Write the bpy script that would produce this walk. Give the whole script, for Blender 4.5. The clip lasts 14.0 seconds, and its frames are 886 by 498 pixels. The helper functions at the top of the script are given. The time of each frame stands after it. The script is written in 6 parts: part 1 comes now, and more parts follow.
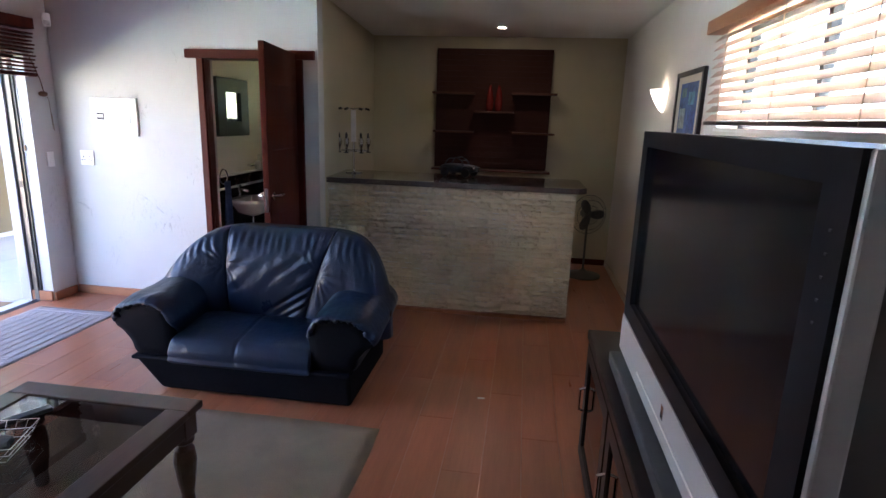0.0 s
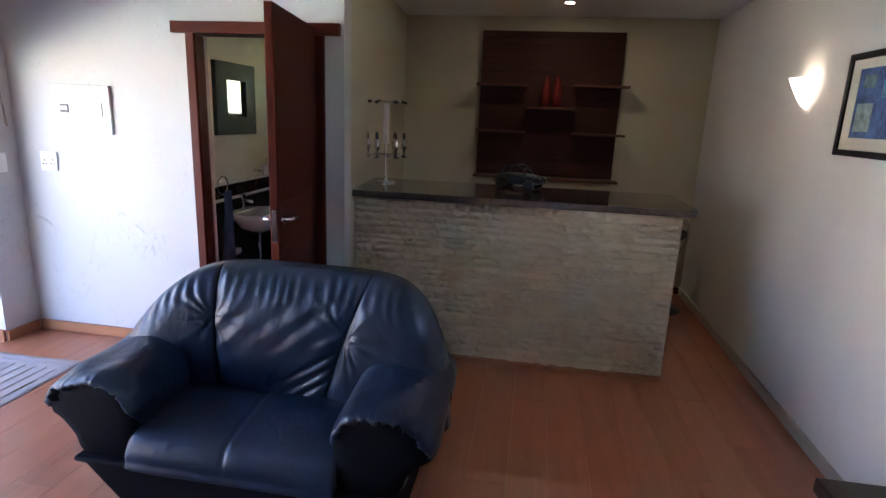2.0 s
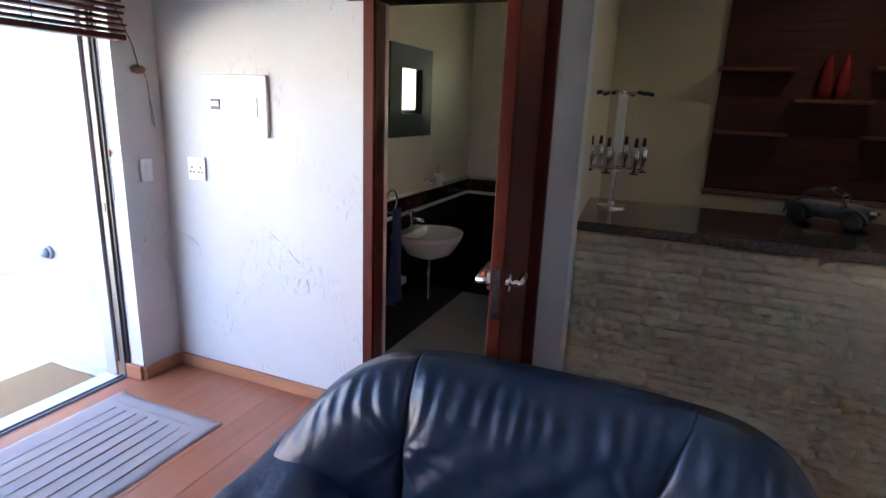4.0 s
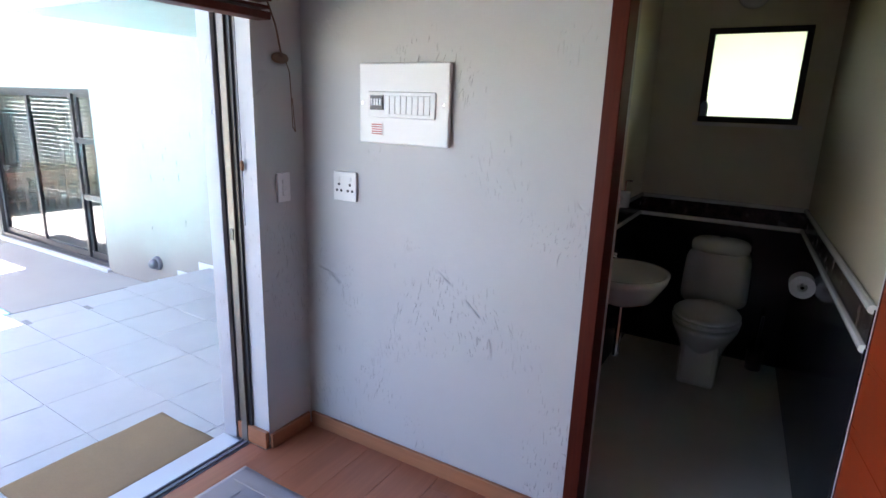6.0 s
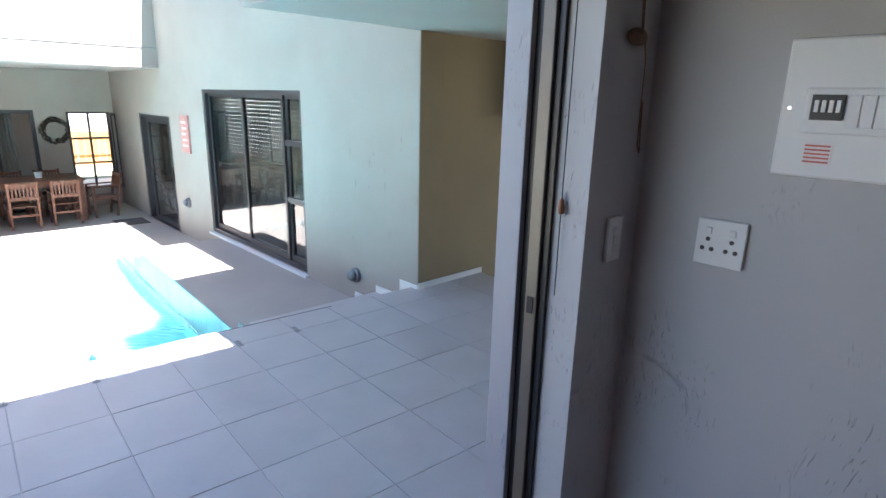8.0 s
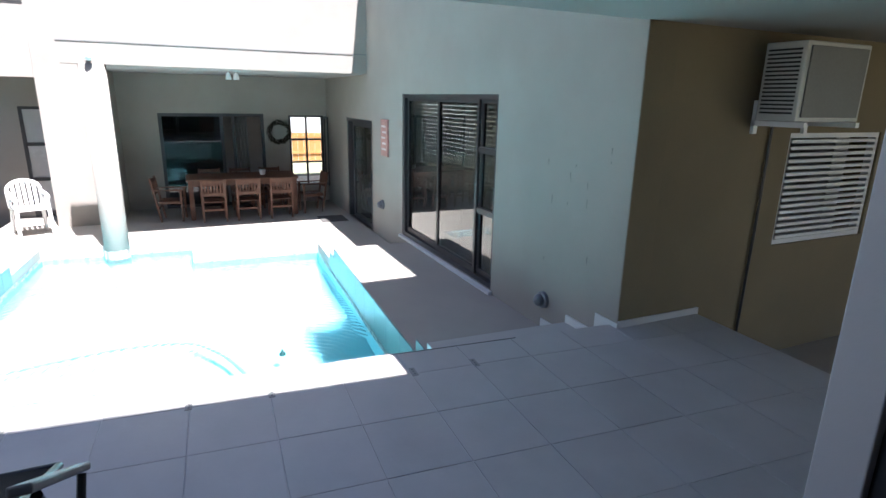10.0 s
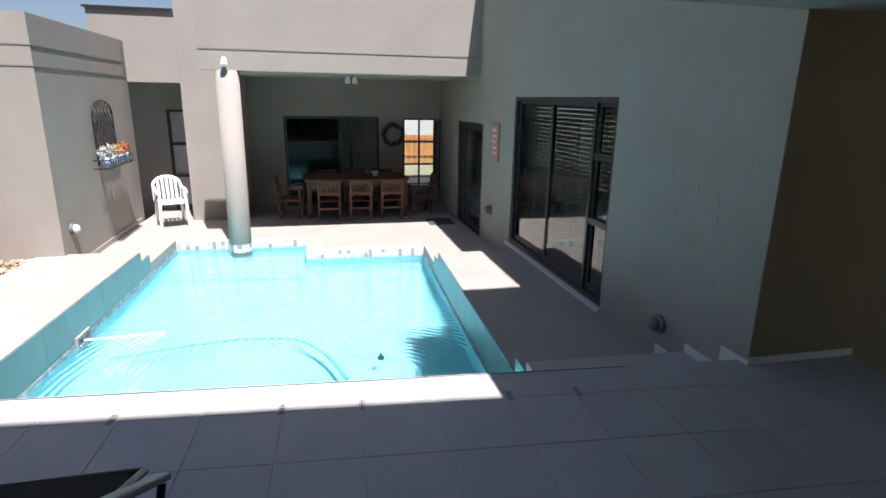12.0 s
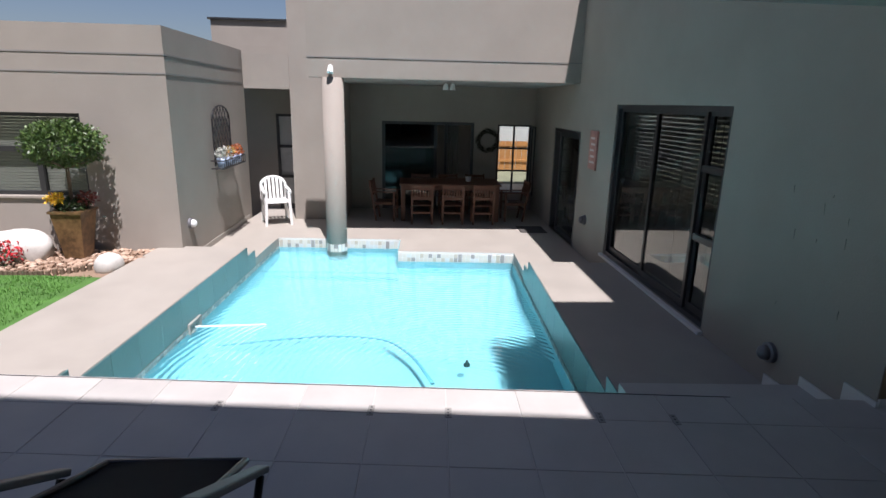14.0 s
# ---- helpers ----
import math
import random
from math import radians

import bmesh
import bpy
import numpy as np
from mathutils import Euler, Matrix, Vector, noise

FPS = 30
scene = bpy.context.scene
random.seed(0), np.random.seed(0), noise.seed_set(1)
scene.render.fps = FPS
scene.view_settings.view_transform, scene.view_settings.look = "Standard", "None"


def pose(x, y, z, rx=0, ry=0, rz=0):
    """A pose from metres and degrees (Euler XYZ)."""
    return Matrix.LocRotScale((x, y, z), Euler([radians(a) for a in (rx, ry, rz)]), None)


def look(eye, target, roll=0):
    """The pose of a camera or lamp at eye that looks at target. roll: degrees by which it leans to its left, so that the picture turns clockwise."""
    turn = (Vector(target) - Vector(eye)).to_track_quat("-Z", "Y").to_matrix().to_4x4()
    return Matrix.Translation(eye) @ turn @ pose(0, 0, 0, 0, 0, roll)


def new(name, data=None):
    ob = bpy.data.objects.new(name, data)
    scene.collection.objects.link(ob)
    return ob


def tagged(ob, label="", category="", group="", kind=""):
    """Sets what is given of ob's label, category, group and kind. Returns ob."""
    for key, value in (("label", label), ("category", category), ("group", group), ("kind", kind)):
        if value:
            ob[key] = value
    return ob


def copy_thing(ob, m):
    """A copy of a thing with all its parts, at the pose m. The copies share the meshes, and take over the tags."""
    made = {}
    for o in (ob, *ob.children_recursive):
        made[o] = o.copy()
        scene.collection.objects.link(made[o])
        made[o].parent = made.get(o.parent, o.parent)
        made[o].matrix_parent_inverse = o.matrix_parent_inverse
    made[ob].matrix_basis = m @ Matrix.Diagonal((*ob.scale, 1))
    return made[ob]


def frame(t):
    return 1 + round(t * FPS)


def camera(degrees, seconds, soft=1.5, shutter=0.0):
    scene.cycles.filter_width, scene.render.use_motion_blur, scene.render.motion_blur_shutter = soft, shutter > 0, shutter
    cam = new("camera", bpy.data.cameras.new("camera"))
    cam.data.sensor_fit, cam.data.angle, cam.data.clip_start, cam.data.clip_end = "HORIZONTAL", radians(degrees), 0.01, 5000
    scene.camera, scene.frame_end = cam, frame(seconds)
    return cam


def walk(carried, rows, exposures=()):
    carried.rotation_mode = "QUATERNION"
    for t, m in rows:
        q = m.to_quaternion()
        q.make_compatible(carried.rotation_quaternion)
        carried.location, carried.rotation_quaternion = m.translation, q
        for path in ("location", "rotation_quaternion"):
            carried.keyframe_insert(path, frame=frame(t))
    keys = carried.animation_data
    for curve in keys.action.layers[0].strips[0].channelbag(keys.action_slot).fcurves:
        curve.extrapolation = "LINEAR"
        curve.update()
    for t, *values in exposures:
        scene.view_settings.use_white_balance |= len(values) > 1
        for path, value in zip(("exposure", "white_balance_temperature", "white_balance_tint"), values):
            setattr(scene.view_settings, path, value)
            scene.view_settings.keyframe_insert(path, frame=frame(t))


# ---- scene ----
cam = camera(77.3, 14.0)
PATH = [
    (0, (0.649, 0.038, 1.639), (0.381, 1.967, 1.183), 1.9),
    (0.5, (0.539, 0.214, 1.635), (0.285, 2.144, 1.177), 2.0),
    (1, (0.435, 0.456, 1.618), (0.189, 2.387, 1.16), 2.1),
    (1.5, (0.306, 0.759, 1.612), (0.048, 2.688, 1.154), 2.3),
    (2, (0.176, 1.075, 1.621), (-0.126, 2.977, 1.16), 2.4),
    (2.5, (0.045, 1.356, 1.613), (-0.364, 3.257, 1.145), 2.6),
    (3, (-0.134, 1.601, 1.619), (-0.687, 3.461, 1.137), 2.7),
    (3.2, (-0.246, 1.711, 1.629), (-0.84, 3.558, 1.142), 2.7),
    (5.3, (-1.102, 2.397, 1.565), (-2.019, 4.102, 1.063), 1.7),
    (5.5, (-1.203, 2.455, 1.568), (-2.137, 4.151, 1.067), 1.8),
    (6, (-1.488, 2.527, 1.565), (-2.468, 4.198, 1.068), 2.0),
    (6.5, (-1.8, 2.604, 1.565), (-2.834, 4.242, 1.069), 2.2),
    (7, (-2.055, 2.704, 1.575), (-3.199, 4.263, 1.062), 1.7),
    (7.5, (-2.319, 2.72, 1.573), (-3.599, 4.169, 1.059), 2.0),
    (8, (-2.533, 2.844, 1.571), (-3.929, 4.177, 1.048), 1.4),
    (8.5, (-2.733, 2.959, 1.569), (-4.256, 4.144, 1.044), 1.1),
    (9, (-2.868, 3.024, 1.565), (-4.497, 4.058, 1.039), 0.9),
    (11.3, (-3.235, 3.194, 1.577), (-5.085, 3.742, 1.052), 1.1),
    (11.5, (-3.247, 3.21, 1.582), (-5.109, 3.714, 1.056), 0.9),
    (12, (-3.266, 3.2, 1.574), (-5.147, 3.636, 1.052), 1.0),
    (12.5, (-3.27, 3.184, 1.588), (-5.168, 3.54, 1.066), 1.1),
    (13, (-3.273, 3.178, 1.593), (-5.184, 3.463, 1.075), 1.1),
    (13.5, (-3.287, 3.167, 1.593), (-5.209, 3.373, 1.079), 1.2),
    (14, (-3.3, 3.171, 1.595), (-5.229, 3.295, 1.084), 1.3),
]
EXPOSURES = [(0.0, 5.95, 5850, 24), (3.0, 6.15, 5900, 24), (5.5, 5.3, 5900, 22), (6.5, 4.6, 5900, 20), (7.5, 3.95, 5900, 19),
             (9.0, 3.15, 5700, 18), (11.3, 1.5, 5950, 17), (12.0, 1.25, 6000, 19), (14.0, 0.74, 6050, 20)]
walk(cam, [(t, look(eye, target, roll)) for t, eye, target, roll in PATH], EXPOSURES)

# ---- light ----
SUN_WAY = Vector((-0.40, -0.11, -1.0)).normalized()
sun_data = bpy.data.lights.new("sun", "SUN")
sun_data.energy, sun_data.angle, sun_data.color = 5.0, radians(0.55), (1.0, 0.95, 0.88)
sun = new("sun", sun_data)
sun.matrix_world = look((0, 0, 20), Vector((0, 0, 20)) + SUN_WAY)
world = bpy.data.worlds.new("sky")
scene.world = world
world.use_nodes = True
wn = world.node_tree.nodes
sky = wn.new("ShaderNodeTexSky")
sky.sky_type, sky.sun_disc = "NISHITA", False
sky.sun_elevation = math.asin(-SUN_WAY.z)
sky.sun_rotation = math.atan2(-SUN_WAY.x, -SUN_WAY.y)
wn["Background"].inputs[1].default_value = 0.04
world.node_tree.links.new(sky.outputs[0], wn["Background"].inputs[0])


# ---- materials ----
def nodes_of(name):
    m = bpy.data.materials.new(name)
    m.use_nodes = True
    nt = m.node_tree
    return m, nt, nt.nodes["Principled BSDF"]


def coords(nt, stretch=(1, 1, 1), world_space=False):
    """Object coordinates, shifted by each object's random number."""
    tc = nt.nodes.new("ShaderNodeTexCoord")
    info = nt.nodes.new("ShaderNodeObjectInfo")
    add = nt.nodes.new("ShaderNodeVectorMath")
    add.operation = "MULTIPLY_ADD"
    add.inputs[1].default_value = (7.3, 5.1, 3.7)
    nt.links.new(info.outputs["Random"], add.inputs[0])
    nt.links.new(tc.outputs["Object"], add.inputs[2])
    mp = nt.nodes.new("ShaderNodeMapping")
    mp.inputs["Scale"].default_value = stretch
    nt.links.new(add.outputs[0], mp.inputs[0])
    return mp.outputs[0], info


def noise_node(nt, vec, scale, detail=4.0, rough=0.55):
    n = nt.nodes.new("ShaderNodeTexNoise")
    n.inputs["Scale"].default_value, n.inputs["Detail"].default_value, n.inputs["Roughness"].default_value = scale, detail, rough
    nt.links.new(vec, n.inputs["Vector"])
    return n.outputs["Fac"]


def ramp(nt, fac, stops):
    r = nt.nodes.new("ShaderNodeValToRGB")
    while len(r.color_ramp.elements) < len(stops):
        r.color_ramp.elements.new(0.5)
    for e, (p, c) in zip(r.color_ramp.elements, stops):
        e.position, e.color = p, (*c, 1) if len(c) == 3 else c
    nt.links.new(fac, r.inputs[0])
    return r.outputs[0]


def mix(nt, fac, a, b, how="MIX"):
    x = nt.nodes.new("ShaderNodeMix")
    x.data_type, x.blend_type = "RGBA", how
    for sock, v in ((0, fac), (6, a), (7, b)):
        if isinstance(v, (int, float)):
            x.inputs[sock].default_value = v
        elif isinstance(v, tuple):
            x.inputs[sock].default_value = (*v, 1)
        else:
            nt.links.new(v, x.inputs[sock])
    return x.outputs[2]


def bump(nt, b, height, strength, dist=0.01, normal=None):
    n = nt.nodes.new("ShaderNodeBump")
    n.inputs["Strength"].default_value, n.inputs["Distance"].default_value = strength, dist
    nt.links.new(height, n.inputs["Height"])
    if normal:
        nt.links.new(normal, n.inputs["Normal"])
    nt.links.new(n.outputs[0], b.inputs["Normal"])
    return n.outputs[0]


def surf(name, colour, rough=0.6, metal=0.0, var=0.18, big=1.3, fine=45.0, relief=0.15, stretch=(1, 1, 1), coat=0.0, each=0.0, spec=0.5):
    """A plain surface with stains at a large scale, grain at a fine one, uneven gloss and a light relief."""
    m, nt, b = nodes_of(name)
    vec, info = coords(nt, stretch)
    n1, n2 = noise_node(nt, vec, big, 5), noise_node(nt, vec, fine, 3)
    dark = tuple(c * (1 - var) for c in colour)
    lite = tuple(min(1, c * (1 + var)) for c in colour)
    col = ramp(nt, n1, [(0.32, dark), (0.68, lite)])
    col = mix(nt, 0.35 * min(1, var * 3), col, ramp(nt, n2, [(0.35, dark), (0.65, lite)]))
    if each:
        v = nt.nodes.new("ShaderNodeMapRange")
        v.inputs[3].default_value, v.inputs[4].default_value = 1 - each, 1 + each
        nt.links.new(info.outputs["Random"], v.inputs[0])
        hsv = nt.nodes.new("ShaderNodeHueSaturation")
        nt.links.new(v.outputs[0], hsv.inputs["Value"])
        nt.links.new(col, hsv.inputs["Color"])
        col = hsv.outputs[0]
    nt.links.new(col, b.inputs["Base Color"])
    rr = nt.nodes.new("ShaderNodeMapRange")
    rr.inputs[3].default_value, rr.inputs[4].default_value = max(0.02, rough - 0.1), min(1, rough + 0.1)
    nt.links.new(n1, rr.inputs[0])
    nt.links.new(rr.outputs[0], b.inputs["Roughness"])
    b.inputs["Metallic"].default_value, b.inputs["Coat Weight"].default_value = metal, coat
    b.inputs["Specular IOR Level"].default_value = spec
    if relief:
        bump(nt, b, n2, relief, 0.004)
    return m


def plaster_marked(name, colour, gouges=1.0):
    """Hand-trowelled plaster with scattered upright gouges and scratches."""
    m, nt, b = nodes_of(name)
    tc = nt.nodes.new("ShaderNodeTexCoord")
    obj = tc.outputs["Object"]
    warp = nt.nodes.new("ShaderNodeTexNoise")
    warp.inputs["Scale"].default_value = 2.2
    nt.links.new(obj, warp.inputs["Vector"])
    off = nt.nodes.new("ShaderNodeVectorMath")
    off.operation = "MULTIPLY_ADD"
    off.inputs[1].default_value = (0.22, 0.22, 0.12)
    nt.links.new(warp.outputs["Color"], off.inputs[0])
    nt.links.new(obj, off.inputs[2])
    mp = nt.nodes.new("ShaderNodeMapping")
    mp.inputs["Scale"].default_value = (1, 1, 0.095)
    nt.links.new(off.outputs[0], mp.inputs[0])
    streak = noise_node(nt, mp.outputs[0], 150, 1.0, 0.5)
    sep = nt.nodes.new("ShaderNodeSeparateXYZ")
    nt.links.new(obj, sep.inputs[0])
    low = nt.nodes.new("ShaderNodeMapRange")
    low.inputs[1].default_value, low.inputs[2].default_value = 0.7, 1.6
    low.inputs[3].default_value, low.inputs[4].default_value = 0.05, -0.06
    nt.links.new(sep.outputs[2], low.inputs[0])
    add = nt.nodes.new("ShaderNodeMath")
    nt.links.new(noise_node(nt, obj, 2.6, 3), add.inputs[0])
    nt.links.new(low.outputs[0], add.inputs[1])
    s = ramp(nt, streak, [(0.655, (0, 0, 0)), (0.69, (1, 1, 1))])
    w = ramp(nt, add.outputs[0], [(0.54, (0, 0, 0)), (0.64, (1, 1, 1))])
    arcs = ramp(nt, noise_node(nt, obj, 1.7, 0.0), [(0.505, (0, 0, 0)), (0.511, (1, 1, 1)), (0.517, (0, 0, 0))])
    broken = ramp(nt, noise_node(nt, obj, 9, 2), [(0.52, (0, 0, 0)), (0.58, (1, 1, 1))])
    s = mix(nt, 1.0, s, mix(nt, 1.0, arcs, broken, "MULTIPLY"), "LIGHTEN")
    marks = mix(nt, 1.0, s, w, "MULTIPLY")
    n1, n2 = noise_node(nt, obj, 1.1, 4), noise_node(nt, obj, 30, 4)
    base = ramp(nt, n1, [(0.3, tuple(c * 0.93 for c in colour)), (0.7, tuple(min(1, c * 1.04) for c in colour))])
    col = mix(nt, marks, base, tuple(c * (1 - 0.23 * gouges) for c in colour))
    nt.links.new(col, b.inputs["Base Color"])
    b.inputs["Roughness"].default_value = 0.55
    hh = mix(nt, 0.12, mix(nt, 1.0, (1, 1, 1), marks, "SUBTRACT"), n2)
    bump(nt, b, hh, 0.8, 0.012)
    return m


def wood(name, dark, lite, rough=0.4, along="y", scale=1.0, each=0.1, coat=0.0, spec=0.35):
    m, nt, b = nodes_of(name)
    st = {"x": (0.6, 9, 9), "y": (9, 0.6, 9), "z": (9, 9, 0.6)}[along]
    vec, info = coords(nt, tuple(s * scale for s in st))
    n1, n2 = noise_node(nt, vec, 2.0, 6, 0.6), noise_node(nt, vec, 14, 3)
    col = ramp(nt, n1, [(0.3, dark), (0.7, lite)])
    col = mix(nt, 0.25, col, ramp(nt, n2, [(0.35, dark), (0.65, lite)]))
    v = nt.nodes.new("ShaderNodeMapRange")
    v.inputs[3].default_value, v.inputs[4].default_value = 1 - each, 1 + each
    nt.links.new(info.outputs["Random"], v.inputs[0])
    hsv = nt.nodes.new("ShaderNodeHueSaturation")
    nt.links.new(v.outputs[0], hsv.inputs["Value"])
    nt.links.new(col, hsv.inputs["Color"])
    nt.links.new(hsv.outputs[0], b.inputs["Base Color"])
    rr = nt.nodes.new("ShaderNodeMapRange")
    rr.inputs[3].default_value, rr.inputs[4].default_value = rough - 0.08, rough + 0.1
    nt.links.new(n1, rr.inputs[0])
    nt.links.new(rr.outputs[0], b.inputs["Roughness"])
    b.inputs["Coat Weight"].default_value, b.inputs["Specular IOR Level"].default_value = coat, spec
    bump(nt, b, n2, 0.08, 0.003)
    return m


def clear_glass(name, tint=(0.9, 0.95, 0.94), gloss=1.0):
    """Thin pane: straight-through light with a mirror gloss by Fresnel."""
    m = bpy.data.materials.new(name)
    m.use_nodes = True
    nt = m.node_tree
    nt.nodes.remove(nt.nodes["Principled BSDF"])
    tr, gl, fr, mx, pw, sc = (nt.nodes.new("ShaderNode" + k) for k in ("BsdfTransparent", "BsdfGlossy", "LayerWeight", "MixShader", "Math", "MapRange"))
    tr.inputs[0].default_value = (*tint, 1)
    gl.inputs["Roughness"].default_value = 0.01
    fr.inputs[0].default_value = 0.5
    pw.operation = "POWER"
    pw.inputs[1].default_value = 3.6
    sc.inputs[3].default_value, sc.inputs[4].default_value = 0.04 * gloss, min(1.0, 0.95 * gloss)
    nt.links.new(fr.outputs["Facing"], pw.inputs[0])
    nt.links.new(pw.outputs[0], sc.inputs[0])
    nt.links.new(sc.outputs[0], mx.inputs[0])
    nt.links.new(tr.outputs[0], mx.inputs[1])
    nt.links.new(gl.outputs[0], mx.inputs[2])
    nt.links.new(mx.outputs[0], nt.nodes["Material Output"].inputs[0])
    return m, nt, gl, fr


def glow(name, colour, strength):
    m, nt, b = nodes_of(name)
    b.inputs["Emission Color"].default_value, b.inputs["Emission Strength"].default_value = (*colour, 1), strength
    b.inputs["Base Color"].default_value = (*colour, 1)
    return m


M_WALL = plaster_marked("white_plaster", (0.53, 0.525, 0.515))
M_WALL2 = surf("cream_paint", (0.50, 0.45, 0.31), 0.6, var=0.06, relief=0.25, fine=25)
M_WALLR = surf("pale_paint", (0.70, 0.68, 0.63), 0.6, var=0.05, relief=0.25, fine=25)
M_CEIL = surf("ceiling_paint", (0.78, 0.77, 0.74), 0.8, var=0.04, relief=0.1)
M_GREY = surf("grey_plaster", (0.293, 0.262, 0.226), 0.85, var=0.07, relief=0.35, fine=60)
M_TAN = surf("tan_plaster", (0.205, 0.162, 0.095), 0.85, var=0.1, relief=0.35, fine=60)
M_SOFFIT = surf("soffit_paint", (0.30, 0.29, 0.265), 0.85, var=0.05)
M_TILE = surf("pale_tile", (0.44, 0.418, 0.39), 0.36, var=0.07, relief=0.08, each=0.03, big=3)
M_GROUT = surf("grout", (0.56, 0.54, 0.51), 0.9)
M_DECK = surf("deck_tile", (0.335, 0.305, 0.265), 0.5, var=0.06, big=2.5)
M_WHITE = surf("white_skirting_tile", (0.62, 0.61, 0.585), 0.4, var=0.05)
M_POOLTILE = surf("teal_wall_tile", (0.125, 0.205, 0.195), 0.35, var=0.12, each=0.06)
M_POOL = surf("pool_plaster", (0.135, 0.365, 0.415), 0.7, var=0.06, big=1.0)
M_PLANK = wood("laminate_plank", (0.30, 0.100, 0.045), (0.42, 0.150, 0.070), 0.30, "y", 0.7, 0.06, 0.0, 0.55)
M_SKIRT = wood("orange_skirting_wood", (0.30, 0.12, 0.055), (0.42, 0.18, 0.085), 0.4, "x", 0.8)
M_MAHOG = wood("mahogany", (0.050, 0.0075, 0.0035), (0.095, 0.015, 0.007), 0.5, "z", 1.0, 0.05, 0.0, 0.15)
M_MAHOGX = wood("mahogany_cross", (0.050, 0.0075, 0.0035), (0.095, 0.015, 0.007), 0.5, "x", 1.0, 0.05, 0.0, 0.15)
M_DARKW = wood("dark_stained_wood", (0.040, 0.020, 0.013), (0.085, 0.044, 0.028), 0.35, "y", 1.0, 0.1, 0.1)
M_TEAK = wood("weathered_teak", (0.07, 0.03, 0.018), (0.15, 0.07, 0.04), 0.6, "z", 1.0)
M_SHELFW = wood("red_brown_panel", (0.040, 0.013, 0.010), (0.052, 0.017, 0.012), 0.6, "x", 1.0, 0.04, 0.0, 0.15)
M_STONE = surf("pale_split_stone", (0.64, 0.53, 0.375), 0.85, var=0.08, big=16, fine=110, relief=0.9, each=0.06)
M_GRANITE = surf("dark_granite", (0.085, 0.064, 0.055), 0.12, var=0.6, big=90, fine=220, relief=0.0, coat=0.3)
M_BLACK = surf("black_plastic", (0.012, 0.012, 0.014), 0.35, var=0.2, relief=0.05)
M_SCREEN = surf("screen", (0.008, 0.008, 0.01), 0.12, var=0.1, relief=0)
M_SILVER = surf("silver_plastic", (0.42, 0.43, 0.45), 0.38, metal=0.3, var=0.05, relief=0.03)
M_CHROME = surf("chrome", (0.75, 0.75, 0.76), 0.12, metal=1.0, var=0.05, relief=0)
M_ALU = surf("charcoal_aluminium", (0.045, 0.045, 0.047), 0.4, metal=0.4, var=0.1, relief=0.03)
M_ALUL = surf("worn_grey_aluminium", (0.17, 0.17, 0.185), 0.5, metal=0.3, var=0.15, relief=0.2)
M_PLATE = surf("white_plastic", (0.80, 0.80, 0.78), 0.35, var=0.03, relief=0)
M_CERAMIC = surf("white_ceramic", (0.78, 0.78, 0.74), 0.12, var=0.03, relief=0, coat=0.4)
M_BATHW = surf("bath_cream", (0.78, 0.76, 0.63), 0.5, var=0.05, relief=0.1)
M_BLKTILE = surf("black_tile", (0.010, 0.010, 0.013), 0.2, var=0.2, relief=0.02)
M_BATHF = surf("bath_floor_tile", (0.56, 0.54, 0.48), 0.4, var=0.1)
M_RUG = surf("beige_rug", (0.20, 0.15, 0.09), 0.95, var=0.16, big=6, fine=150, relief=1.0)
M_MATG = surf("grey_cotton_mat", (0.34, 0.285, 0.255), 0.95, var=0.1, fine=220, relief=0.8)
M_COIR = surf("coir", (0.27, 0.175, 0.085), 0.95, var=0.25, fine=260, relief=1.0)
M_SLATW = wood("blind_slat_wood", (0.42, 0.28, 0.20), (0.54, 0.38, 0.28), 0.35, "y", 1.0)
M_BLINDD = surf("grey_blind_slat", (0.095, 0.092, 0.088), 0.5, var=0.08)
M_GLASS, *_ = clear_glass("clear_pane")
M_DARKGLASS, *_ = clear_glass("tinted_pane", (0.72, 0.76, 0.75), 1.05)
M_MIRROR = surf("mirror", (0.9, 0.9, 0.9), 0.02, metal=1.0, var=0.0, relief=0)


# ---- mesh helpers ----
def box(bm, x0, x1, y0, y1, z0, z1, bevel=0.0):
    r = bmesh.ops.create_cube(bm, size=1.0, matrix=Matrix.Translation(((x0 + x1) / 2, (y0 + y1) / 2, (z0 + z1) / 2)) @ Matrix.Diagonal((x1 - x0, y1 - y0, z1 - z0, 1)))
    if bevel:
        es = list({e for v in r["verts"] for e in v.link_edges})
        bmesh.ops.bevel(bm, geom=es, offset=bevel, segments=2, profile=0.5, affect="EDGES")
    return bm


def bx(*a, **k):
    return box(bmesh.new(), *a, **k)


def rod(bm, a, b, r0, r1=None, seg=12):
    a, b = Vector(a), Vector(b)
    d = b - a
    m = Matrix.Translation((a + b) / 2) @ d.to_track_quat("Z", "Y").to_matrix().to_4x4()
    bmesh.ops.create_cone(bm, cap_ends=True, segments=seg, radius1=r0, radius2=r0 if r1 is None else r1, depth=d.length, matrix=m)
    return bm


def path_rod(bm, pts, r, seg=8):
    for a, b in zip(pts, pts[1:]):
        rod(bm, a, b, r, seg=seg)
    for p in pts[1:-1]:
        bmesh.ops.create_icosphere(bm, subdivisions=1, radius=r * 1.02, matrix=Matrix.Translation(p))
    return bm


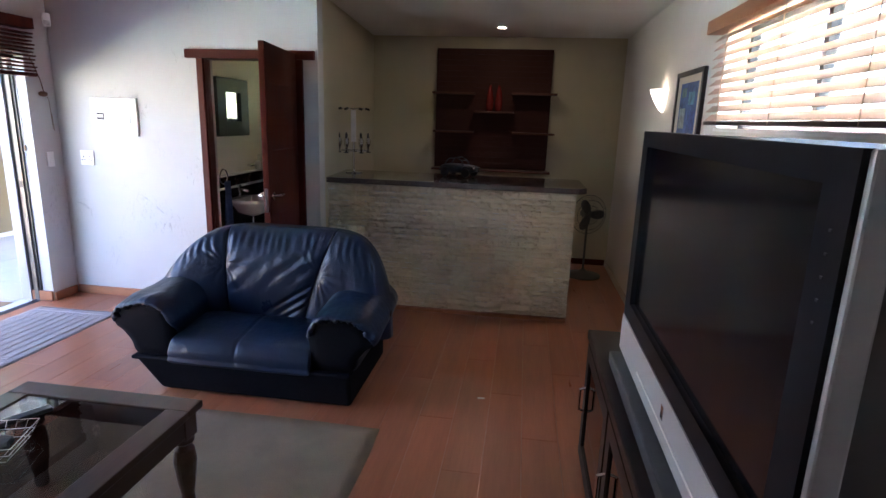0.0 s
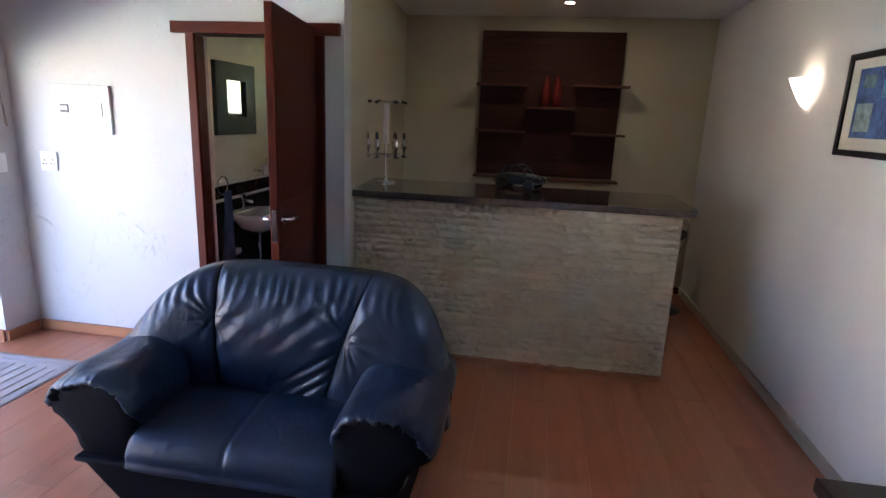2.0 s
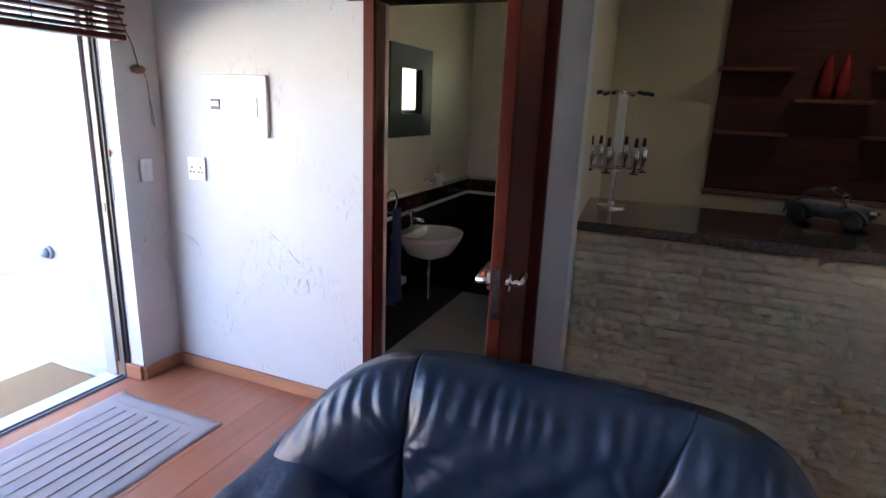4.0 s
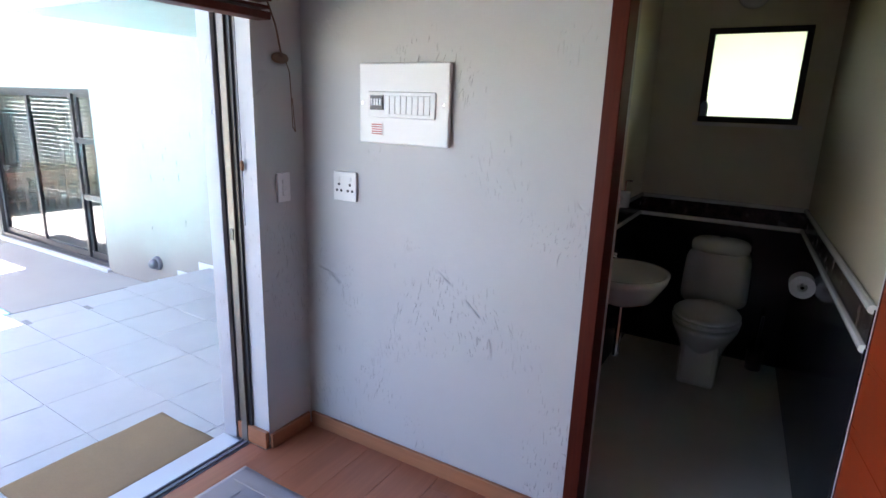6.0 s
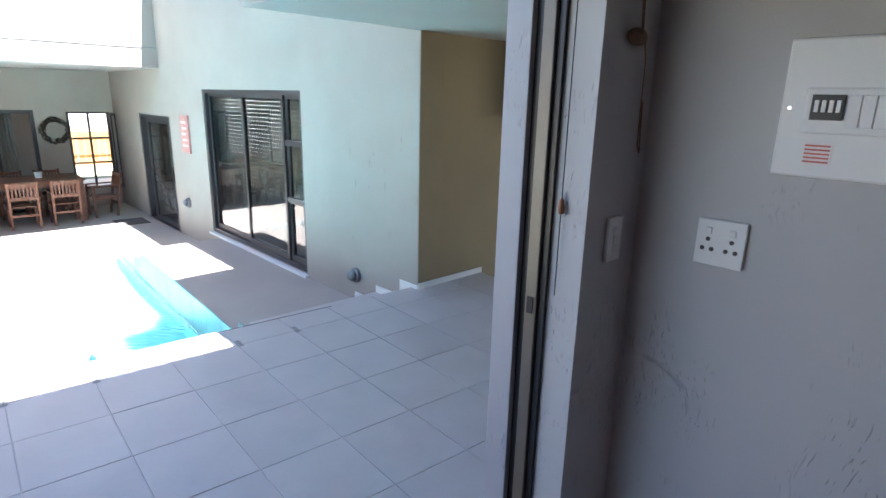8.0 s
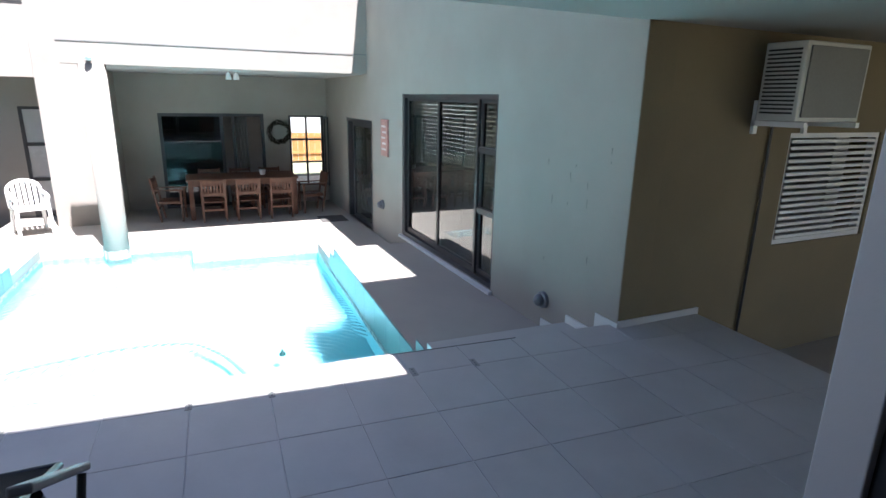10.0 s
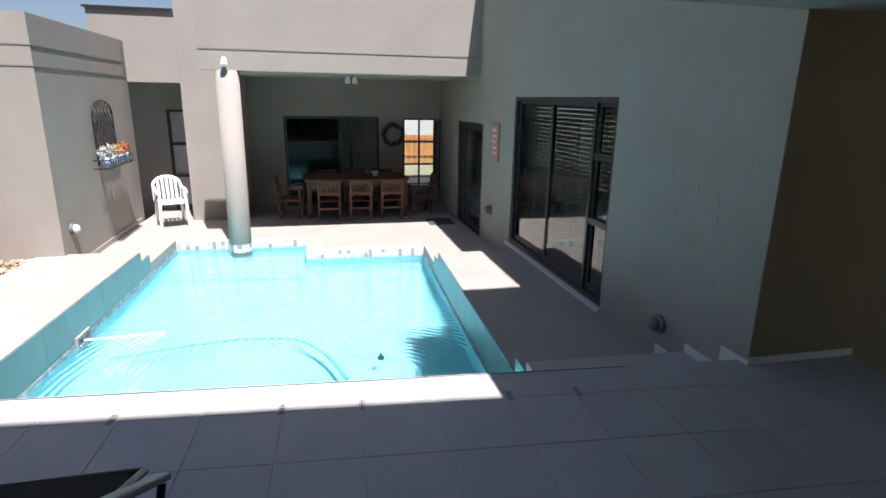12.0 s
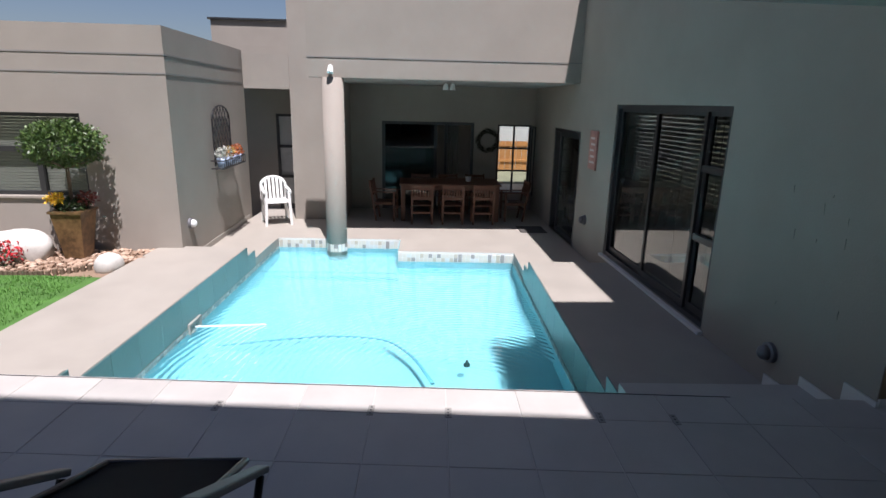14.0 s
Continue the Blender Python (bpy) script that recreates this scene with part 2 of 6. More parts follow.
def lathe(bm, profile, cx=0, cy=0, seg=24, sx=1.0, sy=1.0):
    """Turned shape: profile of (radius, z)."""
    rings = []
    for r, z in profile:
        rings.append([bm.verts.new((cx + sx * r * math.cos(2 * math.pi * i / seg), cy + sy * r * math.sin(2 * math.pi * i / seg), z)) for i in range(seg)])
    for a, b in zip(rings, rings[1:]):
        for i in range(seg):
            bm.faces.new((a[i], a[(i + 1) % seg], b[(i + 1) % seg], b[i]))
    for ring, flip in ((rings[0], True), (rings[-1], False)):
        if max((v.co - ring[0].co).length for v in ring) > 1e-5:
            bm.faces.new(ring[::-1] if flip else ring)
    bmesh.ops.remove_doubles(bm, verts=bm.verts, dist=1e-6)
    return bm


def prism(bm, poly, z0, z1):
    lo = [bm.verts.new((x, y, z0)) for x, y in poly]
    hi = [bm.verts.new((x, y, z1)) for x, y in poly]
    n = len(poly)
    bm.faces.new(lo[::-1]), bm.faces.new(hi)
    for i in range(n):
        bm.faces.new((lo[i], lo[(i + 1) % n], hi[(i + 1) % n], hi[i]))
    bmesh.ops.recalc_face_normals(bm, faces=bm.faces)
    return bm


def blob(bm, centre, size, power=2.6, u=28, v=16, warp=None):
    """Cushion-like superellipsoid."""
    def sp(c):
        return math.copysign(abs(c) ** (2 / power), c)
    rows = []
    for j in range(v + 1):
        ph = -math.pi / 2 + math.pi * j / v
        row = []
        for i in range(u):
            th = 2 * math.pi * i / u
            p = Vector((size[0] * sp(math.cos(ph)) * sp(math.cos(th)), size[1] * sp(math.cos(ph)) * sp(math.sin(th)), size[2] * sp(math.sin(ph))))
            if warp:
                p = warp(p)
            row.append(bm.verts.new(Vector(centre) + p))
        rows.append(row)
    for a, b in zip(rows, rows[1:]):
        for i in range(u):
            bm.faces.new((a[i], a[(i + 1) % u], b[(i + 1) % u], b[i]))
    bmesh.ops.remove_doubles(bm, verts=bm.verts, dist=1e-5)
    bmesh.ops.recalc_face_normals(bm, faces=bm.faces)
    return bm


def mesh_of(name, bm, material, smooth=False):
    me = bpy.data.meshes.new(name)
    bm.to_mesh(me)
    bm.free()
    if material:
        me.materials.append(material)
    if smooth:
        me.polygons.foreach_set("use_smooth", [True] * len(me.polygons))
    return me


def part(name, bm, material, parent, label="", smooth=False):
    """One mesh object under a thing or under a part."""
    ob = new(name, mesh_of(name, bm, material, smooth))
    ob.parent = parent
    if label:
        tagged(ob, label)
    return ob


def thing(name, label, category, group="", at=None):
    ob = new(name)
    ob.empty_display_size = 0.1
    if at is not None:
        ob.matrix_basis = at
    return tagged(ob, label, category, group)


def whole(name, bm, material, label, category, group="", at=None, smooth=False):
    ob = new(name, mesh_of(name, bm, material, smooth))
    if at is not None:
        ob.matrix_basis = at
    return tagged(ob, label, category, group)


def setting(name, bm, material, label="", smooth=False):
    return tagged(new(name, mesh_of(name, bm, material, smooth)), label, "", "", "structure")


def wall_holes(bm, axis, p0, p1, a0, a1, z0, z1, holes=()):
    """A wall between p0 and p1 across the axis, from a0 to a1 along it, with openings (b0, b1, c0, c1) right through."""
    cuts = sorted({a0, a1, *[h[0] for h in holes], *[h[1] for h in holes]})
    for s, e in zip(cuts, cuts[1:]):
        mid = (s + e) / 2
        spans, low = [], z0
        for h in sorted((h for h in holes if h[0] < mid < h[1]), key=lambda h: h[2]):
            if h[2] > low + 1e-4:
                spans.append((low, h[2]))
            low = h[3]
        if low < z1 - 1e-4:
            spans.append((low, z1))
        for c, d in spans:
            if axis == "x":
                box(bm, p0, p1, s, e, c, d)
            else:
                box(bm, s, e, p0, p1, c, d)
    bmesh.ops.remove_doubles(bm, verts=bm.verts, dist=1e-5)
    return bm


# ---- the structure: lounge, bar alcove, washroom ----
CEIL = 2.56
L2, L1, L0, WATER = -0.03, -0.40, -0.65, -0.81

# lounge floor under its planks
setting("floor", bx(-3.30, 1.69, -1.6, 6.66, -0.15, -0.014), M_GROUT, "laminate floor of orange-brown planks")
setting("floor_washroom", bx(-2.25, -1.16, 4.36, 6.5, -0.10, -0.002), M_BATHF, "pale tiled washroom floor")
bm = bmesh.new()
box(bm, -3.58, 1.95, -1.85, 6.9, CEIL, CEIL + 0.12)
setting("ceiling", bm, M_CEIL, "flat white painted ceiling")

# west wall with the sliding-door opening
SLIDE0, SLIDE1, SLIDE_TOP = 0.40, 4.09, 2.06
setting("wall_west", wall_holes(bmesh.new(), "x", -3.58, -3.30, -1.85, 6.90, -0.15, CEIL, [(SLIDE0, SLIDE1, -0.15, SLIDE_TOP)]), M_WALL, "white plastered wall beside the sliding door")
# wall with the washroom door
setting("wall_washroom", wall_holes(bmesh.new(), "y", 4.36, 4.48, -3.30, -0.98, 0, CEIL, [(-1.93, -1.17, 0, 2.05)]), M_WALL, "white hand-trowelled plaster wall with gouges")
# partition between washroom and bar
bm = bmesh.new()
prism(bm, [(-0.985, 4.482), (-1.16, 6.658), (-1.28, 6.658), (-1.16, 4.482)], 0, CEIL - 0.002)
setting("wall_bar_side", bm, M_WALL2, "cream painted wall beside the bar")
setting("wall_north", wall_holes(bmesh.new(), "y", 6.66, 6.90, -1.28, 1.95, 0, CEIL), M_WALL2, "cream painted wall behind the bar")
setting("wall_east", wall_holes(bmesh.new(), "x", 1.69, 1.95, -1.85, 6.658, 0, CEIL, [(1.75, 3.36, 1.64, 2.18)]), M_WALLR, "pale painted wall with a high window")
setting("wall_south", wall_holes(bmesh.new(), "y", -1.85, -1.60, -3.298, 1.688, 0, CEIL), M_WALLR, "pale painted wall behind the lounge")
# washroom walls
bm = bmesh.new()
box(bm, -2.37, -2.25, 4.482, 6.62, 0, CEIL - 0.002)
wall_holes(bm, "y", 6.5, 6.658, -2.25, -1.17, 0, CEIL - 0.002, [(-1.96, -1.41, 1.53, 2.09)])
setting("wall_washroom_inner", bm, M_BATHW, "cream painted washroom wall")

# ---- the structure: patio, pool court, far veranda ----
PX1, PY0, PY1, PXF, PXG, PYN = -6.18, 0.74, 4.58, -11.55, -12.30, 2.78
PIVOT = Matrix.Translation((-6.15, 4.6, 0)) @ pose(0, 0, 0, 0, 0, -2.4) @ Matrix.Translation((6.15, -4.6, 0))


def court(ob):
    """The pool and its paving lie a little askew to the house."""
    ob.matrix_basis = PIVOT @ ob.matrix_basis
    return ob


SKEW = 0.038


def skewed(bm):
    """The patio's joints across the walk run a little out of square."""
    for v in bm.verts:
        v.co.x += SKEW * (v.co.y - 4.6)
    return bm


bm = prism(bmesh.new(), [(-6.15, -3.0), (-3.50 + SKEW * 7.6, -3.0), (-3.50, 4.6), (-3.50 - SKEW * 2.04, 6.64), (-6.15, 6.64)], -0.6, L2 - 0.004)
court(setting("patio", skewed(bm), M_GROUT, "shaded tiled upper patio"))
court(setting("trim", skewed(bx(-6.138, -6.130, 0.2, 5.05, L2 + 0.0006, L2 + 0.002)), M_ALU, "thin dark joint along the patio edge"))
bm = bmesh.new()
box(bm, -6.62, -6.14, PY1 + 0.002, 5.95, -1.2, L2 - 0.185)
court(setting("patio_steps", bm, M_TILE, "tiled step from patio to pool deck"))
bm = bmesh.new()
for i in range(2):
    box(bm, -6.15 - 0.34 * (i + 1), -6.15 - 0.34 * i, -3.0, PY0 - 0.002, -1.2, L2 - 0.123 * (i + 1))
court(setting("patio_steps_lawn", bm, M_DECK, "tiled steps beside the lawn"))
bm = bmesh.new()
box(bm, -10.22, -6.62, PY1 + 0.002, 5.95, -2.2, L1)
box(bm, -10.52, -10.22, PY1 + 0.002, 5.95, -2.2, L1 - 0.125)
box(bm, -10.70, -6.83, -0.42, PY0 - 0.002, -2.2, L1)
box(bm, -11.02, -10.70, -0.1, PY0 - 0.002, -2.2, L1 - 0.125)
court(setting("pool_deck", bm, M_DECK, "sunlit pale tiled pool deck"))
bm = bmesh.new()
box(bm, -15.3, PXF, PYN, 5.95, -2.2, L0)
box(bm, -15.3, PXG, -0.2, PYN, -2.2, L0)
box(bm, PXG, -11.02, -0.2, PY0 - 0.002, -2.2, L0)
box(bm, PXF, -10.52, PY1 + 0.002, 5.95, -2.2, L0)
court(setting("veranda_floor", bm, M_DECK, "pale tiled veranda floor"))
# pool shell
court(setting("pool_ledge", bx(PXG, PXF + 0.35, PY0 + 0.012, PYN, -1.9, -1.10, 0.02), M_POOL, "shallow pale ledge at the end of the pool"))
court(setting("pool_floor", bx(-12.6, -6.0, PY0 - 0.12, PY1 + 0.12, -2.35, -1.22), M_POOL, "pale blue plastered pool floor"))
bm = bmesh.new()
box(bm, PX1, PX1 + 0.03, PY0, PY1, -2.1, -0.95)
box(bm, PXF, PX1, PY1 - 0.012, PY1, -2.1, -0.82)
box(bm, PXG, PX1, PY0, PY0 + 0.012, -2.1, -0.82)
box(bm, PXF, PXF + 0.012, PYN, PY1, -2.1, -0.82)
box(bm, PXG, PXG + 0.012, PY0, PYN, -2.1, -0.82)
box(bm, PXG + 0.012, PXF + 0.01, PYN - 0.012, PYN, -2.1, -0.66)
court(setting("pool_wall", bm, M_POOL, "pale blue plastered pool wall"))
court(setting("pool_wall_near", bx(PX1, PX1 + 0.03, PY0, PY1, -0.95, L2 - 0.05), M_POOLTILE, "teal tiled pool wall under the patio edge"))

# ground
bm = bmesh.new()
for q in ((-80, 80, -80, -3.0), (-80, 80, 10.5, 80), (-80, -16.5, -3.0, 10.5), (3.0, 80, -3.0, 10.5)):
    box(bm, *q, -1.2, -0.72)
setting("ground", bm, surf("dry_ground", (0.20, 0.19, 0.12), 0.95, var=0.2), "dry ground round the house")
setting("lawn_bed", bx(-10.8, -6.84, -3.0, -0.10, -1.2, -0.44), surf("soil", (0.22, 0.15, 0.10), 0.95, var=0.3), "soil under the lawn")

# house wall on the far side of the pool steps
setting("wall_house", wall_holes(bmesh.new(), "y", 5.84, 6.10, -15.2, -5.98, -2.2, 4.2, [(-10.52, -7.86, -0.36, 1.62), (-13.55, -11.95, L0, 1.20)]), M_GREY, "tall grey plastered house wall")
setting("wall_recess", wall_holes(bmesh.new(), "x", -6.22, -5.98, 6.10, 10.5, -2.2, 2.08, [(7.40, 8.6, 0.45, 1.36)]), M_TAN, "tan plastered wall of the shaded recess")
setting("wall_recess_return", bx(-5.979, -5.975, 5.846, 6.10, -0.6, 2.079), M_TAN, "tan plastered end of the recess wall")
setting("patio_soffit", bx(-6.0, -3.58, 4.43, 10.5, 2.08, 2.40), M_SOFFIT, "plastered slab over the patio end")
setting("upper_storey", bx(-6.0, -3.58, 4.92, 10.5, 2.40, 6.35), M_SOFFIT, "plastered upper storey over the patio")
# unseen added mass, skewed so its shadow edge falls along the patio
setting("upper_wall", prism(bmesh.new(), [(1.95, -3.0), (1.95, 10.5), (-3.578, 10.5), (-3.578, 4.92), (-3.37, 4.92), (-3.67, 1.55), (-4.06, -3.0)], CEIL + 0.13, 6.30), M_SOFFIT, "unseen block over the lounge, shaped to shade the patio")
setting("passage_floor", bx(-6.0, -3.58, 6.582, 10.5, -1.2, -0.55), M_DECK, "lower passage floor")
setting("wall_passage_end", bx(-6.2, -3.3, 10.5, 10.7, -1.2, 2.08), M_GREY, "grey wall closing the passage")
setting("wall_house_room", bx(-10.9, -6.23, 8.4, 8.6, -0.4, 2.6), M_WALLR, "dim room wall behind the sliding door")
setting("room_floor", bx(-16, -6.23, 6.10, 8.4, -0.55, -0.42), M_BATHF, "floor of the dim room")
setting("room_ceiling", bx(-16, -6.23, 6.10, 8.4, 2.3, 2.4), M_CEIL, "ceiling of the dim room")

M_SCUFF = surf("dark_scuff", (0.17, 0.16, 0.14), 0.9, var=0.3)
rk = random.Random(21)
bm = bmesh.new()
for k in range(11):
    x, z, h = rk.uniform(-7.1, -6.2), rk.choice((0.95, 1.15, 0.30)) + rk.uniform(-0.22, 0.12), rk.uniform(0.015, 0.075)
    lean = rk.uniform(-0.012, 0.012)
    rod(bm, (x, 5.8385, z), (x + lean, 5.8385, z + h), 0.0012, 0.0028, 5)
setting("wall_scuffs", bm, M_SCUFF, "short dark scuffs on the grey house wall")

# veranda
bm = bmesh.new()
box(bm, -12.45, -12.20, 1.62, 5.838, 1.93, 3.6)
setting("veranda_beam", bm, M_GREY, "grey plastered fascia beam over the veranda")
setting("veranda_ceiling", bx(-15.2, -12.45, 1.95, 5.838, 1.925, 2.05), M_SOFFIT, "white veranda ceiling")
setting("wall_veranda_back", wall_holes(bmesh.new(), "x", -15.4, -15.2, 1.75, 6.1, -1.2, 3.6, [(2.60, 4.54, L0, 1.20), (5.04, 5.76, -0.30, 1.17)]), M_GREY, "grey veranda wall with window and sliding door")
bm = bmesh.new()
box(bm, -14.2, -14.0, 0.98, 1.75, -1.2, 3.6)
box(bm, -15.2, -14.0, 1.75, 1.95, -1.2, 3.6)
setting("wall_pier", bm, M_GREY, "grey plastered wall pier")
bm = bmesh.new()
box(bm, -14.2, -14.0, 0.152, 0.978, 1.77, 2.37)
setting("lintel_passage", bm, M_GREY, "grey lintel over the side passage")
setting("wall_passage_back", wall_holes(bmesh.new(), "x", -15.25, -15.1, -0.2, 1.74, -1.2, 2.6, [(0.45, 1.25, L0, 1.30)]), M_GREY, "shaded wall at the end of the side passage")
setting("wall_upper_back", bx(-17.0, -16.6, -1.2, 1.9, 1.0, 3.25), M_GREY, "higher wall behind the side passage")

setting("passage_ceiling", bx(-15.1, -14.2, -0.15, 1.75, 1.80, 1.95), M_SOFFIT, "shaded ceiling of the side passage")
# garden building with parapet
bm = wall_holes(bmesh.new(), "x", -11.05, -10.80, -8.0, 0.10, -1.2, 2.44, [(-2.60, -1.02, 0.30, 1.36)])
box(bm, -14.2, -11.05, -0.15, 0.10, -1.2, 2.44)
setting("wall_garden_building", bm, M_GREY, "grey plastered garden building with a parapet")



# ---- pool water ----
m_water, nt, b = nodes_of("pool_water")
b.inputs["Transmission Weight"].default_value, b.inputs["IOR"].default_value, b.inputs["Roughness"].default_value = 1.0, 1.33, 0.02
b.inputs["Base Color"].default_value = (0.80, 0.96, 0.98, 1)
tc = nt.nodes.new("ShaderNodeTexCoord")
h1 = noise_node(nt, tc.outputs["Object"], 2.2, 2)
rings = nt.nodes.new("ShaderNodeTexWave")
rings.wave_type, rings.rings_direction = "RINGS", "SPHERICAL"
rings.inputs["Scale"].default_value, rings.inputs["Distortion"].default_value, rings.inputs["Detail Scale"].default_value = 4.2, 2.0, 1.2
mpw = nt.nodes.new("ShaderNodeMapping")
mpw.inputs["Location"].default_value = (7.7, -3.7, 0.8)
nt.links.new(tc.outputs["Object"], mpw.inputs[0])
nt.links.new(mpw.outputs[0], rings.inputs["Vector"])
near = ramp(nt, noise_node(nt, tc.outputs["Object"], 0.55, 1), [(0.45, (0, 0, 0)), (0.6, (1, 1, 1))])
hsum = mix(nt, 0.62, h1, mix(nt, 1.0, rings.outputs["Fac"], near, "MULTIPLY"))
bump(nt, b, hsum, 0.6, 0.05)
bm = bmesh.new()
ny, nx = 60, 90
vs = [[bm.verts.new((PXG + 0.013 + (PX1 - PXG - 0.013) * i / nx, PY0 + (PY1 - PY0) * j / ny, WATER + 0.004 * noise.noise((i * 0.33, j * 0.33, 0)))) for j in range(ny + 1)] for i in range(nx + 1)]
for i in range(nx):
    for j in range(ny):
        bm.faces.new((vs[i][j], vs[i + 1][j], vs[i + 1][j + 1], vs[i][j + 1]))
court(setting("water", bm, m_water, "clear rippled turquoise pool water", True)).visible_shadow = False


# ---- lounge: openings and fittings ----
def board_run(name, a0, a1, axis, wallp, face, material, h=0.072, d=0.018, label=""):
    """Skirting along a wall: axis it runs along, wall plane, face direction."""
    bm = bmesh.new()
    lo, hi = sorted((wallp, wallp + face * d))
    if axis == "x":
        box(bm, a0, a1, lo, hi, 0, h, 0.004)
    else:
        box(bm, lo, hi, a0, a1, 0, h, 0.004)
    return setting(name, bm, material, label)


SK = "orange-brown wooden skirting board"
M_SKIRTY = wood("orange_skirting_wood_side", (0.30, 0.12, 0.055), (0.42, 0.18, 0.085), 0.4, "y", 0.8)
board_run("baseboard", -3.28, -2.02, "x", 4.358, -1, M_SKIRT, label=SK)
board_run("baseboard", 4.09, 4.336, "y", -3.298, 1, M_SKIRTY, label=SK)
board_run("baseboard", -1.6, 6.64, "y", 1.688, -1, surf("pale_skirting", (0.45, 0.40, 0.33), 0.5), 0.07, label="narrow pale skirting along the wall")
board_run("baseboard", -1.14, 1.67, "x", 6.658, -1, M_MAHOGX, 0.07, label="dark skirting behind the bar")
bm = bx(-3.52, -3.30, 4.068, 4.088, 0, 0.085, 0.004)
setting("baseboard", bm, M_SKIRT, "skirting return at the sliding door")

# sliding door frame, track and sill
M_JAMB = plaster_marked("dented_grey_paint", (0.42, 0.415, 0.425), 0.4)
door = thing("sliding_door", "worn aluminium sliding door frame, slid wide open", "sliding door")
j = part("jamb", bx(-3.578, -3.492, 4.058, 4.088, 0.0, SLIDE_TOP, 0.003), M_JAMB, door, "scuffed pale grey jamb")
part("channel", bx(-3.492, -3.462, 4.078, 4.088, 0.0, SLIDE_TOP), M_BLACK, door, "black brush channel")
part("inner_jamb", bx(-3.462, -3.422, 4.064, 4.088, 0.0, SLIDE_TOP, 0.003), surf("tan_aluminium", (0.17, 0.15, 0.12), 0.4, metal=0.4), door)
part("seal", bx(-3.422, -3.402, 4.076, 4.088, 0.0, SLIDE_TOP), M_BLACK, door, "black rubber seal")
part("lock_keep", bx(-3.452, -3.432, 4.060, 4.066, 0.98, 1.03), M_BLACK, j, "small dark lock keep")
part("head", bx(-3.555, -3.38, SLIDE0, 4.088, SLIDE_TOP - 0.05, SLIDE_TOP - 0.002), M_ALU, door)
bm = bx(-3.462, -3.404, SLIDE0, 4.06, -0.014, 0.001)
for dx in (-3.448, -3.418):
    box(bm, dx - 0.004, dx + 0.004, SLIDE0, 4.06, 0.001, 0.009)
part("track", bm, M_ALUL, door, "grooved aluminium floor track")
part("far_jamb", bx(-3.555, -3.38, SLIDE0, SLIDE0 + 0.06, 0.0, SLIDE_TOP), M_ALU, door)
setting("door_sill", bx(-3.584, -3.463, SLIDE0, 4.056, -0.16, -0.004, 0.004), M_WHITE, "white tiled threshold")
setting("door_board", bx(-3.403, -3.301, SLIDE0, 4.066, -0.15, -0.001), M_PLANK, "laminate strip inside the door track")
part("bead", lathe(bmesh.new(), [(0.0, -0.022), (0.007, -0.018), (0.009, 0), (0.006, 0.02), (0.0, 0.024)], -3.372, 4.078, 10), wood("bead_wood", (0.25, 0.10, 0.04), (0.35, 0.16, 0.07), 0.4, "z"), door, "brown wooden cord bead", True).location = (0, 0, 1.30)
part("cord", rod(bmesh.new(), (-3.372, 4.078, 1.05), (-3.372, 4.078, 1.95), 0.0015, seg=6), M_BLACK, door, "thin dark pull cord")

# raised wooden blind over the sliding door
blind = thing("wooden_blind", "dark wooden slatted blind, pulled up into a bundle", "blind")
part("headrail", bx(-3.296, -3.20, 0.25, 4.13, 2.22, 2.30, 0.004), M_MAHOG, blind)
for k in range(11):
    o = 0.006 * math.sin(k * 2.1)
    part("slat", bx(-3.285 + o, -3.215 + o, 0.26, 4.12 + o, 1.90 + 0.028 * k, 1.912 + 0.028 * k, 0.002), M_MAHOG, blind)
part("bottom_rail", bx(-3.288, -3.212, 0.26, 4.12, 1.862, 1.89, 0.004), M_MAHOG, blind)
for y in (0.7, 2.2, 3.7):
    part("lift_cord", rod(bmesh.new(), (-3.25, y, 1.862), (-3.25, y, 2.22), 0.003, seg=6), M_BLACK, blind)
cl = thing("cord_cleat", "brown blind cord cleat with hanging cord on the wall", "cord cleat")
part("cleat", blob(bmesh.new(), (-3.285, 4.225, 1.735), (0.014, 0.045, 0.022), 2.2, 16, 8), surf("brown_plastic", (0.12, 0.055, 0.02), 0.4), cl, smooth=True)
pts = [Vector((-3.27, 4.22, 1.74)), Vector((-3.255, 4.18, 1.85)), Vector((-3.25, 4.13, 1.95)), Vector((-3.24, 4.08, 2.03))]
part("cord", path_rod(bmesh.new(), pts, 0.004, 6), surf("brown_cord", (0.10, 0.05, 0.03), 0.8), cl)
pts = [Vector((-3.275, 4.245, 1.73)), Vector((-3.28, 4.27, 1.68)), Vector((-3.283, 4.278, 1.58)), Vector((-3.283, 4.282, 1.46)), Vector((-3.283, 4.296, 1.44)), Vector((-3.283, 4.290, 1.50)), Vector((-3.283, 4.284, 1.58))]
part("loop", path_rod(bmesh.new(), pts, 0.002, 6), surf("brown_cord_thin", (0.16, 0.09, 0.05), 0.8), cl)

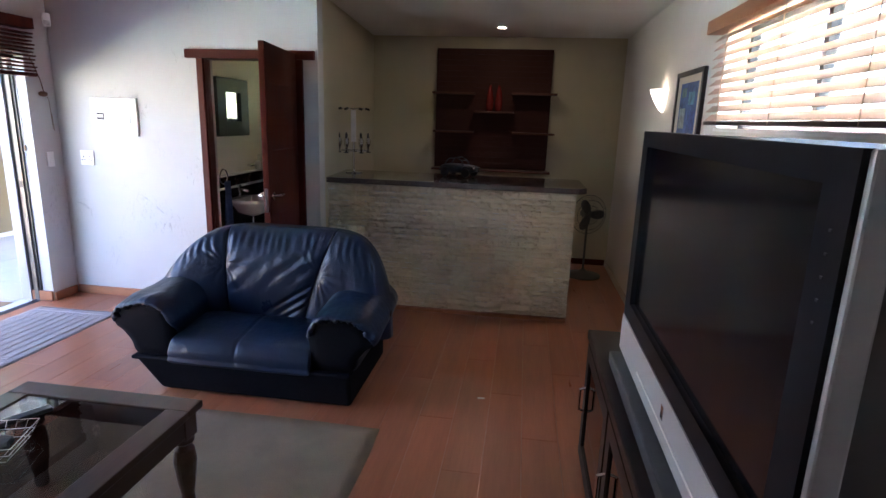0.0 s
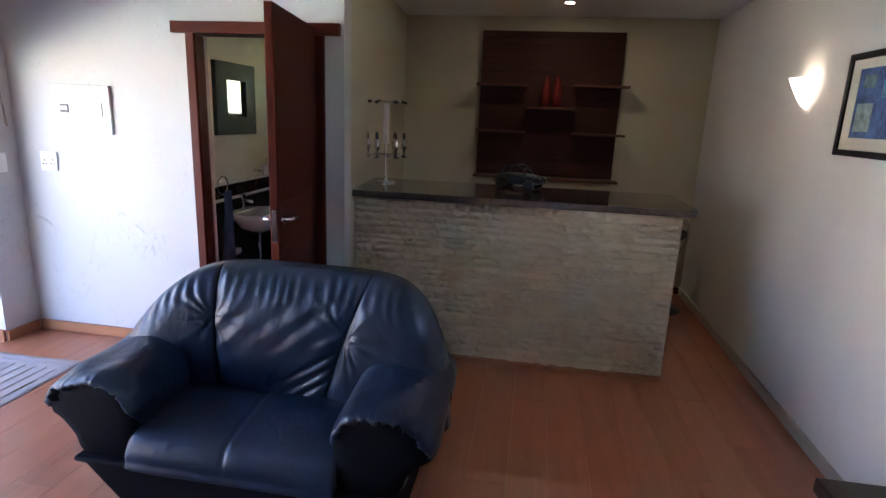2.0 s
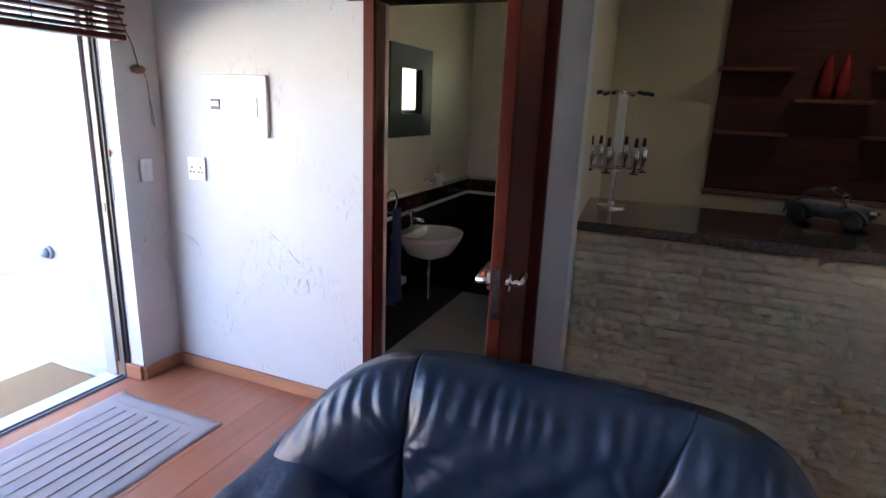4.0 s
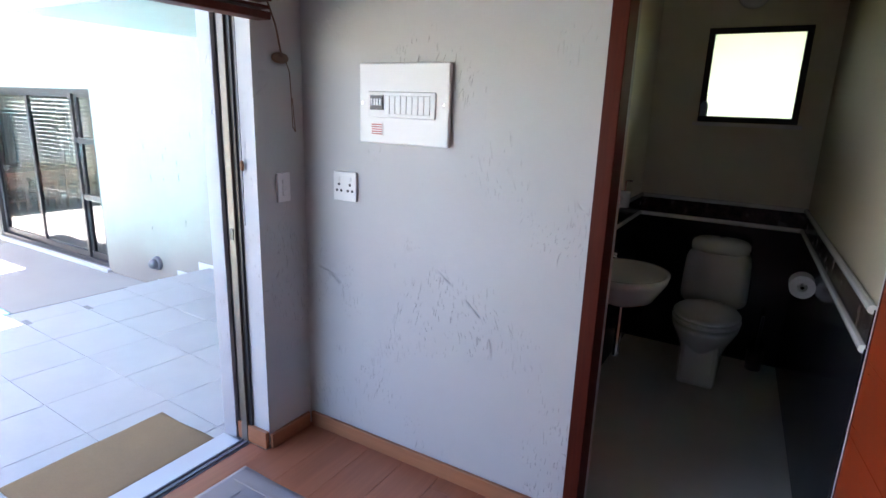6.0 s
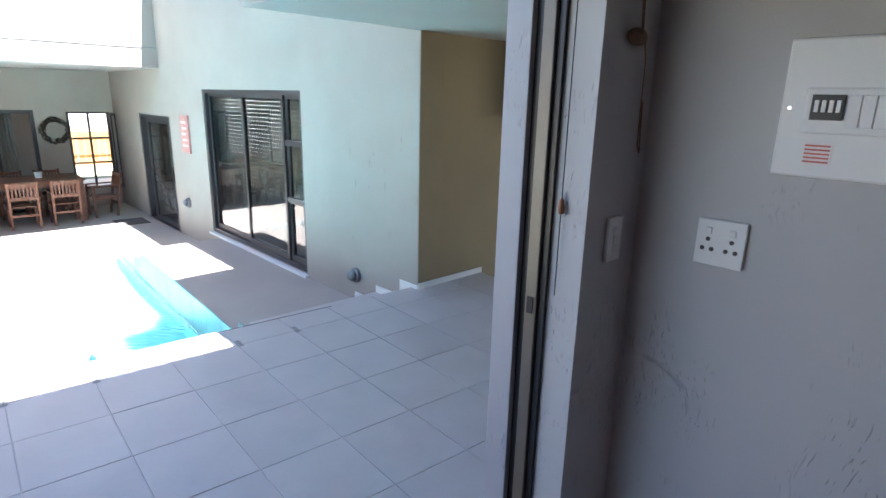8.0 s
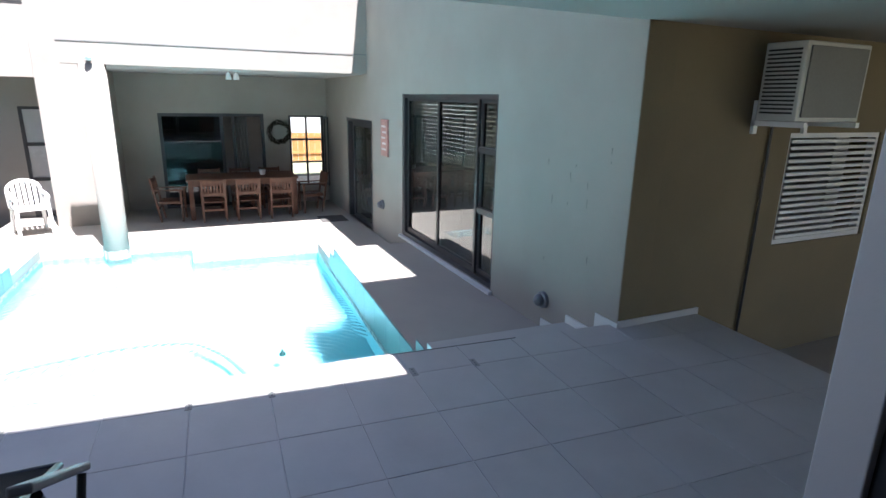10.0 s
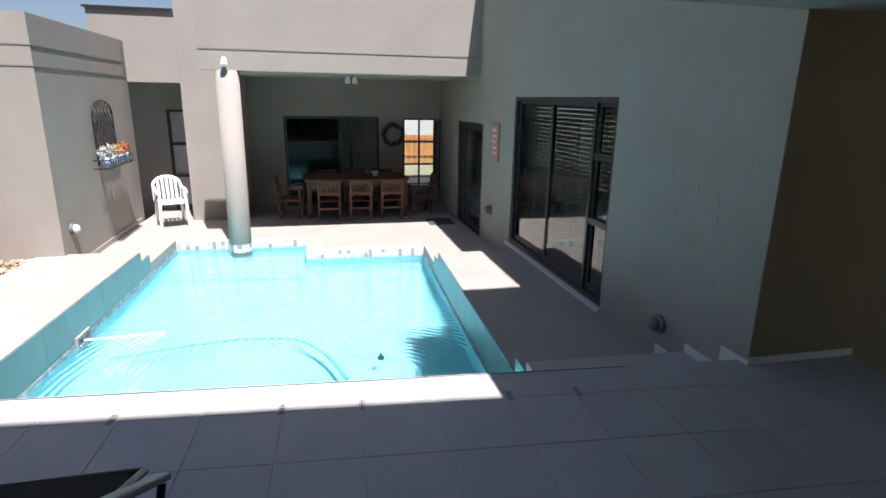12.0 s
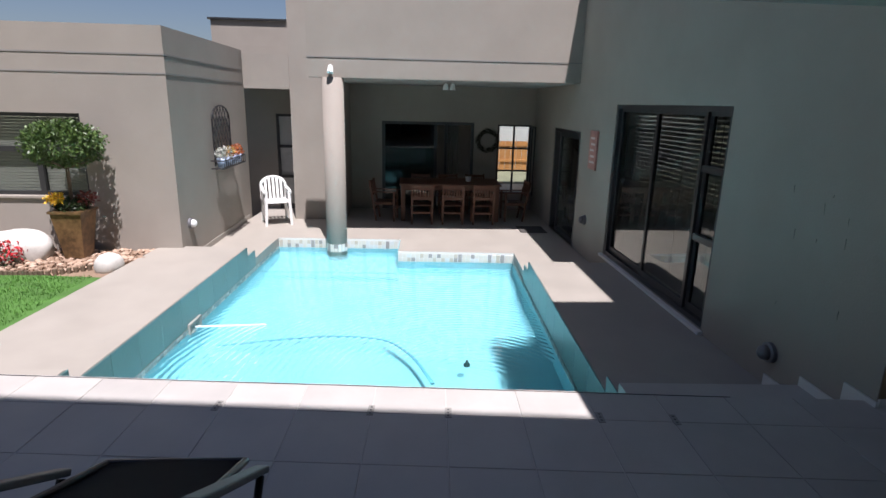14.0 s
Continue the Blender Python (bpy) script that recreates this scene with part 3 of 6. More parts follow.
# switchboard, socket, switch, alarm sensor
db = thing("distribution_board", "white electrical distribution board with breakers, on plaster wall", "switchboard")
part("cover", bx(-2.965, -2.545, 4.338, 4.359, 1.415, 1.722, 0.006), M_PLATE, db)
part("frame", bx(-2.915, -2.60, 4.330, 4.338, 1.515, 1.615, 0.004), M_PLATE, db)
br = part("breaker", bx(-2.900, -2.838, 4.324, 4.330, 1.545, 1.60), M_BLACK, db, "black breaker block")
for k in range(4):
    part("lever", bx(-2.893 + 0.014 * k, -2.885 + 0.014 * k, 4.319, 4.324, 1.562, 1.588), M_PLATE, br)
for k in range(8):
    part("blank", bx(-2.832 + 0.0265 * k, -2.808 + 0.0265 * k, 4.326, 4.330, 1.53, 1.60, 0.002), M_PLATE, db)
m_red = surf("red_print", (0.55, 0.16, 0.12), 0.6)
lab = part("warning_label", bx(-2.905, -2.845, 4.3365, 4.338, 1.445, 1.495), surf("label_white", (0.74, 0.70, 0.68), 0.6), db, "small red-printed label")
for k in range(5):
    part("print_line", bx(-2.90, -2.85, 4.3355, 4.3365, 1.45 + 0.009 * k, 1.454 + 0.009 * k), m_red, lab)
for x in (-2.945, -2.565):
    part("screw", rod(bmesh.new(), (x, 4.334, 1.57), (x, 4.338, 1.57), 0.005, seg=10), M_CHROME, db)


def plate(name, label, cat, cx, cy, cz, turn, w, h, holes=(), rocker=False):
    t = thing(name, label, cat, at=pose(cx, cy, cz, 0, 0, turn))
    part("plate", bx(-w / 2, w / 2, -0.012, 0, -h / 2, h / 2, 0.003), M_PLATE, t)
    for hx, hz in holes:
        part("socket_hole", rod(bmesh.new(), (hx, -0.0135, hz), (hx, -0.012, hz), 0.006, seg=10), M_BLACK, t)
    if rocker:
        for k in range(3):
            part("rocker", bx(-0.012, 0.012, -0.016, -0.012, -0.036 + k * 0.025, -0.014 + k * 0.025, 0.002), M_PLATE, t)
    else:
        for hx in (-0.03, 0.03):
            part("rocker", bx(hx - 0.008, hx + 0.008, -0.016, -0.012, 0.022, 0.04, 0.002), M_PLATE, t)
    return t


plate("wall_socket", "white double plug socket on the plaster wall", "socket", -3.055, 4.359, 1.22, 0, 0.125, 0.125,
      [(-0.03, 0.008), (-0.042, -0.018), (-0.018, -0.018), (0.03, 0.008), (0.042, -0.018), (0.018, -0.018)])
plate("light_switch", "white triple light switch beside the sliding door", "light switch", -3.299, 4.225, 1.205, 90, 0.07, 0.125, rocker=True)
al = thing("alarm_sensor", "small white alarm sensor high in the corner", "sensor", at=pose(-3.27, 4.33, 2.32, 0, 0, 45))
part("body", blob(bmesh.new(), (0, -0.01, 0), (0.03, 0.02, 0.055), 5, 16, 10), M_PLATE, al, smooth=True)
part("lens", bx(-0.02, 0.02, -0.034, -0.026, -0.04, -0.005, 0.004), surf("sensor_lens", (0.62, 0.62, 0.6), 0.25), al)

# washroom door frame and open door
fr_ = thing("door_frame", "reddish-brown wooden door frame with a wide head", "door frame")
part("jamb", bx(-1.985, -1.93, 4.335, 4.45, 0, 2.05, 0.004), M_MAHOG, fr_)
part("jamb", bx(-1.17, -1.10, 4.335, 4.45, 0, 2.05, 0.004), M_MAHOG, fr_)
part("head", bx(-2.075, -1.00, 4.325, 4.50, 2.05, 2.118, 0.004), M_MAHOGX, fr_)
dr = thing("wooden_door", "dark mahogany door standing wide open", "door", at=pose(-1.172, 4.335, 0.012, 0, 0, -81.8))
# local x runs from the hinge to the free edge
bm = bx(0.0, 0.77, -0.02, 0.02, 0, 2.08, 0.003)
part("leaf", bm, M_MAHOG, dr)
# varnished face towards the sliding door: its daylight is put into the orange
m_daylit_board = wood("daylit_varnished_board", (0.21, 0.030, 0.009), (0.29, 0.044, 0.012), 0.3, "x", 2.5, 0.08, 0.1)
for s, mm in ((-1, m_daylit_board), (1, M_MAHOG)):
    for k in range(9):
        part("board", bx(0.02, 0.75, s * 0.0205 - 0.0015, s * 0.0205 + 0.0015, 0.03 + 0.2245 * k, 0.2528 + 0.2245 * k, 0.001), mm, dr)
for s in (-1, 1):
    hd = part("handle", path_rod(bmesh.new(), [Vector((0.715, s * 0.022, 1.075)), Vector((0.715, s * 0.065, 1.075)), Vector((0.61, s * 0.068, 1.075))], 0.011, 10), M_CHROME, dr, "chrome lever handle", True)
    part("rose", rod(bmesh.new(), (0.715, s * 0.02, 1.075), (0.715, s * 0.034, 1.075), 0.028, seg=20), M_CHROME, hd)
part("lock_plate", bx(0.77, 0.772, -0.011, 0.011, 0.97, 1.13), M_CHROME, dr, "chrome lock plate")
for z in (0.25, 1.0, 1.8):
    part("hinge", rod(bmesh.new(), (-0.006, 0.024, z - 0.05), (-0.006, 0.024, z + 0.05), 0.007, seg=10), M_CHROME, dr)

# ---- washroom ----
bm = bmesh.new()
box(bm, -2.249, -2.238, 4.50, 6.499, 0, 0.905)
box(bm, -2.238, -1.25, 6.488, 6.499, 0, 0.905)
prism(bm, [(-1.162, 4.50), (-1.270, 6.488), (-1.281, 6.488), (-1.173, 4.50)], 0, 0.905)
setting("wall_tiles", bm, M_BLKTILE, "black washroom wall tiles")
bm = bmesh.new()
box(bm, -2.249, -2.24, 4.50, 6.499, 0.905, 1.03)
box(bm, -2.24, -1.25, 6.49, 6.499, 0.905, 1.03)
prism(bm, [(-1.162, 4.50), (-1.270, 6.488), (-1.279, 6.488), (-1.171, 4.50)], 0.906, 1.03)
setting("tile_border", bm, surf("patterned_border", (0.045, 0.028, 0.022), 0.25, var=0.9, big=14, fine=40), "dark patterned tile border")
for z in (0.905, 1.03):
    bm = bmesh.new()
    rod(bm, (-2.238, 4.50, z), (-2.238, 6.49, z), 0.014, seg=10)
    rod(bm, (-2.238, 6.488, z), (-1.25, 6.488, z), 0.014, seg=10)
    rod(bm, (-1.175, 4.50, z), (-1.281, 6.488, z), 0.014, seg=10)
    setting("trim", bm, M_CERAMIC, "white tile bead")
mi = thing("wall_mirror", "mirror in a broad dark grey frame", "mirror")
part("frame", wall_holes(bmesh.new(), "x", -2.249, -2.215, 5.03, 5.62, 1.41, 1.96, [(5.18, 5.47, 1.55, 1.83)]), surf("dark_frame", (0.018, 0.022, 0.026), 0.5, spec=0.3), mi)
part("glass", bx(-2.246, -2.240, 5.18, 5.47, 1.55, 1.83), M_MIRROR, mi)

ba = thing("washbasin", "small white ceramic washbasin on the wall", "washbasin", at=pose(-2.249, 5.30, 0))
bm = lathe(bmesh.new(), [(0.05, 0.62), (0.16, 0.67), (0.215, 0.76), (0.225, 0.80), (0.205, 0.80), (0.17, 0.74), (0.06, 0.70), (0.0, 0.695)], 0.20, 0, 28, 0.95, 1.1)
part("bowl", bm, M_CERAMIC, ba, smooth=True)
part("back_ledge", bx(0.002, 0.10, -0.19, 0.19, 0.74, 0.80, 0.012), M_CERAMIC, ba)
tp = part("tap", path_rod(bmesh.new(), [Vector((0.06, 0, 0.80)), Vector((0.06, 0, 0.88)), Vector((0.15, 0, 0.87))], 0.012, 10), M_CHROME, ba, "chrome tap", True)
part("tap_knob", rod(bmesh.new(), (0.06, 0, 0.88), (0.06, 0, 0.925), 0.02, seg=12), M_CHROME, tp)
part("waste_pipe", path_rod(bmesh.new(), [Vector((0.2, 0, 0.63)), Vector((0.2, 0, 0.34))], 0.018, 12), M_CHROME, ba, "chrome waste pipe")
part("valve", bx(0.01, 0.06, -0.15, -0.05, 0.44, 0.49, 0.008), M_PLATE, ba)
so = thing("soap_dispenser", "white and chrome soap dispenser on a wall bracket", "soap dispenser")
part("bottle", lathe(bmesh.new(), [(0.0, 1.05), (0.032, 1.05), (0.036, 1.13), (0.03, 1.14), (0, 1.14)], -2.19, 5.73, 16), M_CERAMIC, so, smooth=True)
part("pump", path_rod(bmesh.new(), [Vector((-2.19, 5.73, 1.14)), Vector((-2.19, 5.73, 1.20)), Vector((-2.15, 5.73, 1.20))], 0.006, 8), M_CHROME, so)
part("bracket", path_rod(bmesh.new(), [Vector((-2.24, 5.60, 1.10)), Vector((-2.20, 5.60, 1.10)), Vector((-2.20, 5.69, 1.10))], 0.014, 8), M_CHROME, so)
tw = thing("towel", "dark blue towel hanging from a ring", "towel")
bm = bmesh.new()
g = [[bm.verts.new((-2.13 + 0.02 * math.sin(i * 1.3 + 0.3 * k) * (0.4 + k / 14), 4.97 + (i / 12 - 0.5) * (0.11 + 0.006 * k), 1.0 - 0.05 * k)) for i in range(13)] for k in range(13)]
for a, b in zip(g, g[1:]):
    for i in range(12):
        bm.faces.new((a[i], a[i + 1], b[i + 1], b[i]))
bmesh.ops.solidify(bm, geom=bm.faces[:], thickness=0.014)
part("cloth", bm, surf("blue_terry", (0.12, 0.17, 0.32), 0.95, fine=200, relief=0.8), tw, smooth=True)
part("ring", path_rod(bmesh.new(), [Vector((-2.16, 4.96 + 0.07 * math.sin(a), 1.04 + 0.07 * math.cos(a))) for a in np.linspace(0, 2 * math.pi, 18)], 0.006, 8), M_CHROME, tw)

wc = thing("toilet", "white ceramic toilet with its lid down", "toilet", at=pose(-1.70, 6.486, 0))


def tapered(p):
    """The cistern is broader at its foot and bows out in front."""
    p.x *= 1.0 - 0.22 * p.z
    p.y -= 0.018 * (1 - (p.x / 0.2) ** 2) if p.y < 0 else 0.0
    return p


part("cistern", blob(bmesh.new(), (0, -0.095, 0.565), (0.195, 0.090, 0.185), 6, 36, 18, tapered), M_CERAMIC, wc, smooth=True)
part("cistern_lid", blob(bmesh.new(), (0, -0.095, 0.768), (0.172, 0.092, 0.055), 3.2, 32, 12, tapered), M_CERAMIC, wc, smooth=True)
part("flush_button", lathe(bmesh.new(), [(0, 0.824), (0.022, 0.824), (0.022, 0.832), (0, 0.834)], 0, -0.10, 16), M_CHROME, wc)
part("bowl", lathe(bmesh.new(), [(0.105, 0.10), (0.11, 0.16), (0.145, 0.25), (0.19, 0.34), (0.195, 0.375), (0.0, 0.375)], 0, -0.44, 32, 0.97, 1.22), M_CERAMIC, wc, smooth=True)
bm = bx(-0.115, 0.115, -0.60, -0.02, 0, 0.28, 0.03)
for v in bm.verts:
    v.co.x *= 1.0 - 0.9 * max(0.0, 0.14 - abs(v.co.z - 0.14)) - 0.18 * max(0.0, -v.co.y - 0.3)
part("foot", bm, M_CERAMIC, wc)
part("seat", lathe(bmesh.new(), [(0.0, 0.379), (0.188, 0.379), (0.198, 0.392), (0.19, 0.405), (0.0, 0.405)], 0, -0.435, 32, 0.97, 1.22), M_PLATE, wc, smooth=True)
part("lid", lathe(bmesh.new(), [(0.0, 0.409), (0.186, 0.409), (0.194, 0.42), (0.18, 0.436), (0.10, 0.446), (0.0, 0.449)], 0, -0.43, 32, 0.97, 1.20), M_PLATE, wc, smooth=True)
for x in (-0.07, 0.07):
    part("hinge", rod(bmesh.new(), (x - 0.02, -0.205, 0.41), (x + 0.02, -0.205, 0.41), 0.012, seg=12), M_PLATE, wc)
br_ = thing("toilet_brush", "black toilet brush standing in its holder", "toilet brush", at=pose(-1.41, 6.38, 0))
part("holder", lathe(bmesh.new(), [(0, 0), (0.045, 0), (0.05, 0.12), (0.042, 0.12), (0.04, 0.02), (0, 0.02)], 0, 0, 20), M_BLACK, br_, smooth=True)
part("handle", rod(bmesh.new(), (0, 0, 0.02), (0.01, 0, 0.36), 0.009, seg=10), M_BLACK, br_)
tr_ = thing("toilet_roll", "white toilet roll on a chrome holder", "toilet roll")
RX, RY, RZ = -1.285, 5.62, 0.79
part("paper", lathe(bmesh.new(), [(0.022, -0.05), (0.055, -0.05), (0.055, 0.05), (0.022, 0.05), (0.022, -0.05)], 0, 0, 28), surf("tissue", (0.8, 0.8, 0.78), 0.9), tr_).matrix_basis = pose(RX, RY, RZ, 90)
part("holder", path_rod(bmesh.new(), [Vector((-1.225, RY + 0.075, RZ + 0.02)), Vector((RX, RY + 0.075, RZ)), Vector((RX, RY - 0.06, RZ))], 0.008, 8), M_CHROME, tr_)
wi = thing("washroom_window", "small dark-framed frosted window", "window")
part("frame", wall_holes(bmesh.new(), "y", 6.50, 6.54, -1.96, -1.41, 1.53, 2.09, [(-1.925, -1.445, 1.565, 2.055)]), M_ALU, wi)
m_frost, nt, b = nodes_of("frosted_glass")
# green, dimmed light of the garden outside is put into the pane's tint
b.inputs["Transmission Weight"].default_value, b.inputs["Roughness"].default_value, b.inputs["Base Color"].default_value = 1.0, 0.55, (0.30, 0.335, 0.235, 1)
pn = part("pane", bx(-1.925, -1.445, 6.518, 6.524, 1.565, 2.055), m_frost, wi, "frosted pane with green garden light in its tint")
pn.visible_shadow = False
bt = thing("pump_bottle", "clear blue pump bottle on the window sill", "bottle", at=pose(-1.93, 6.515, 1.565))
part("body", lathe(bmesh.new(), [(0, 0), (0.022, 0), (0.024, 0.07), (0.01, 0.09), (0, 0.09)], 0, -0.02, 14), surf("pale_blue_plastic", (0.42, 0.58, 0.68), 0.2), bt, smooth=True)
part("pump", lathe(bmesh.new(), [(0, 0.09), (0.008, 0.09), (0.008, 0.12), (0.014, 0.125), (0, 0.135)], 0, -0.02, 10), M_BLACK, bt)
setting("window_sill", bx(-1.985, -1.385, 6.478, 6.4995, 1.505, 1.528, 0.003), M_PLATE, "narrow white sill of the washroom window")
cl_ = thing("washroom_lamp", "round white glass lamp over the washroom window", "wall lamp", at=pose(-1.74, 6.498, 2.27, 90))
part("base", lathe(bmesh.new(), [(0, 0), (0.075, 0), (0.075, 0.02), (0, 0.02)], 0, 0, 24), M_CHROME, cl_)
part("shade", lathe(bmesh.new(), [(0.085, 0.02), (0.09, 0.05), (0.075, 0.085), (0.04, 0.105), (0.0, 0.11)], 0, 0, 28), M_CERAMIC, cl_, smooth=True)

# ---- bar ----
bar = thing("bar_counter", "bar front clad in pale split-face stone strips", "bar counter")
part("core", bx(-1.0, 1.075, 4.60, 4.80, 0, 1.088), M_GROUT, bar)
part("plinth", bx(-1.0, 1.08, 4.565, 4.60, 0, 0.028), M_SKIRT, bar, "thin wooden strip along the foot")
part("end_panel", bx(1.075, 1.081, 4.600, 4.82, 0, 1.088), M_STONE, bar)
top = thing("granite_worktop", "polished dark granite bar top", "worktop")
part("slab", prism(bmesh.new(), [(-1.0, 4.535), (1.10, 4.535), (1.165, 4.60), (1.165, 5.30), (-1.05, 5.30)], 1.09, 1.133), M_GRANITE, top)
part("support", bx(-0.9, 1.0, 4.802, 5.0, 0, 1.088), M_WALL2, top)

sh = thing("wall_shelf", "dark red-brown slatted wall panel with staggered shelves", "wall shelf")
part("back_board", bx(-0.405, 0.905, 6.632, 6.658, 1.09, 2.428), M_SHELFW, sh)
for k in range(22):
    part("slat", bx(-0.40, 0.90, 6.620, 6.632, 1.105 + 0.06 * k, 1.1625 + 0.06 * k, 0.001), M_SHELFW, sh)
M_SHELFB = wood("brown_shelf", (0.085, 0.035, 0.022), (0.12, 0.05, 0.032), 0.55, "x", 1.0, 0.05, 0.0, 0.2)
for x0, x1, z in ((-0.43, 0.05, 1.945), (-0.41, 0.05, 1.515), (0.05, 0.50, 1.745), (0.47, 0.97, 1.955), (0.49, 0.97, 1.52), (-0.42, 0.95, 1.085)):
    part("shelf", bx(x0, x1, 6.48, 6.62, z - 0.022, z, 0.003), M_SHELFB, sh)
m_redglass = surf("red_glass", (0.16, 0.015, 0.012), 0.2, var=0.1, relief=0)
for x in (0.225, 0.325):
    whole("red_vase", lathe(bmesh.new(), [(0, 0), (0.035, 0), (0.045, 0.08), (0.032, 0.20), (0.012, 0.28), (0, 0.285)], 0, 0, 18), m_redglass, "slim tapering red glass vase", "vase", "vases on the shelf", pose(x, 6.55, 1.747), True)

op = thing("bottle_optic_stand", "chrome revolving bottle optic stand on the bar", "optic stand", at=pose(-0.90, 5.02, 1.134))
part("base", lathe(bmesh.new(), [(0, 0), (0.075, 0), (0.075, 0.008), (0.02, 0.014), (0.014, 0.03), (0, 0.03)], 0, 0, 24), M_CHROME, op, smooth=False)
part("pole", rod(bmesh.new(), (0, 0, 0.02), (0, 0, 0.58), 0.011, seg=12), M_CHROME, op)
# chrome sleeve: its bright reflection is put into a pale, half-metal colour
part("sleeve", bx(-0.022, 0.022, -0.012, 0.012, 0.28, 0.56, 0.004), surf("pale_gleam_steel", (0.75, 0.75, 0.74), 0.4, metal=0.4, var=0.05, relief=0.03), op)
bm = bmesh.new()
for a in np.linspace(0, 2 * math.pi, 25)[:-1]:
    rod(bm, (0.13 * math.cos(a), 0.13 * math.sin(a), 0.20), (0.13 * math.cos(a + 0.27), 0.13 * math.sin(a + 0.27), 0.20), 0.005, seg=6)
part("ring", bm, M_CHROME, op)
for k in range(6):
    a = k * math.pi / 3 + 0.3
    c, s = math.cos(a), math.sin(a)
    part("arm", path_rod(bmesh.new(), [Vector((0, 0, 0.57)), Vector((0.09 * c, 0.09 * s, 0.575)), Vector((0.135 * c, 0.135 * s, 0.565))], 0.006, 6), M_CHROME, op)
    part("arm_cap", rod(bmesh.new(), (0.105 * c, 0.105 * s, 0.574), (0.145 * c, 0.145 * s, 0.566), 0.010, seg=8), M_BLACK, op)
    part("spoke", rod(bmesh.new(), (0, 0, 0.20), (0.135 * c, 0.135 * s, 0.20), 0.005, seg=6), M_CHROME, op)
    o = part("optic", lathe(bmesh.new(), [(0, 0.19), (0.009, 0.19), (0.012, 0.23), (0.022, 0.25), (0.022, 0.30), (0.012, 0.315), (0, 0.315)], 0.13 * c, 0.13 * s, 12), M_CHROME, op, smooth=True)
    part("stopper", lathe(bmesh.new(), [(0, 0.315), (0.011, 0.315), (0.008, 0.355), (0, 0.36)], 0.13 * c, 0.13 * s, 10), M_BLACK, o)
    part("pad", bx(0.135 * c - 0.02, 0.135 * c + 0.02, 0.135 * s - 0.012, 0.135 * s + 0.012, 0.182, 0.190), M_BLACK, op)

# small model car of wire and beads
car = thing("model_car", "small dark beaded wire model car on the bar", "model car", at=pose(0.07, 5.10, 1.134, 0, 0, -25))
m_bead = surf("dark_beads", (0.03, 0.04, 0.045), 0.35, var=0.8, big=60, fine=160, relief=0.6)
m_wire = surf("grey_wire", (0.07, 0.08, 0.085), 0.35, metal=0.5)
part("body", blob(bmesh.new(), (0, 0, 0.075), (0.185, 0.075, 0.04), 3, 28, 12), m_bead, car, smooth=True)
def roof_arch(y):
    return [Vector((-0.13, y, 0.10)), Vector((-0.08, y * 0.85, 0.16)), Vector((0.0, y * 0.8, 0.175)), Vector((0.05, y * 0.85, 0.15)), Vector((0.08, y, 0.10))]
for y in (-0.06, 0.06):
    part("roof_wire", path_rod(bmesh.new(), roof_arch(y), 0.005, 6), m_wire, car)
for x, z in ((-0.08, 0.16), (0.0, 0.175), (0.05, 0.15)):
    part("roof_wire", rod(bmesh.new(), (x, -0.05, z), (x, 0.05, z), 0.005, seg=6), m_wire, car)
for x in (-0.11, 0.11):
    for y in (-0.075, 0.075):
        w = part("wheel", lathe(bmesh.new(), [(0.018, -0.012), (0.038, -0.012), (0.042, 0), (0.038, 0.012), (0.018, 0.012)], 0, 0, 18), M_BLACK, car, smooth=True)
        w.matrix_basis = pose(x, y, 0.042, 90)
        part("fender", path_rod(bmesh.new(), [Vector((x - 0.055 * math.cos(a), y, 0.045 + 0.055 * math.sin(a))) for a in np.linspace(0, math.pi, 9)], 0.006, 6), m_wire, car)
for y in (-0.045, 0.045):
    part("headlamp", lathe(bmesh.new(), [(0, -0.01), (0.014, -0.01), (0.014, 0.01), (0, 0.014)], 0, 0, 12), M_CHROME, car).matrix_basis = pose(0.175, y, 0.085, 0, 90)

# pedestal fan stored behind the bar
m_fan = surf("grey_fan_plastic", (0.09, 0.088, 0.082), 0.5, var=0.1, relief=0.03)
fan = thing("pedestal_fan", "grey pedestal fan standing behind the bar", "fan", at=pose(1.37, 6.12, 0, 0, 0, 25))
part("base", lathe(bmesh.new(), [(0, 0), (0.19, 0), (0.19, 0.02), (0.05, 0.05), (0.02, 0.08), (0, 0.08)], 0, 0, 28), m_fan, fan, smooth=True)
part("pole", rod(bmesh.new(), (0, 0, 0.06), (0, 0, 0.66), 0.012, seg=12), m_fan, fan)
cage = bmesh.new()
for rr in (0.21, 0.16, 0.10):
    path_rod(cage, [Vector((rr * math.cos(a), -0.06 if rr < 0.2 else -0.02, 0.69 + rr * math.sin(a))) for a in np.linspace(0, 2 * math.pi, 29)], 0.003, 5)
for a in np.linspace(0, 2 * math.pi, 37)[:-1]:
    path_rod(cage, [Vector((0.04 * math.cos(a), -0.075, 0.69 + 0.04 * math.sin(a))), Vector((0.16 * math.cos(a), -0.06, 0.69 + 0.16 * math.sin(a))), Vector((0.21 * math.cos(a), -0.02, 0.69 + 0.21 * math.sin(a)))], 0.0016, 4)
part("cage", cage, m_fan, fan)
part("motor", rod(bmesh.new(), (0, -0.02, 0.69), (0, 0.10, 0.69), 0.05, 0.04, 18), m_fan, fan)
for k in range(3):
    bl = blob(bmesh.new(), (0.10, 0, 0), (0.085, 0.006, 0.05), 2.2, 16, 8)
    part("blade", bl, surf("smoke_plastic", (0.06, 0.06, 0.065), 0.3), fan, smooth=True).matrix_basis = pose(0, -0.035, 0.69, 0, 120 * k, 0)

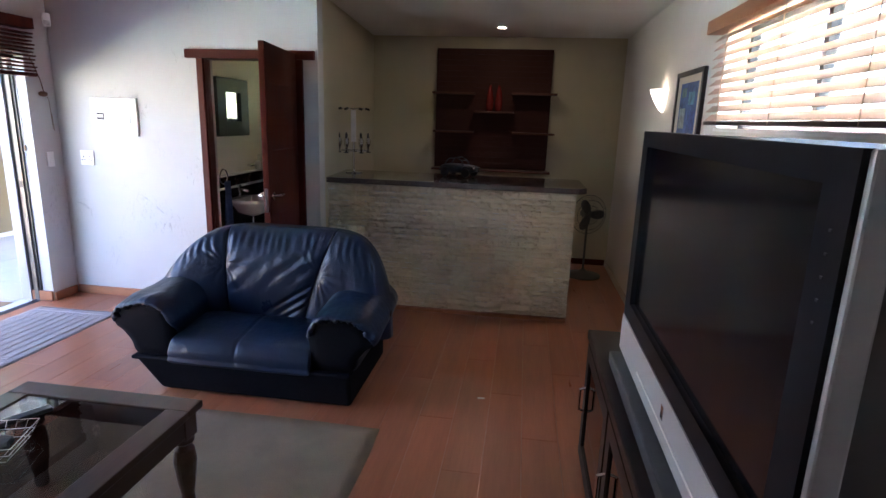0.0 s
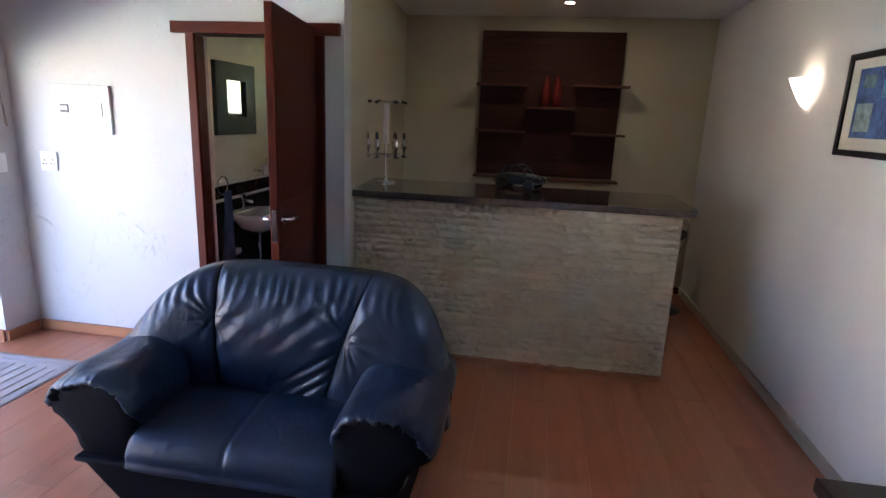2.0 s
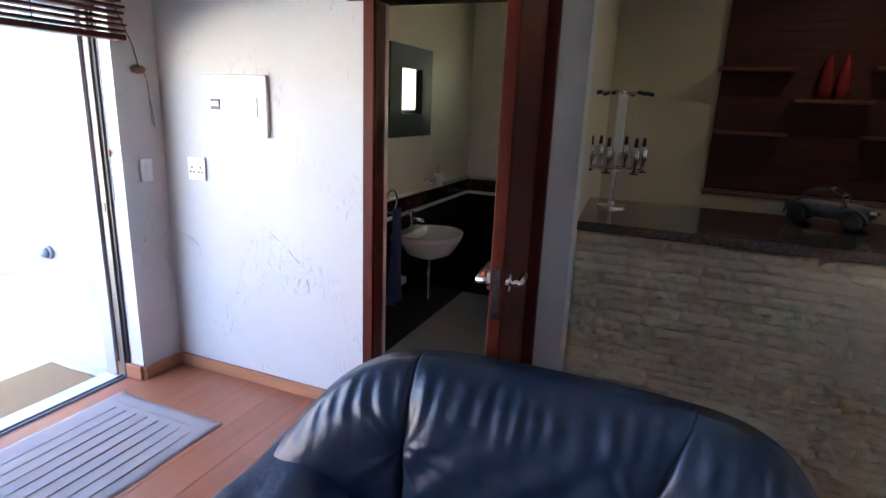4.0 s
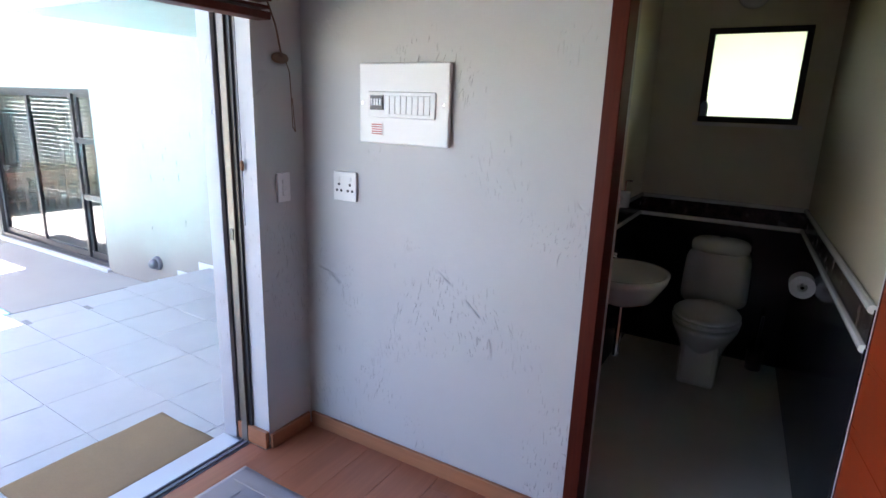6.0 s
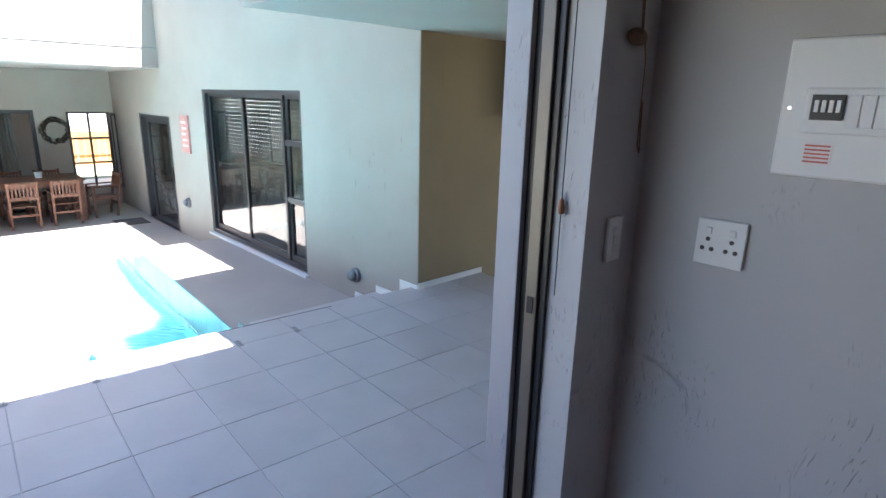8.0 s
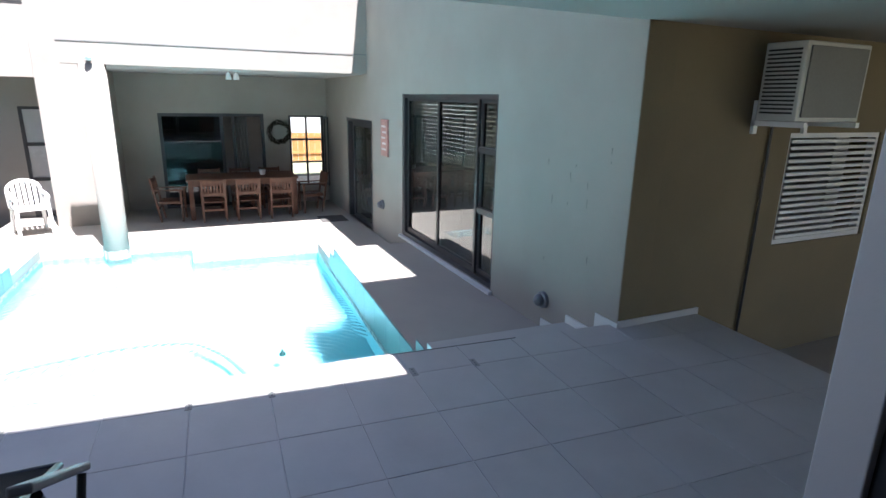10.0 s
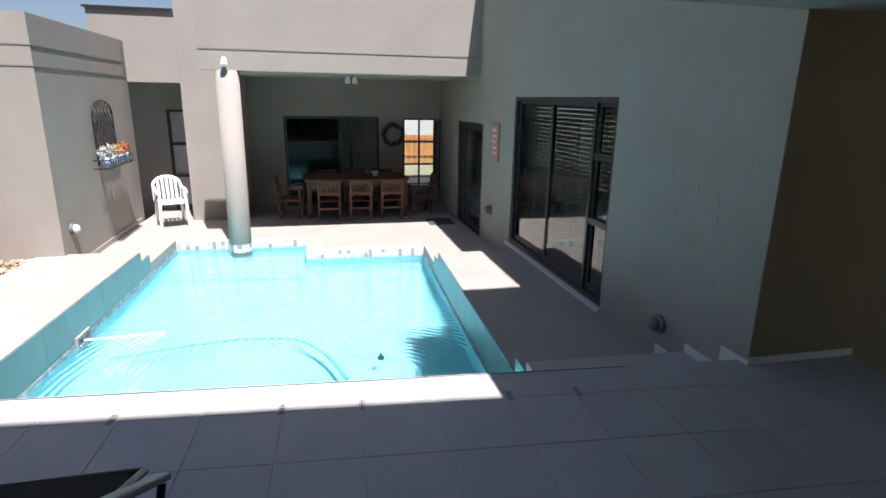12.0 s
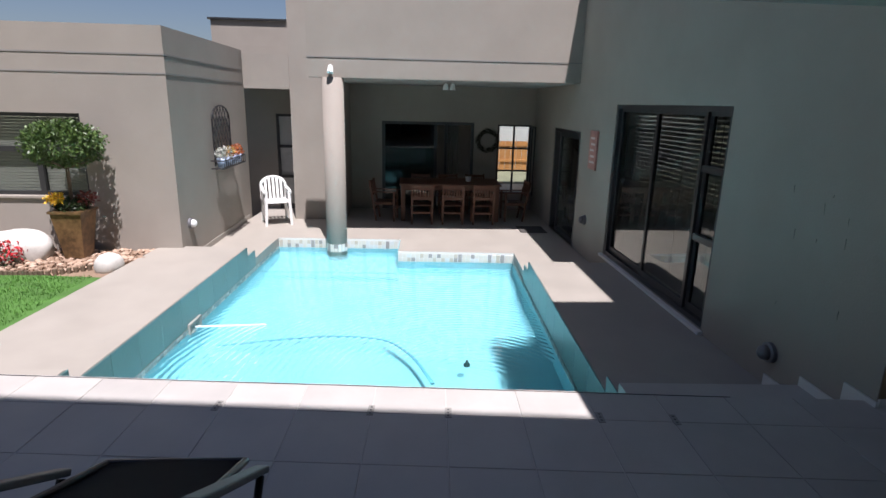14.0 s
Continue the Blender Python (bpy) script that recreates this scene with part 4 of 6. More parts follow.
# ---- lounge wall things ----
sc = thing("wall_lamp", "lit white glass wall lamp", "wall lamp")
bm = bmesh.new()
n = 14
rows_ = []
for k in range(9):
    z = 1.745 + 0.17 * k / 8
    r = 0.108 * (k / 8) ** 0.7 + 0.008
    rows_.append([bm.verts.new((1.688 - r * math.sin(math.pi * i / n) * 0.95, 4.67 - r * 1.05 * math.cos(math.pi * i / n), z)) for i in range(n + 1)])
for a, b in zip(rows_, rows_[1:]):
    for i in range(n):
        bm.faces.new((a[i], a[i + 1], b[i + 1], b[i]))
bmesh.ops.solidify(bm, geom=bm.faces[:], thickness=0.004)
m_sh, nt, b = nodes_of("lit_white_glass")
b.inputs["Base Color"].default_value, b.inputs["Roughness"].default_value = (0.85, 0.82, 0.75, 1), 0.4
b.inputs["Emission Color"].default_value, b.inputs["Emission Strength"].default_value = (1.0, 0.86, 0.62, 1), 0.045
part("shade", bm, m_sh, sc, "glowing white glass bowl", True)
part("bracket", bx(1.66, 1.689, 4.65, 4.69, 1.82, 1.86, 0.003), M_CHROME, sc)
part("bulb", blob(bmesh.new(), (1.64, 4.67, 1.885), (0.018, 0.018, 0.026), 2, 12, 8), glow("warm_bulb", (1.0, 0.82, 0.55), 0.5), sc, smooth=True)
dl = thing("downlight", "round recessed ceiling downlight, lit", "downlight")
part("rim", lathe(bmesh.new(), [(0.035, 2.5585), (0.035, 2.552), (0.05, 2.552), (0.05, 2.5585)], 0.35, 5.98, 24), M_CHROME, dl)
part("bulb", rod(bmesh.new(), (0.35, 5.98, 2.553), (0.35, 5.98, 2.5585), 0.034, seg=20), glow("down_bulb", (1.0, 0.82, 0.55), 3.4), dl)

pc = thing("framed_picture", "framed blue picture with a cream mount", "picture")
part("frame", wall_holes(bmesh.new(), "x", 1.664, 1.688, 3.635, 4.235, 1.512, 1.995, [(3.665, 4.205, 1.542, 1.965)]), M_BLACK, pc, "slim black frame")
part("mount", wall_holes(bmesh.new(), "x", 1.674, 1.680, 3.665, 4.205, 1.542, 1.965, [(3.735, 4.135, 1.60, 1.92)]), surf("cream_card", (0.62, 0.58, 0.46), 0.9, var=0.03), pc)
pr = part("print", bx(1.676, 1.682, 3.735, 4.135, 1.60, 1.92), surf("blue_print", (0.06, 0.11, 0.26), 0.7, var=0.7, big=7, fine=30, relief=0), pc, "blue abstract print")
for y0, y1, z0, z1, c in ((3.98, 4.11, 1.63, 1.76, (0.25, 0.30, 0.28)), (3.80, 3.93, 1.78, 1.86, (0.10, 0.24, 0.36)), (3.99, 4.09, 1.83, 1.89, (0.12, 0.20, 0.20)), (3.76, 3.86, 1.62, 1.74, (0.05, 0.08, 0.22))):
    part("print_patch", bx(1.6745, 1.676, y0, y1, z0, z1), surf("print_patch", c, 0.7, var=0.5, big=20), pr)

wn_ = thing("window_blind", "orange-brown wooden venetian blind, half open", "blind")
part("valance", bx(1.60, 1.686, 1.66, 3.45, 2.135, 2.205, 0.004), M_SKIRTY, wn_)
for k in range(10):
    s = bx(-0.024, 0.024, -0.855, 0.855, -0.0015, 0.0015)
    part("slat", s, M_SLATW, wn_).matrix_basis = pose(1.655, 2.555, 1.695 + 0.046 * k, 0, -45, 0)
part("bottom_rail", bx(1.632, 1.68, 1.70, 3.41, 1.655, 1.675, 0.003), M_DARKW, wn_)
for y in (1.9, 2.55, 3.2):
    part("ladder_cord", rod(bmesh.new(), (1.632, y, 1.66), (1.632, y, 2.14), 0.002, seg=6), M_SLATW, wn_)
ww = thing("lounge_window", "high aluminium window behind the blind", "window")
part("frame", wall_holes(bmesh.new(), "x", 1.80, 1.84, 1.75, 3.36, 1.64, 2.18, [(1.79, 2.53, 1.68, 2.14), (2.57, 3.32, 1.68, 2.14)]), M_ALU, ww)
for y0, y1 in ((1.79, 2.53), (2.57, 3.32)):
    p = part("pane", bx(1.817, 1.822, y0, y1, 1.68, 2.14), M_GLASS, ww)
    p.visible_shadow = False
setting("window_sill", bx(1.672, 1.799, 1.752, 3.358, 1.622, 1.6385), M_PLATE, "white painted window sill")


# ---- lounge furniture ----
def leather(name, colour):
    m, nt, b = nodes_of(name)
    tc = nt.nodes.new("ShaderNodeTexCoord")
    n1 = noise_node(nt, tc.outputs["Object"], 3.0, 4)
    n2 = noise_node(nt, tc.outputs["Object"], 180, 2)
    mp = nt.nodes.new("ShaderNodeMapping")
    mp.inputs["Scale"].default_value, mp.inputs["Rotation"].default_value = (3.2, 3.2, 0.9), (0, 0.35, 0)
    nt.links.new(tc.outputs["Object"], mp.inputs[0])
    n3 = noise_node(nt, mp.outputs[0], 3.4, 3, 0.5)
    col = ramp(nt, n1, [(0.35, tuple(c * 0.75 for c in colour)), (0.62, tuple(c * 1.15 for c in colour)), (0.78, tuple(c * 1.5 + 0.012 for c in colour))])
    nt.links.new(col, b.inputs["Base Color"])
    nt.links.new(ramp(nt, n1, [(0.3, (0.27,) * 3), (0.7, (0.40,) * 3)]), b.inputs["Roughness"])
    b.inputs["Specular IOR Level"].default_value = 0.42
    first = bump(nt, b, n3, 0.22, 0.03)
    crease = noise_node(nt, tc.outputs["Object"], 9.0, 1.5, 0.5)
    folds = ramp(nt, crease, [(0.40, (1, 1, 1)), (0.49, (0.25,) * 3), (0.51, (0.25,) * 3), (0.60, (1, 1, 1))])
    first = bump(nt, b, folds, 0.10, 0.008, first)
    bump(nt, b, n2, 0.12, 0.002, first)
    return m


M_LEATHERD = surf("near_black_leather_and_shade", (0.005, 0.006, 0.009), 0.65, var=0.3, relief=0.3, spec=0.06)
M_LEATHER = leather("navy_leather", (0.0065, 0.0165, 0.038))


def skin(bm, rings):
    """Closed skin over rings of equal count, capped at both ends."""
    vs = [[bm.verts.new(p) for p in r] for r in rings]
    n = len(vs[0])
    for a, b in zip(vs, vs[1:]):
        for i in range(n):
            bm.faces.new((a[i], a[(i + 1) % n], b[(i + 1) % n], b[i]))
    bm.faces.new(vs[0][::-1]), bm.faces.new(vs[-1])
    bmesh.ops.recalc_face_normals(bm, faces=bm.faces)
    return bm


def round_loop(pts, n):
    """Smooth closed loop of n points through a few corners."""
    out, m = [], len(pts)
    for k in range(n):
        f = k * m / n
        i, t = int(f), f - int(f)
        p0, p1, p2, p3 = (Vector(pts[(i + j) % m]) for j in (-1, 0, 1, 2))
        out.append(0.5 * (2 * p1 + (p2 - p0) * t + (2 * p0 - 5 * p1 + 4 * p2 - p3) * t * t + (3 * p1 - p0 - 3 * p2 + p3) * t ** 3))
    return out


def seam_left(v):
    return -0.335 - 0.055 * v


def seam_right(v):
    return 0.27 + 0.27 * v ** 1.2


def fan_folds(x, z, cx, cz, count, reach, seed):
    """Short folds that spread from a gathered spot on a seam."""
    dx, dz = x - cx, z - cz
    r, a = math.hypot(dx, dz), math.atan2(dz, dx)
    wave = math.sin(count * a + 3 * math.sin(2.1 * a + seed)) * (0.6 + 0.4 * math.sin(5.3 * a + seed))
    return wave * math.exp(-r / reach) * min(1.0, r / 0.02)


def panel_puff(side):
    """One stuffed panel of the arched back, between its seams."""
    bm = bmesh.new()
    nu, nv = 84, 72

    def outline(u):
        return 0.940 - (0.46 * min(1.0, -u) ** 3.6 if u < 0 else 0.40 * min(1.0, u) ** 8)

    front, back = [], []
    for j in range(nv + 1):
        v = j / nv
        u0, u1 = ((-1.0, seam_left(v)), (seam_left(v), seam_right(v)), (seam_right(v), 1.0))[side + 1]
        fr, bk = [], []
        for i in range(nu + 1):
            s = i / nu
            u = u0 + (u1 - u0) * s
            x = 0.80 * u * (1 - 0.03 * v)
            z = 0.28 + v * (outline(u) - 0.28)
            top = (1 - (max(0, 2 * v - 1)) ** 5) ** 0.5
            left = (1 - max(0, 1 - 2 * s) ** (3 if side < 0 else 5)) ** 0.5
            right = (1 - max(0, 2 * s - 1) ** (3 if side > 0 else 5)) ** 0.5
            if side >= 0:
                left = 0.80 + 0.20 * left
            if side <= 0:
                right = 0.80 + 0.20 * right
            e = top * left * right
            xl, xr, zs = 0.78 * seam_left(0.7), 0.78 * seam_right(0.62), 0.70
            f = 0.0
            if side <= 0:
                f += 0.010 * fan_folds(x, z, xl, zs, 13, 0.10, 1.0)
            if side >= 0:
                f += 0.010 * fan_folds(x, z, xr, zs - 0.03, 13, 0.10, 2.4)
            if side == 0:
                d = (x - xr) * 0.62 - (z - 0.70) * 0.78
                f += 0.007 * math.sin(d * 62 + 2.5 * noise.noise((x * 4, z * 4, 2))) * math.exp(-((z - 0.66) / 0.16) ** 2) * (0.45 + 0.55 * noise.noise((x * 6, z * 3, 7)))
                for k, w in ((0.02, 0.016), (0.075, 0.020), (0.13, 0.014)):
                    q = (z - zs + k + 0.06) - 0.62 * (x - xr)
                    f -= 0.016 * math.exp(-(q / w) ** 2) * math.exp(-((x - xr + 0.12) / 0.14) ** 2)
            f += 0.004 * math.sin(90 * u + 5 * noise.noise((x * 5, z * 5, 4))) * math.exp(-((v - 0.90) / 0.10) ** 2)
            thick = (0.14 + 0.04 * math.sin(math.pi * min(1, v * 1.1))) * e + f * e
            y0 = 0.055 + 0.05 * v - (0.12 if u < 0 else 0.07) * abs(u) ** 2.6
            fr.append(bm.verts.new((x, y0 - thick, z)))
            bk.append(bm.verts.new((x * 0.98, y0 + 0.11 * e * (1 - 0.25 * v), z - 0.004)))
        front.append(fr), back.append(bk)
    for g, flip in ((front, False), (back, True)):
        for a, b in zip(g, g[1:]):
            for i in range(nu):
                q = (a[i], a[i + 1], b[i + 1], b[i])
                bm.faces.new(q[::-1] if flip else q)
    ring_f = front[0] + [r[-1] for r in front[1:]] + front[-1][-2::-1] + [r[0] for r in front[-2:0:-1]]
    ring_b = back[0] + [r[-1] for r in back[1:]] + back[-1][-2::-1] + [r[0] for r in back[-2:0:-1]]
    for i in range(len(ring_f)):
        k = (i + 1) % len(ring_f)
        bm.faces.new((ring_f[k], ring_f[i], ring_b[i], ring_b[k]))
    bmesh.ops.recalc_face_normals(bm, faces=bm.faces)
    return bm


chair = thing("armchair", "wide navy blue leather armchair with wrinkled padded back", "armchair", at=pose(-0.905, 3.30, 0))
bm = bx(-0.66, 0.66, -0.498, 0.30, 0.006, 0.215, 0.02)
for v in bm.verts:
    if v.co.x < 0:
        v.co.x += 0.13 * (0.215 - v.co.z) / 0.19
    if v.co.y < 0:
        v.co.y += 0.03 * (0.215 - v.co.z) / 0.19
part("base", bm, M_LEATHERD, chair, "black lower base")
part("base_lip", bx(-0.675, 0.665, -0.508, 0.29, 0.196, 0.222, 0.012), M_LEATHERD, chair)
for side in (-1, 0, 1):
    part("back_panel", panel_puff(side), M_LEATHER, chair, smooth=True)
part("back_shell", prism(bmesh.new(), [(-0.60, 0.0), (0.56, 0.0), (0.52, 0.28), (-0.56, 0.28)], 0.05, 0.60), M_LEATHERD, chair)

# seat cushion: one long padded slab with a seam down its middle
rings = []
for i in range(81):
    s = i / 80
    x = -0.43 + 0.86 * s
    end = (1 - abs(2 * s - 1) ** 16) ** 0.5
    seam = math.exp(-((x + 0.02) / 0.008) ** 2)
    ring = []
    for k, p in enumerate(round_loop([(0.02, 0.17), (0.02, 0.34), (-0.14, 0.385), (-0.32, 0.368), (-0.455, 0.345), (-0.505, 0.29), (-0.512, 0.24), (-0.490, 0.19), (-0.2, 0.17)], 90)):
        y, z = p.x, 0.25 + (p.y - 0.25) * (0.82 + 0.18 * end)
        up = 1.0 if z > 0.3 else 0.0
        z -= up * (0.006 * seam - 0.008 * noise.noise((x * 4, y * 4, 1.0)))
        if y < -0.40:
            y += 0.004 * seam + 0.002 * noise.noise((x * 14, z * 5, 5.0)) * (1 if z > 0.12 else 0)
        ring.append((x, y, z))
    rings.append(ring)
part("seat_cushion", skin(bmesh.new(), rings), M_LEATHER, chair, smooth=True)

ARM = [(0.43, 0.20), (0.405, 0.33), (0.40, 0.44), (0.455, 0.525), (0.555, 0.555), (0.66, 0.548), (0.745, 0.515), (0.798, 0.455), (0.805, 0.395), (0.755, 0.355), (0.70, 0.29), (0.65, 0.20)]
for s in (-1, 1):
    rings = []
    for y, k, gather in ((-0.42, 0.74, 1.0), (-0.468, 0.80, 1.0), (-0.485, 0.86, 0.8), (-0.492, 0.92, 0.45), (-0.480, 0.97, 0.2), (-0.455, 1.0, 0.08), (-0.41, 1.01, 0.02),
                         (-0.33, 1.01, 0), (-0.24, 1.0, 0), (-0.15, 1.0, 0), (-0.06, 1.0, 0), (0.03, 0.99, 0), (0.12, 0.95, 0)):
        ring = []
        for i, p in enumerate(round_loop(ARM, 132)):
            rise = 0.12 * (y + 0.49) if p.y > 0.3 else 0.0
            upper = min(1.0, max(0.0, (p.y - 0.36) / 0.08))
            pleat = 1 + gather * upper * (0.15 * noise.noise((i * 0.42, 3.0 * s, 0.5)) + 0.05 * noise.noise((i * 0.9, 3.0 * s, 4.5)) - 0.01)
            x = 0.59 + (p.x - 0.59) * k * pleat
            z = 0.40 + (p.y - 0.40) * k * pleat + rise
            z += (0.030 if s < 0 else 0.009) * noise.noise((x * 7, y * 8, 3.0 * s)) * upper
            ring.append((s * x, y + gather * upper * 0.03 * noise.noise((i * 0.5, 2.0 * s, 9.0)) + (0.06 * (1 - upper) if gather else 0.0), z))
        rings.append(ring)
    part("arm_pad", skin(bmesh.new(), rings), M_LEATHER, chair, "padded arm with gathered front", True)
    # shade of the hollow under the pad is put into a near-black panel
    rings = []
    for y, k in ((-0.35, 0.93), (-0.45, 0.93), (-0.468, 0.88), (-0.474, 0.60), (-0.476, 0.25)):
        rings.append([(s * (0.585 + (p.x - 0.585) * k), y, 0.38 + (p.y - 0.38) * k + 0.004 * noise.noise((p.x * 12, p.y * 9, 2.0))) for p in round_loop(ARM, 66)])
    part("arm_front", skin(bmesh.new(), rings), M_LEATHERD, chair, "recessed arm front, the hollow's shade in its near-black colour", True)
for x, y in ((-0.47, -0.42), (0.58, -0.42), (-0.47, 0.24), (0.58, 0.24)):
    part("foot", rod(bmesh.new(), (x, y, 0), (x, y, 0.03), 0.025, seg=12), M_BLACK, chair)

# television on its stand
M_ALUG = surf("dull_silver_plastic", (0.26, 0.26, 0.26), 0.45, metal=0.2, var=0.1, relief=0.05)
M_BEZEL = surf("satin_black_plastic", (0.006, 0.0065, 0.009), 0.42, var=0.15, relief=0.03, spec=0.16)
tv = thing("television", "large black rear-projection television with silver base panel", "television", at=pose(1.09, 1.55, 0.70))
W0, W1 = -0.70, 0.70
bm = wall_holes(bmesh.new(), "x", 0.0, 0.055, W0, W1, 0.20, 0.92, [(W0 + 0.085, W1 - 0.085, 0.265, 0.865)])
part("bezel", bm, M_BEZEL, tv, "broad black bezel")
part("screen", bx(0.018, 0.03, W0 + 0.085, W1 - 0.085, 0.265, 0.865), M_SCREEN, tv, "dark switched-off screen")
bm = prism(bmesh.new(), [(0.055, W0), (0.055, W1), (0.16, W1), (0.42, 0.36), (0.42, -0.36), (0.16, W0)], 0.02, 0.915)
part("housing", bm, surf("brown_black_plastic", (0.03, 0.026, 0.022), 0.5), tv, "dark tapered rear housing")
part("side_trim", bx(0.008, 0.055, W0 - 0.016, W0, 0.02, 0.92, 0.005), M_ALUG, tv, "ribbed silver side trim")
part("side_trim", bx(0.03, 0.10, W1, W1 + 0.02, 0.02, 0.60, 0.006), M_BLACK, tv)
bm = bx(-0.004, 0.055, W0, W1, 0.055, 0.20)
part("speaker_panel", bm, M_SILVER, tv, "silver panel below the screen")
part("panel_groove", bx(-0.0065, -0.004, -0.35, 0.35, 0.10, 0.106), M_PLATE, tv)
part("badge", bx(-0.0065, -0.004, -0.012, 0.012, 0.125, 0.165), M_CHROME, tv, "small chrome badge")
part("foot", bx(-0.05, 0.36, W0 + 0.05, W1 - 0.05, 0.003, 0.055, 0.006), surf("grey_plastic", (0.05, 0.054, 0.062), 0.45), tv)
for k in range(5):
    part("button", bx(-0.002, 0.0, W0 + 0.035, W0 + 0.042, 0.66 + 0.035 * k, 0.664 + 0.035 * k), M_ALU, tv)
part("knob", rod(bmesh.new(), (0.10, W1 + 0.015, 0.55), (0.10, W1 + 0.035, 0.55), 0.012, seg=12), M_CHROME, tv)

M_STANDW = wood("black_brown_wood", (0.009, 0.005, 0.004), (0.020, 0.010, 0.007), 0.4, "y", 1.0, 0.1, 0.0, 0.3)
sp = thing("loudspeaker", "small black loudspeaker on the television cabinet", "loudspeaker", at=pose(1.20, 2.44, 0.701))
part("cabinet", bx(0.012, 0.20, -0.10, 0.10, 0, 0.29, 0.006), M_BLACK, sp)
part("grille", bx(0.0, 0.012, -0.092, 0.092, 0.008, 0.282, 0.004), surf("speaker_cloth", (0.012, 0.012, 0.012), 0.95, fine=300, relief=0.8), sp, "black cloth grille")
ts = thing("tv_stand", "dark stained wooden television cabinet with glass doors", "tv stand", at=pose(1.0, 1.55, 0))
part("top", bx(0.0, 0.62, -1.02, 1.02, 0.655, 0.70, 0.006), M_STANDW, ts)
part("base", bx(0.02, 0.60, -1.0, 1.0, 0.02, 0.09, 0.004), M_STANDW, ts)
for y in (-1.0, -0.34, 0.31, 0.97):
    part("upright", bx(0.02, 0.60, y, y + 0.03, 0.09, 0.655), M_STANDW, ts)
part("back", bx(0.585, 0.60, -0.97, 0.97, 0.09, 0.655), M_STANDW, ts)
part("shelf", bx(0.04, 0.58, -0.97, 0.97, 0.36, 0.38), M_STANDW, ts)
m_smoke, *_ = clear_glass("smoked_pane", (0.25, 0.25, 0.26), 1.1)
for y0 in (-0.97, -0.31, 0.34):
    d = part("door", wall_holes(bmesh.new(), "x", 0.0, 0.022, y0 + 0.005, y0 + 0.625, 0.095, 0.65, [(y0 + 0.07, y0 + 0.56, 0.16, 0.585)]), M_STANDW, ts)
    part("pane", bx(0.008, 0.013, y0 + 0.07, y0 + 0.56, 0.16, 0.585), m_smoke, d, "smoked glass pane")
    part("handle", path_rod(bmesh.new(), [Vector((0, y0 + 0.575, 0.33)), Vector((-0.025, y0 + 0.575, 0.34)), Vector((-0.025, y0 + 0.575, 0.44)), Vector((0, y0 + 0.575, 0.45))], 0.006, 8), M_CHROME, d, "slim metal handle")

# coffee table
ct = thing("coffee_table", "dark wooden coffee table with an inset glass top", "coffee table", at=pose(-1.02, 1.28, 0))
TX, TY = 0.41, 0.70
bm = bmesh.new()
for q in ((-TX, TX, TY - 0.10, TY), (-TX, TX, -TY, -TY + 0.10), (-TX, -TX + 0.10, -TY + 0.10, TY - 0.10), (TX - 0.10, TX, -TY + 0.10, TY - 0.10)):
    box(bm, *q, 0.438, 0.47, 0.004)
part("top_frame", bm, M_DARKW, ct, "wide dark wooden rim")
part("glass_top", bx(-TX + 0.10, TX - 0.10, -TY + 0.10, TY - 0.10, 0.456, 0.464), clear_glass("table_glass", (0.50, 0.47, 0.43), 1.05)[0], ct, "inset glass panel")
for q in ((-TX + 0.03, TX - 0.03, TY - 0.05, TY - 0.025), (-TX + 0.03, TX - 0.03, -TY + 0.025, -TY + 0.05), (-TX + 0.025, -TX + 0.05, -TY + 0.05, TY - 0.05), (TX - 0.05, TX - 0.025, -TY + 0.05, TY - 0.05)):
    part("apron", bx(*q, 0.345, 0.437, 0.003), M_DARKW, ct)
for sx in (-1, 1):
    for sy in (-1, 1):
        cx, cy = sx * (TX - 0.06), sy * (TY - 0.06)
        leg = bx(cx - 0.04, cx + 0.04, cy - 0.04, cy + 0.04, 0.33, 0.437, 0.004)
        lathe(leg, [(0.0, 0.0), (0.022, 0.0), (0.030, 0.03), (0.026, 0.06), (0.036, 0.12), (0.047, 0.22), (0.040, 0.275), (0.026, 0.295), (0.042, 0.31), (0.042, 0.33), (0.0, 0.33)], cx, cy, 18)
        part("leg", leg, M_DARKW, ct, "turned leg")
bk = thing("wire_basket", "silver wire basket with dark contents on the table", "basket", at=pose(-1.14, 1.50, 0.466, 0, 0, 20))
bm = bmesh.new()
for z, s in ((0.002, 0.8), (0.03, 0.9), (0.06, 1.0)):
    c = [Vector((x * s, y * s, z)) for x, y in ((-0.14, -0.10), (0.14, -0.10), (0.14, 0.10), (-0.14, 0.10), (-0.14, -0.10))]
    path_rod(bm, c, 0.0025, 6)
for k in range(9):
    x = -0.14 + 0.035 * k
    for s in (-1, 1):
        rod(bm, (x * 0.8, s * 0.08, 0.002), (x, s * 0.10, 0.06), 0.0016, seg=5)
    rod(bm, (x * 0.8, -0.08, 0.002), (x * 0.8, 0.08, 0.002), 0.0016, seg=5)
part("wire_frame", bm, M_CHROME, bk)
part("contents", blob(bmesh.new(), (0, 0, 0.022), (0.09, 0.06, 0.018), 2.4, 20, 10, lambda p: p * (1 + 0.25 * noise.noise(p * 30))), surf("dark_pebbles", (0.04, 0.035, 0.03), 0.5, var=0.6, big=60), bk)
rm = thing("remote_control", "slim dark remote control on the glass", "remote control", at=pose(-1.19, 1.72, 0.466, 0, 0, -30))
part("body", bx(-0.022, 0.022, -0.09, 0.09, 0, 0.016, 0.005), M_BLACK, rm)

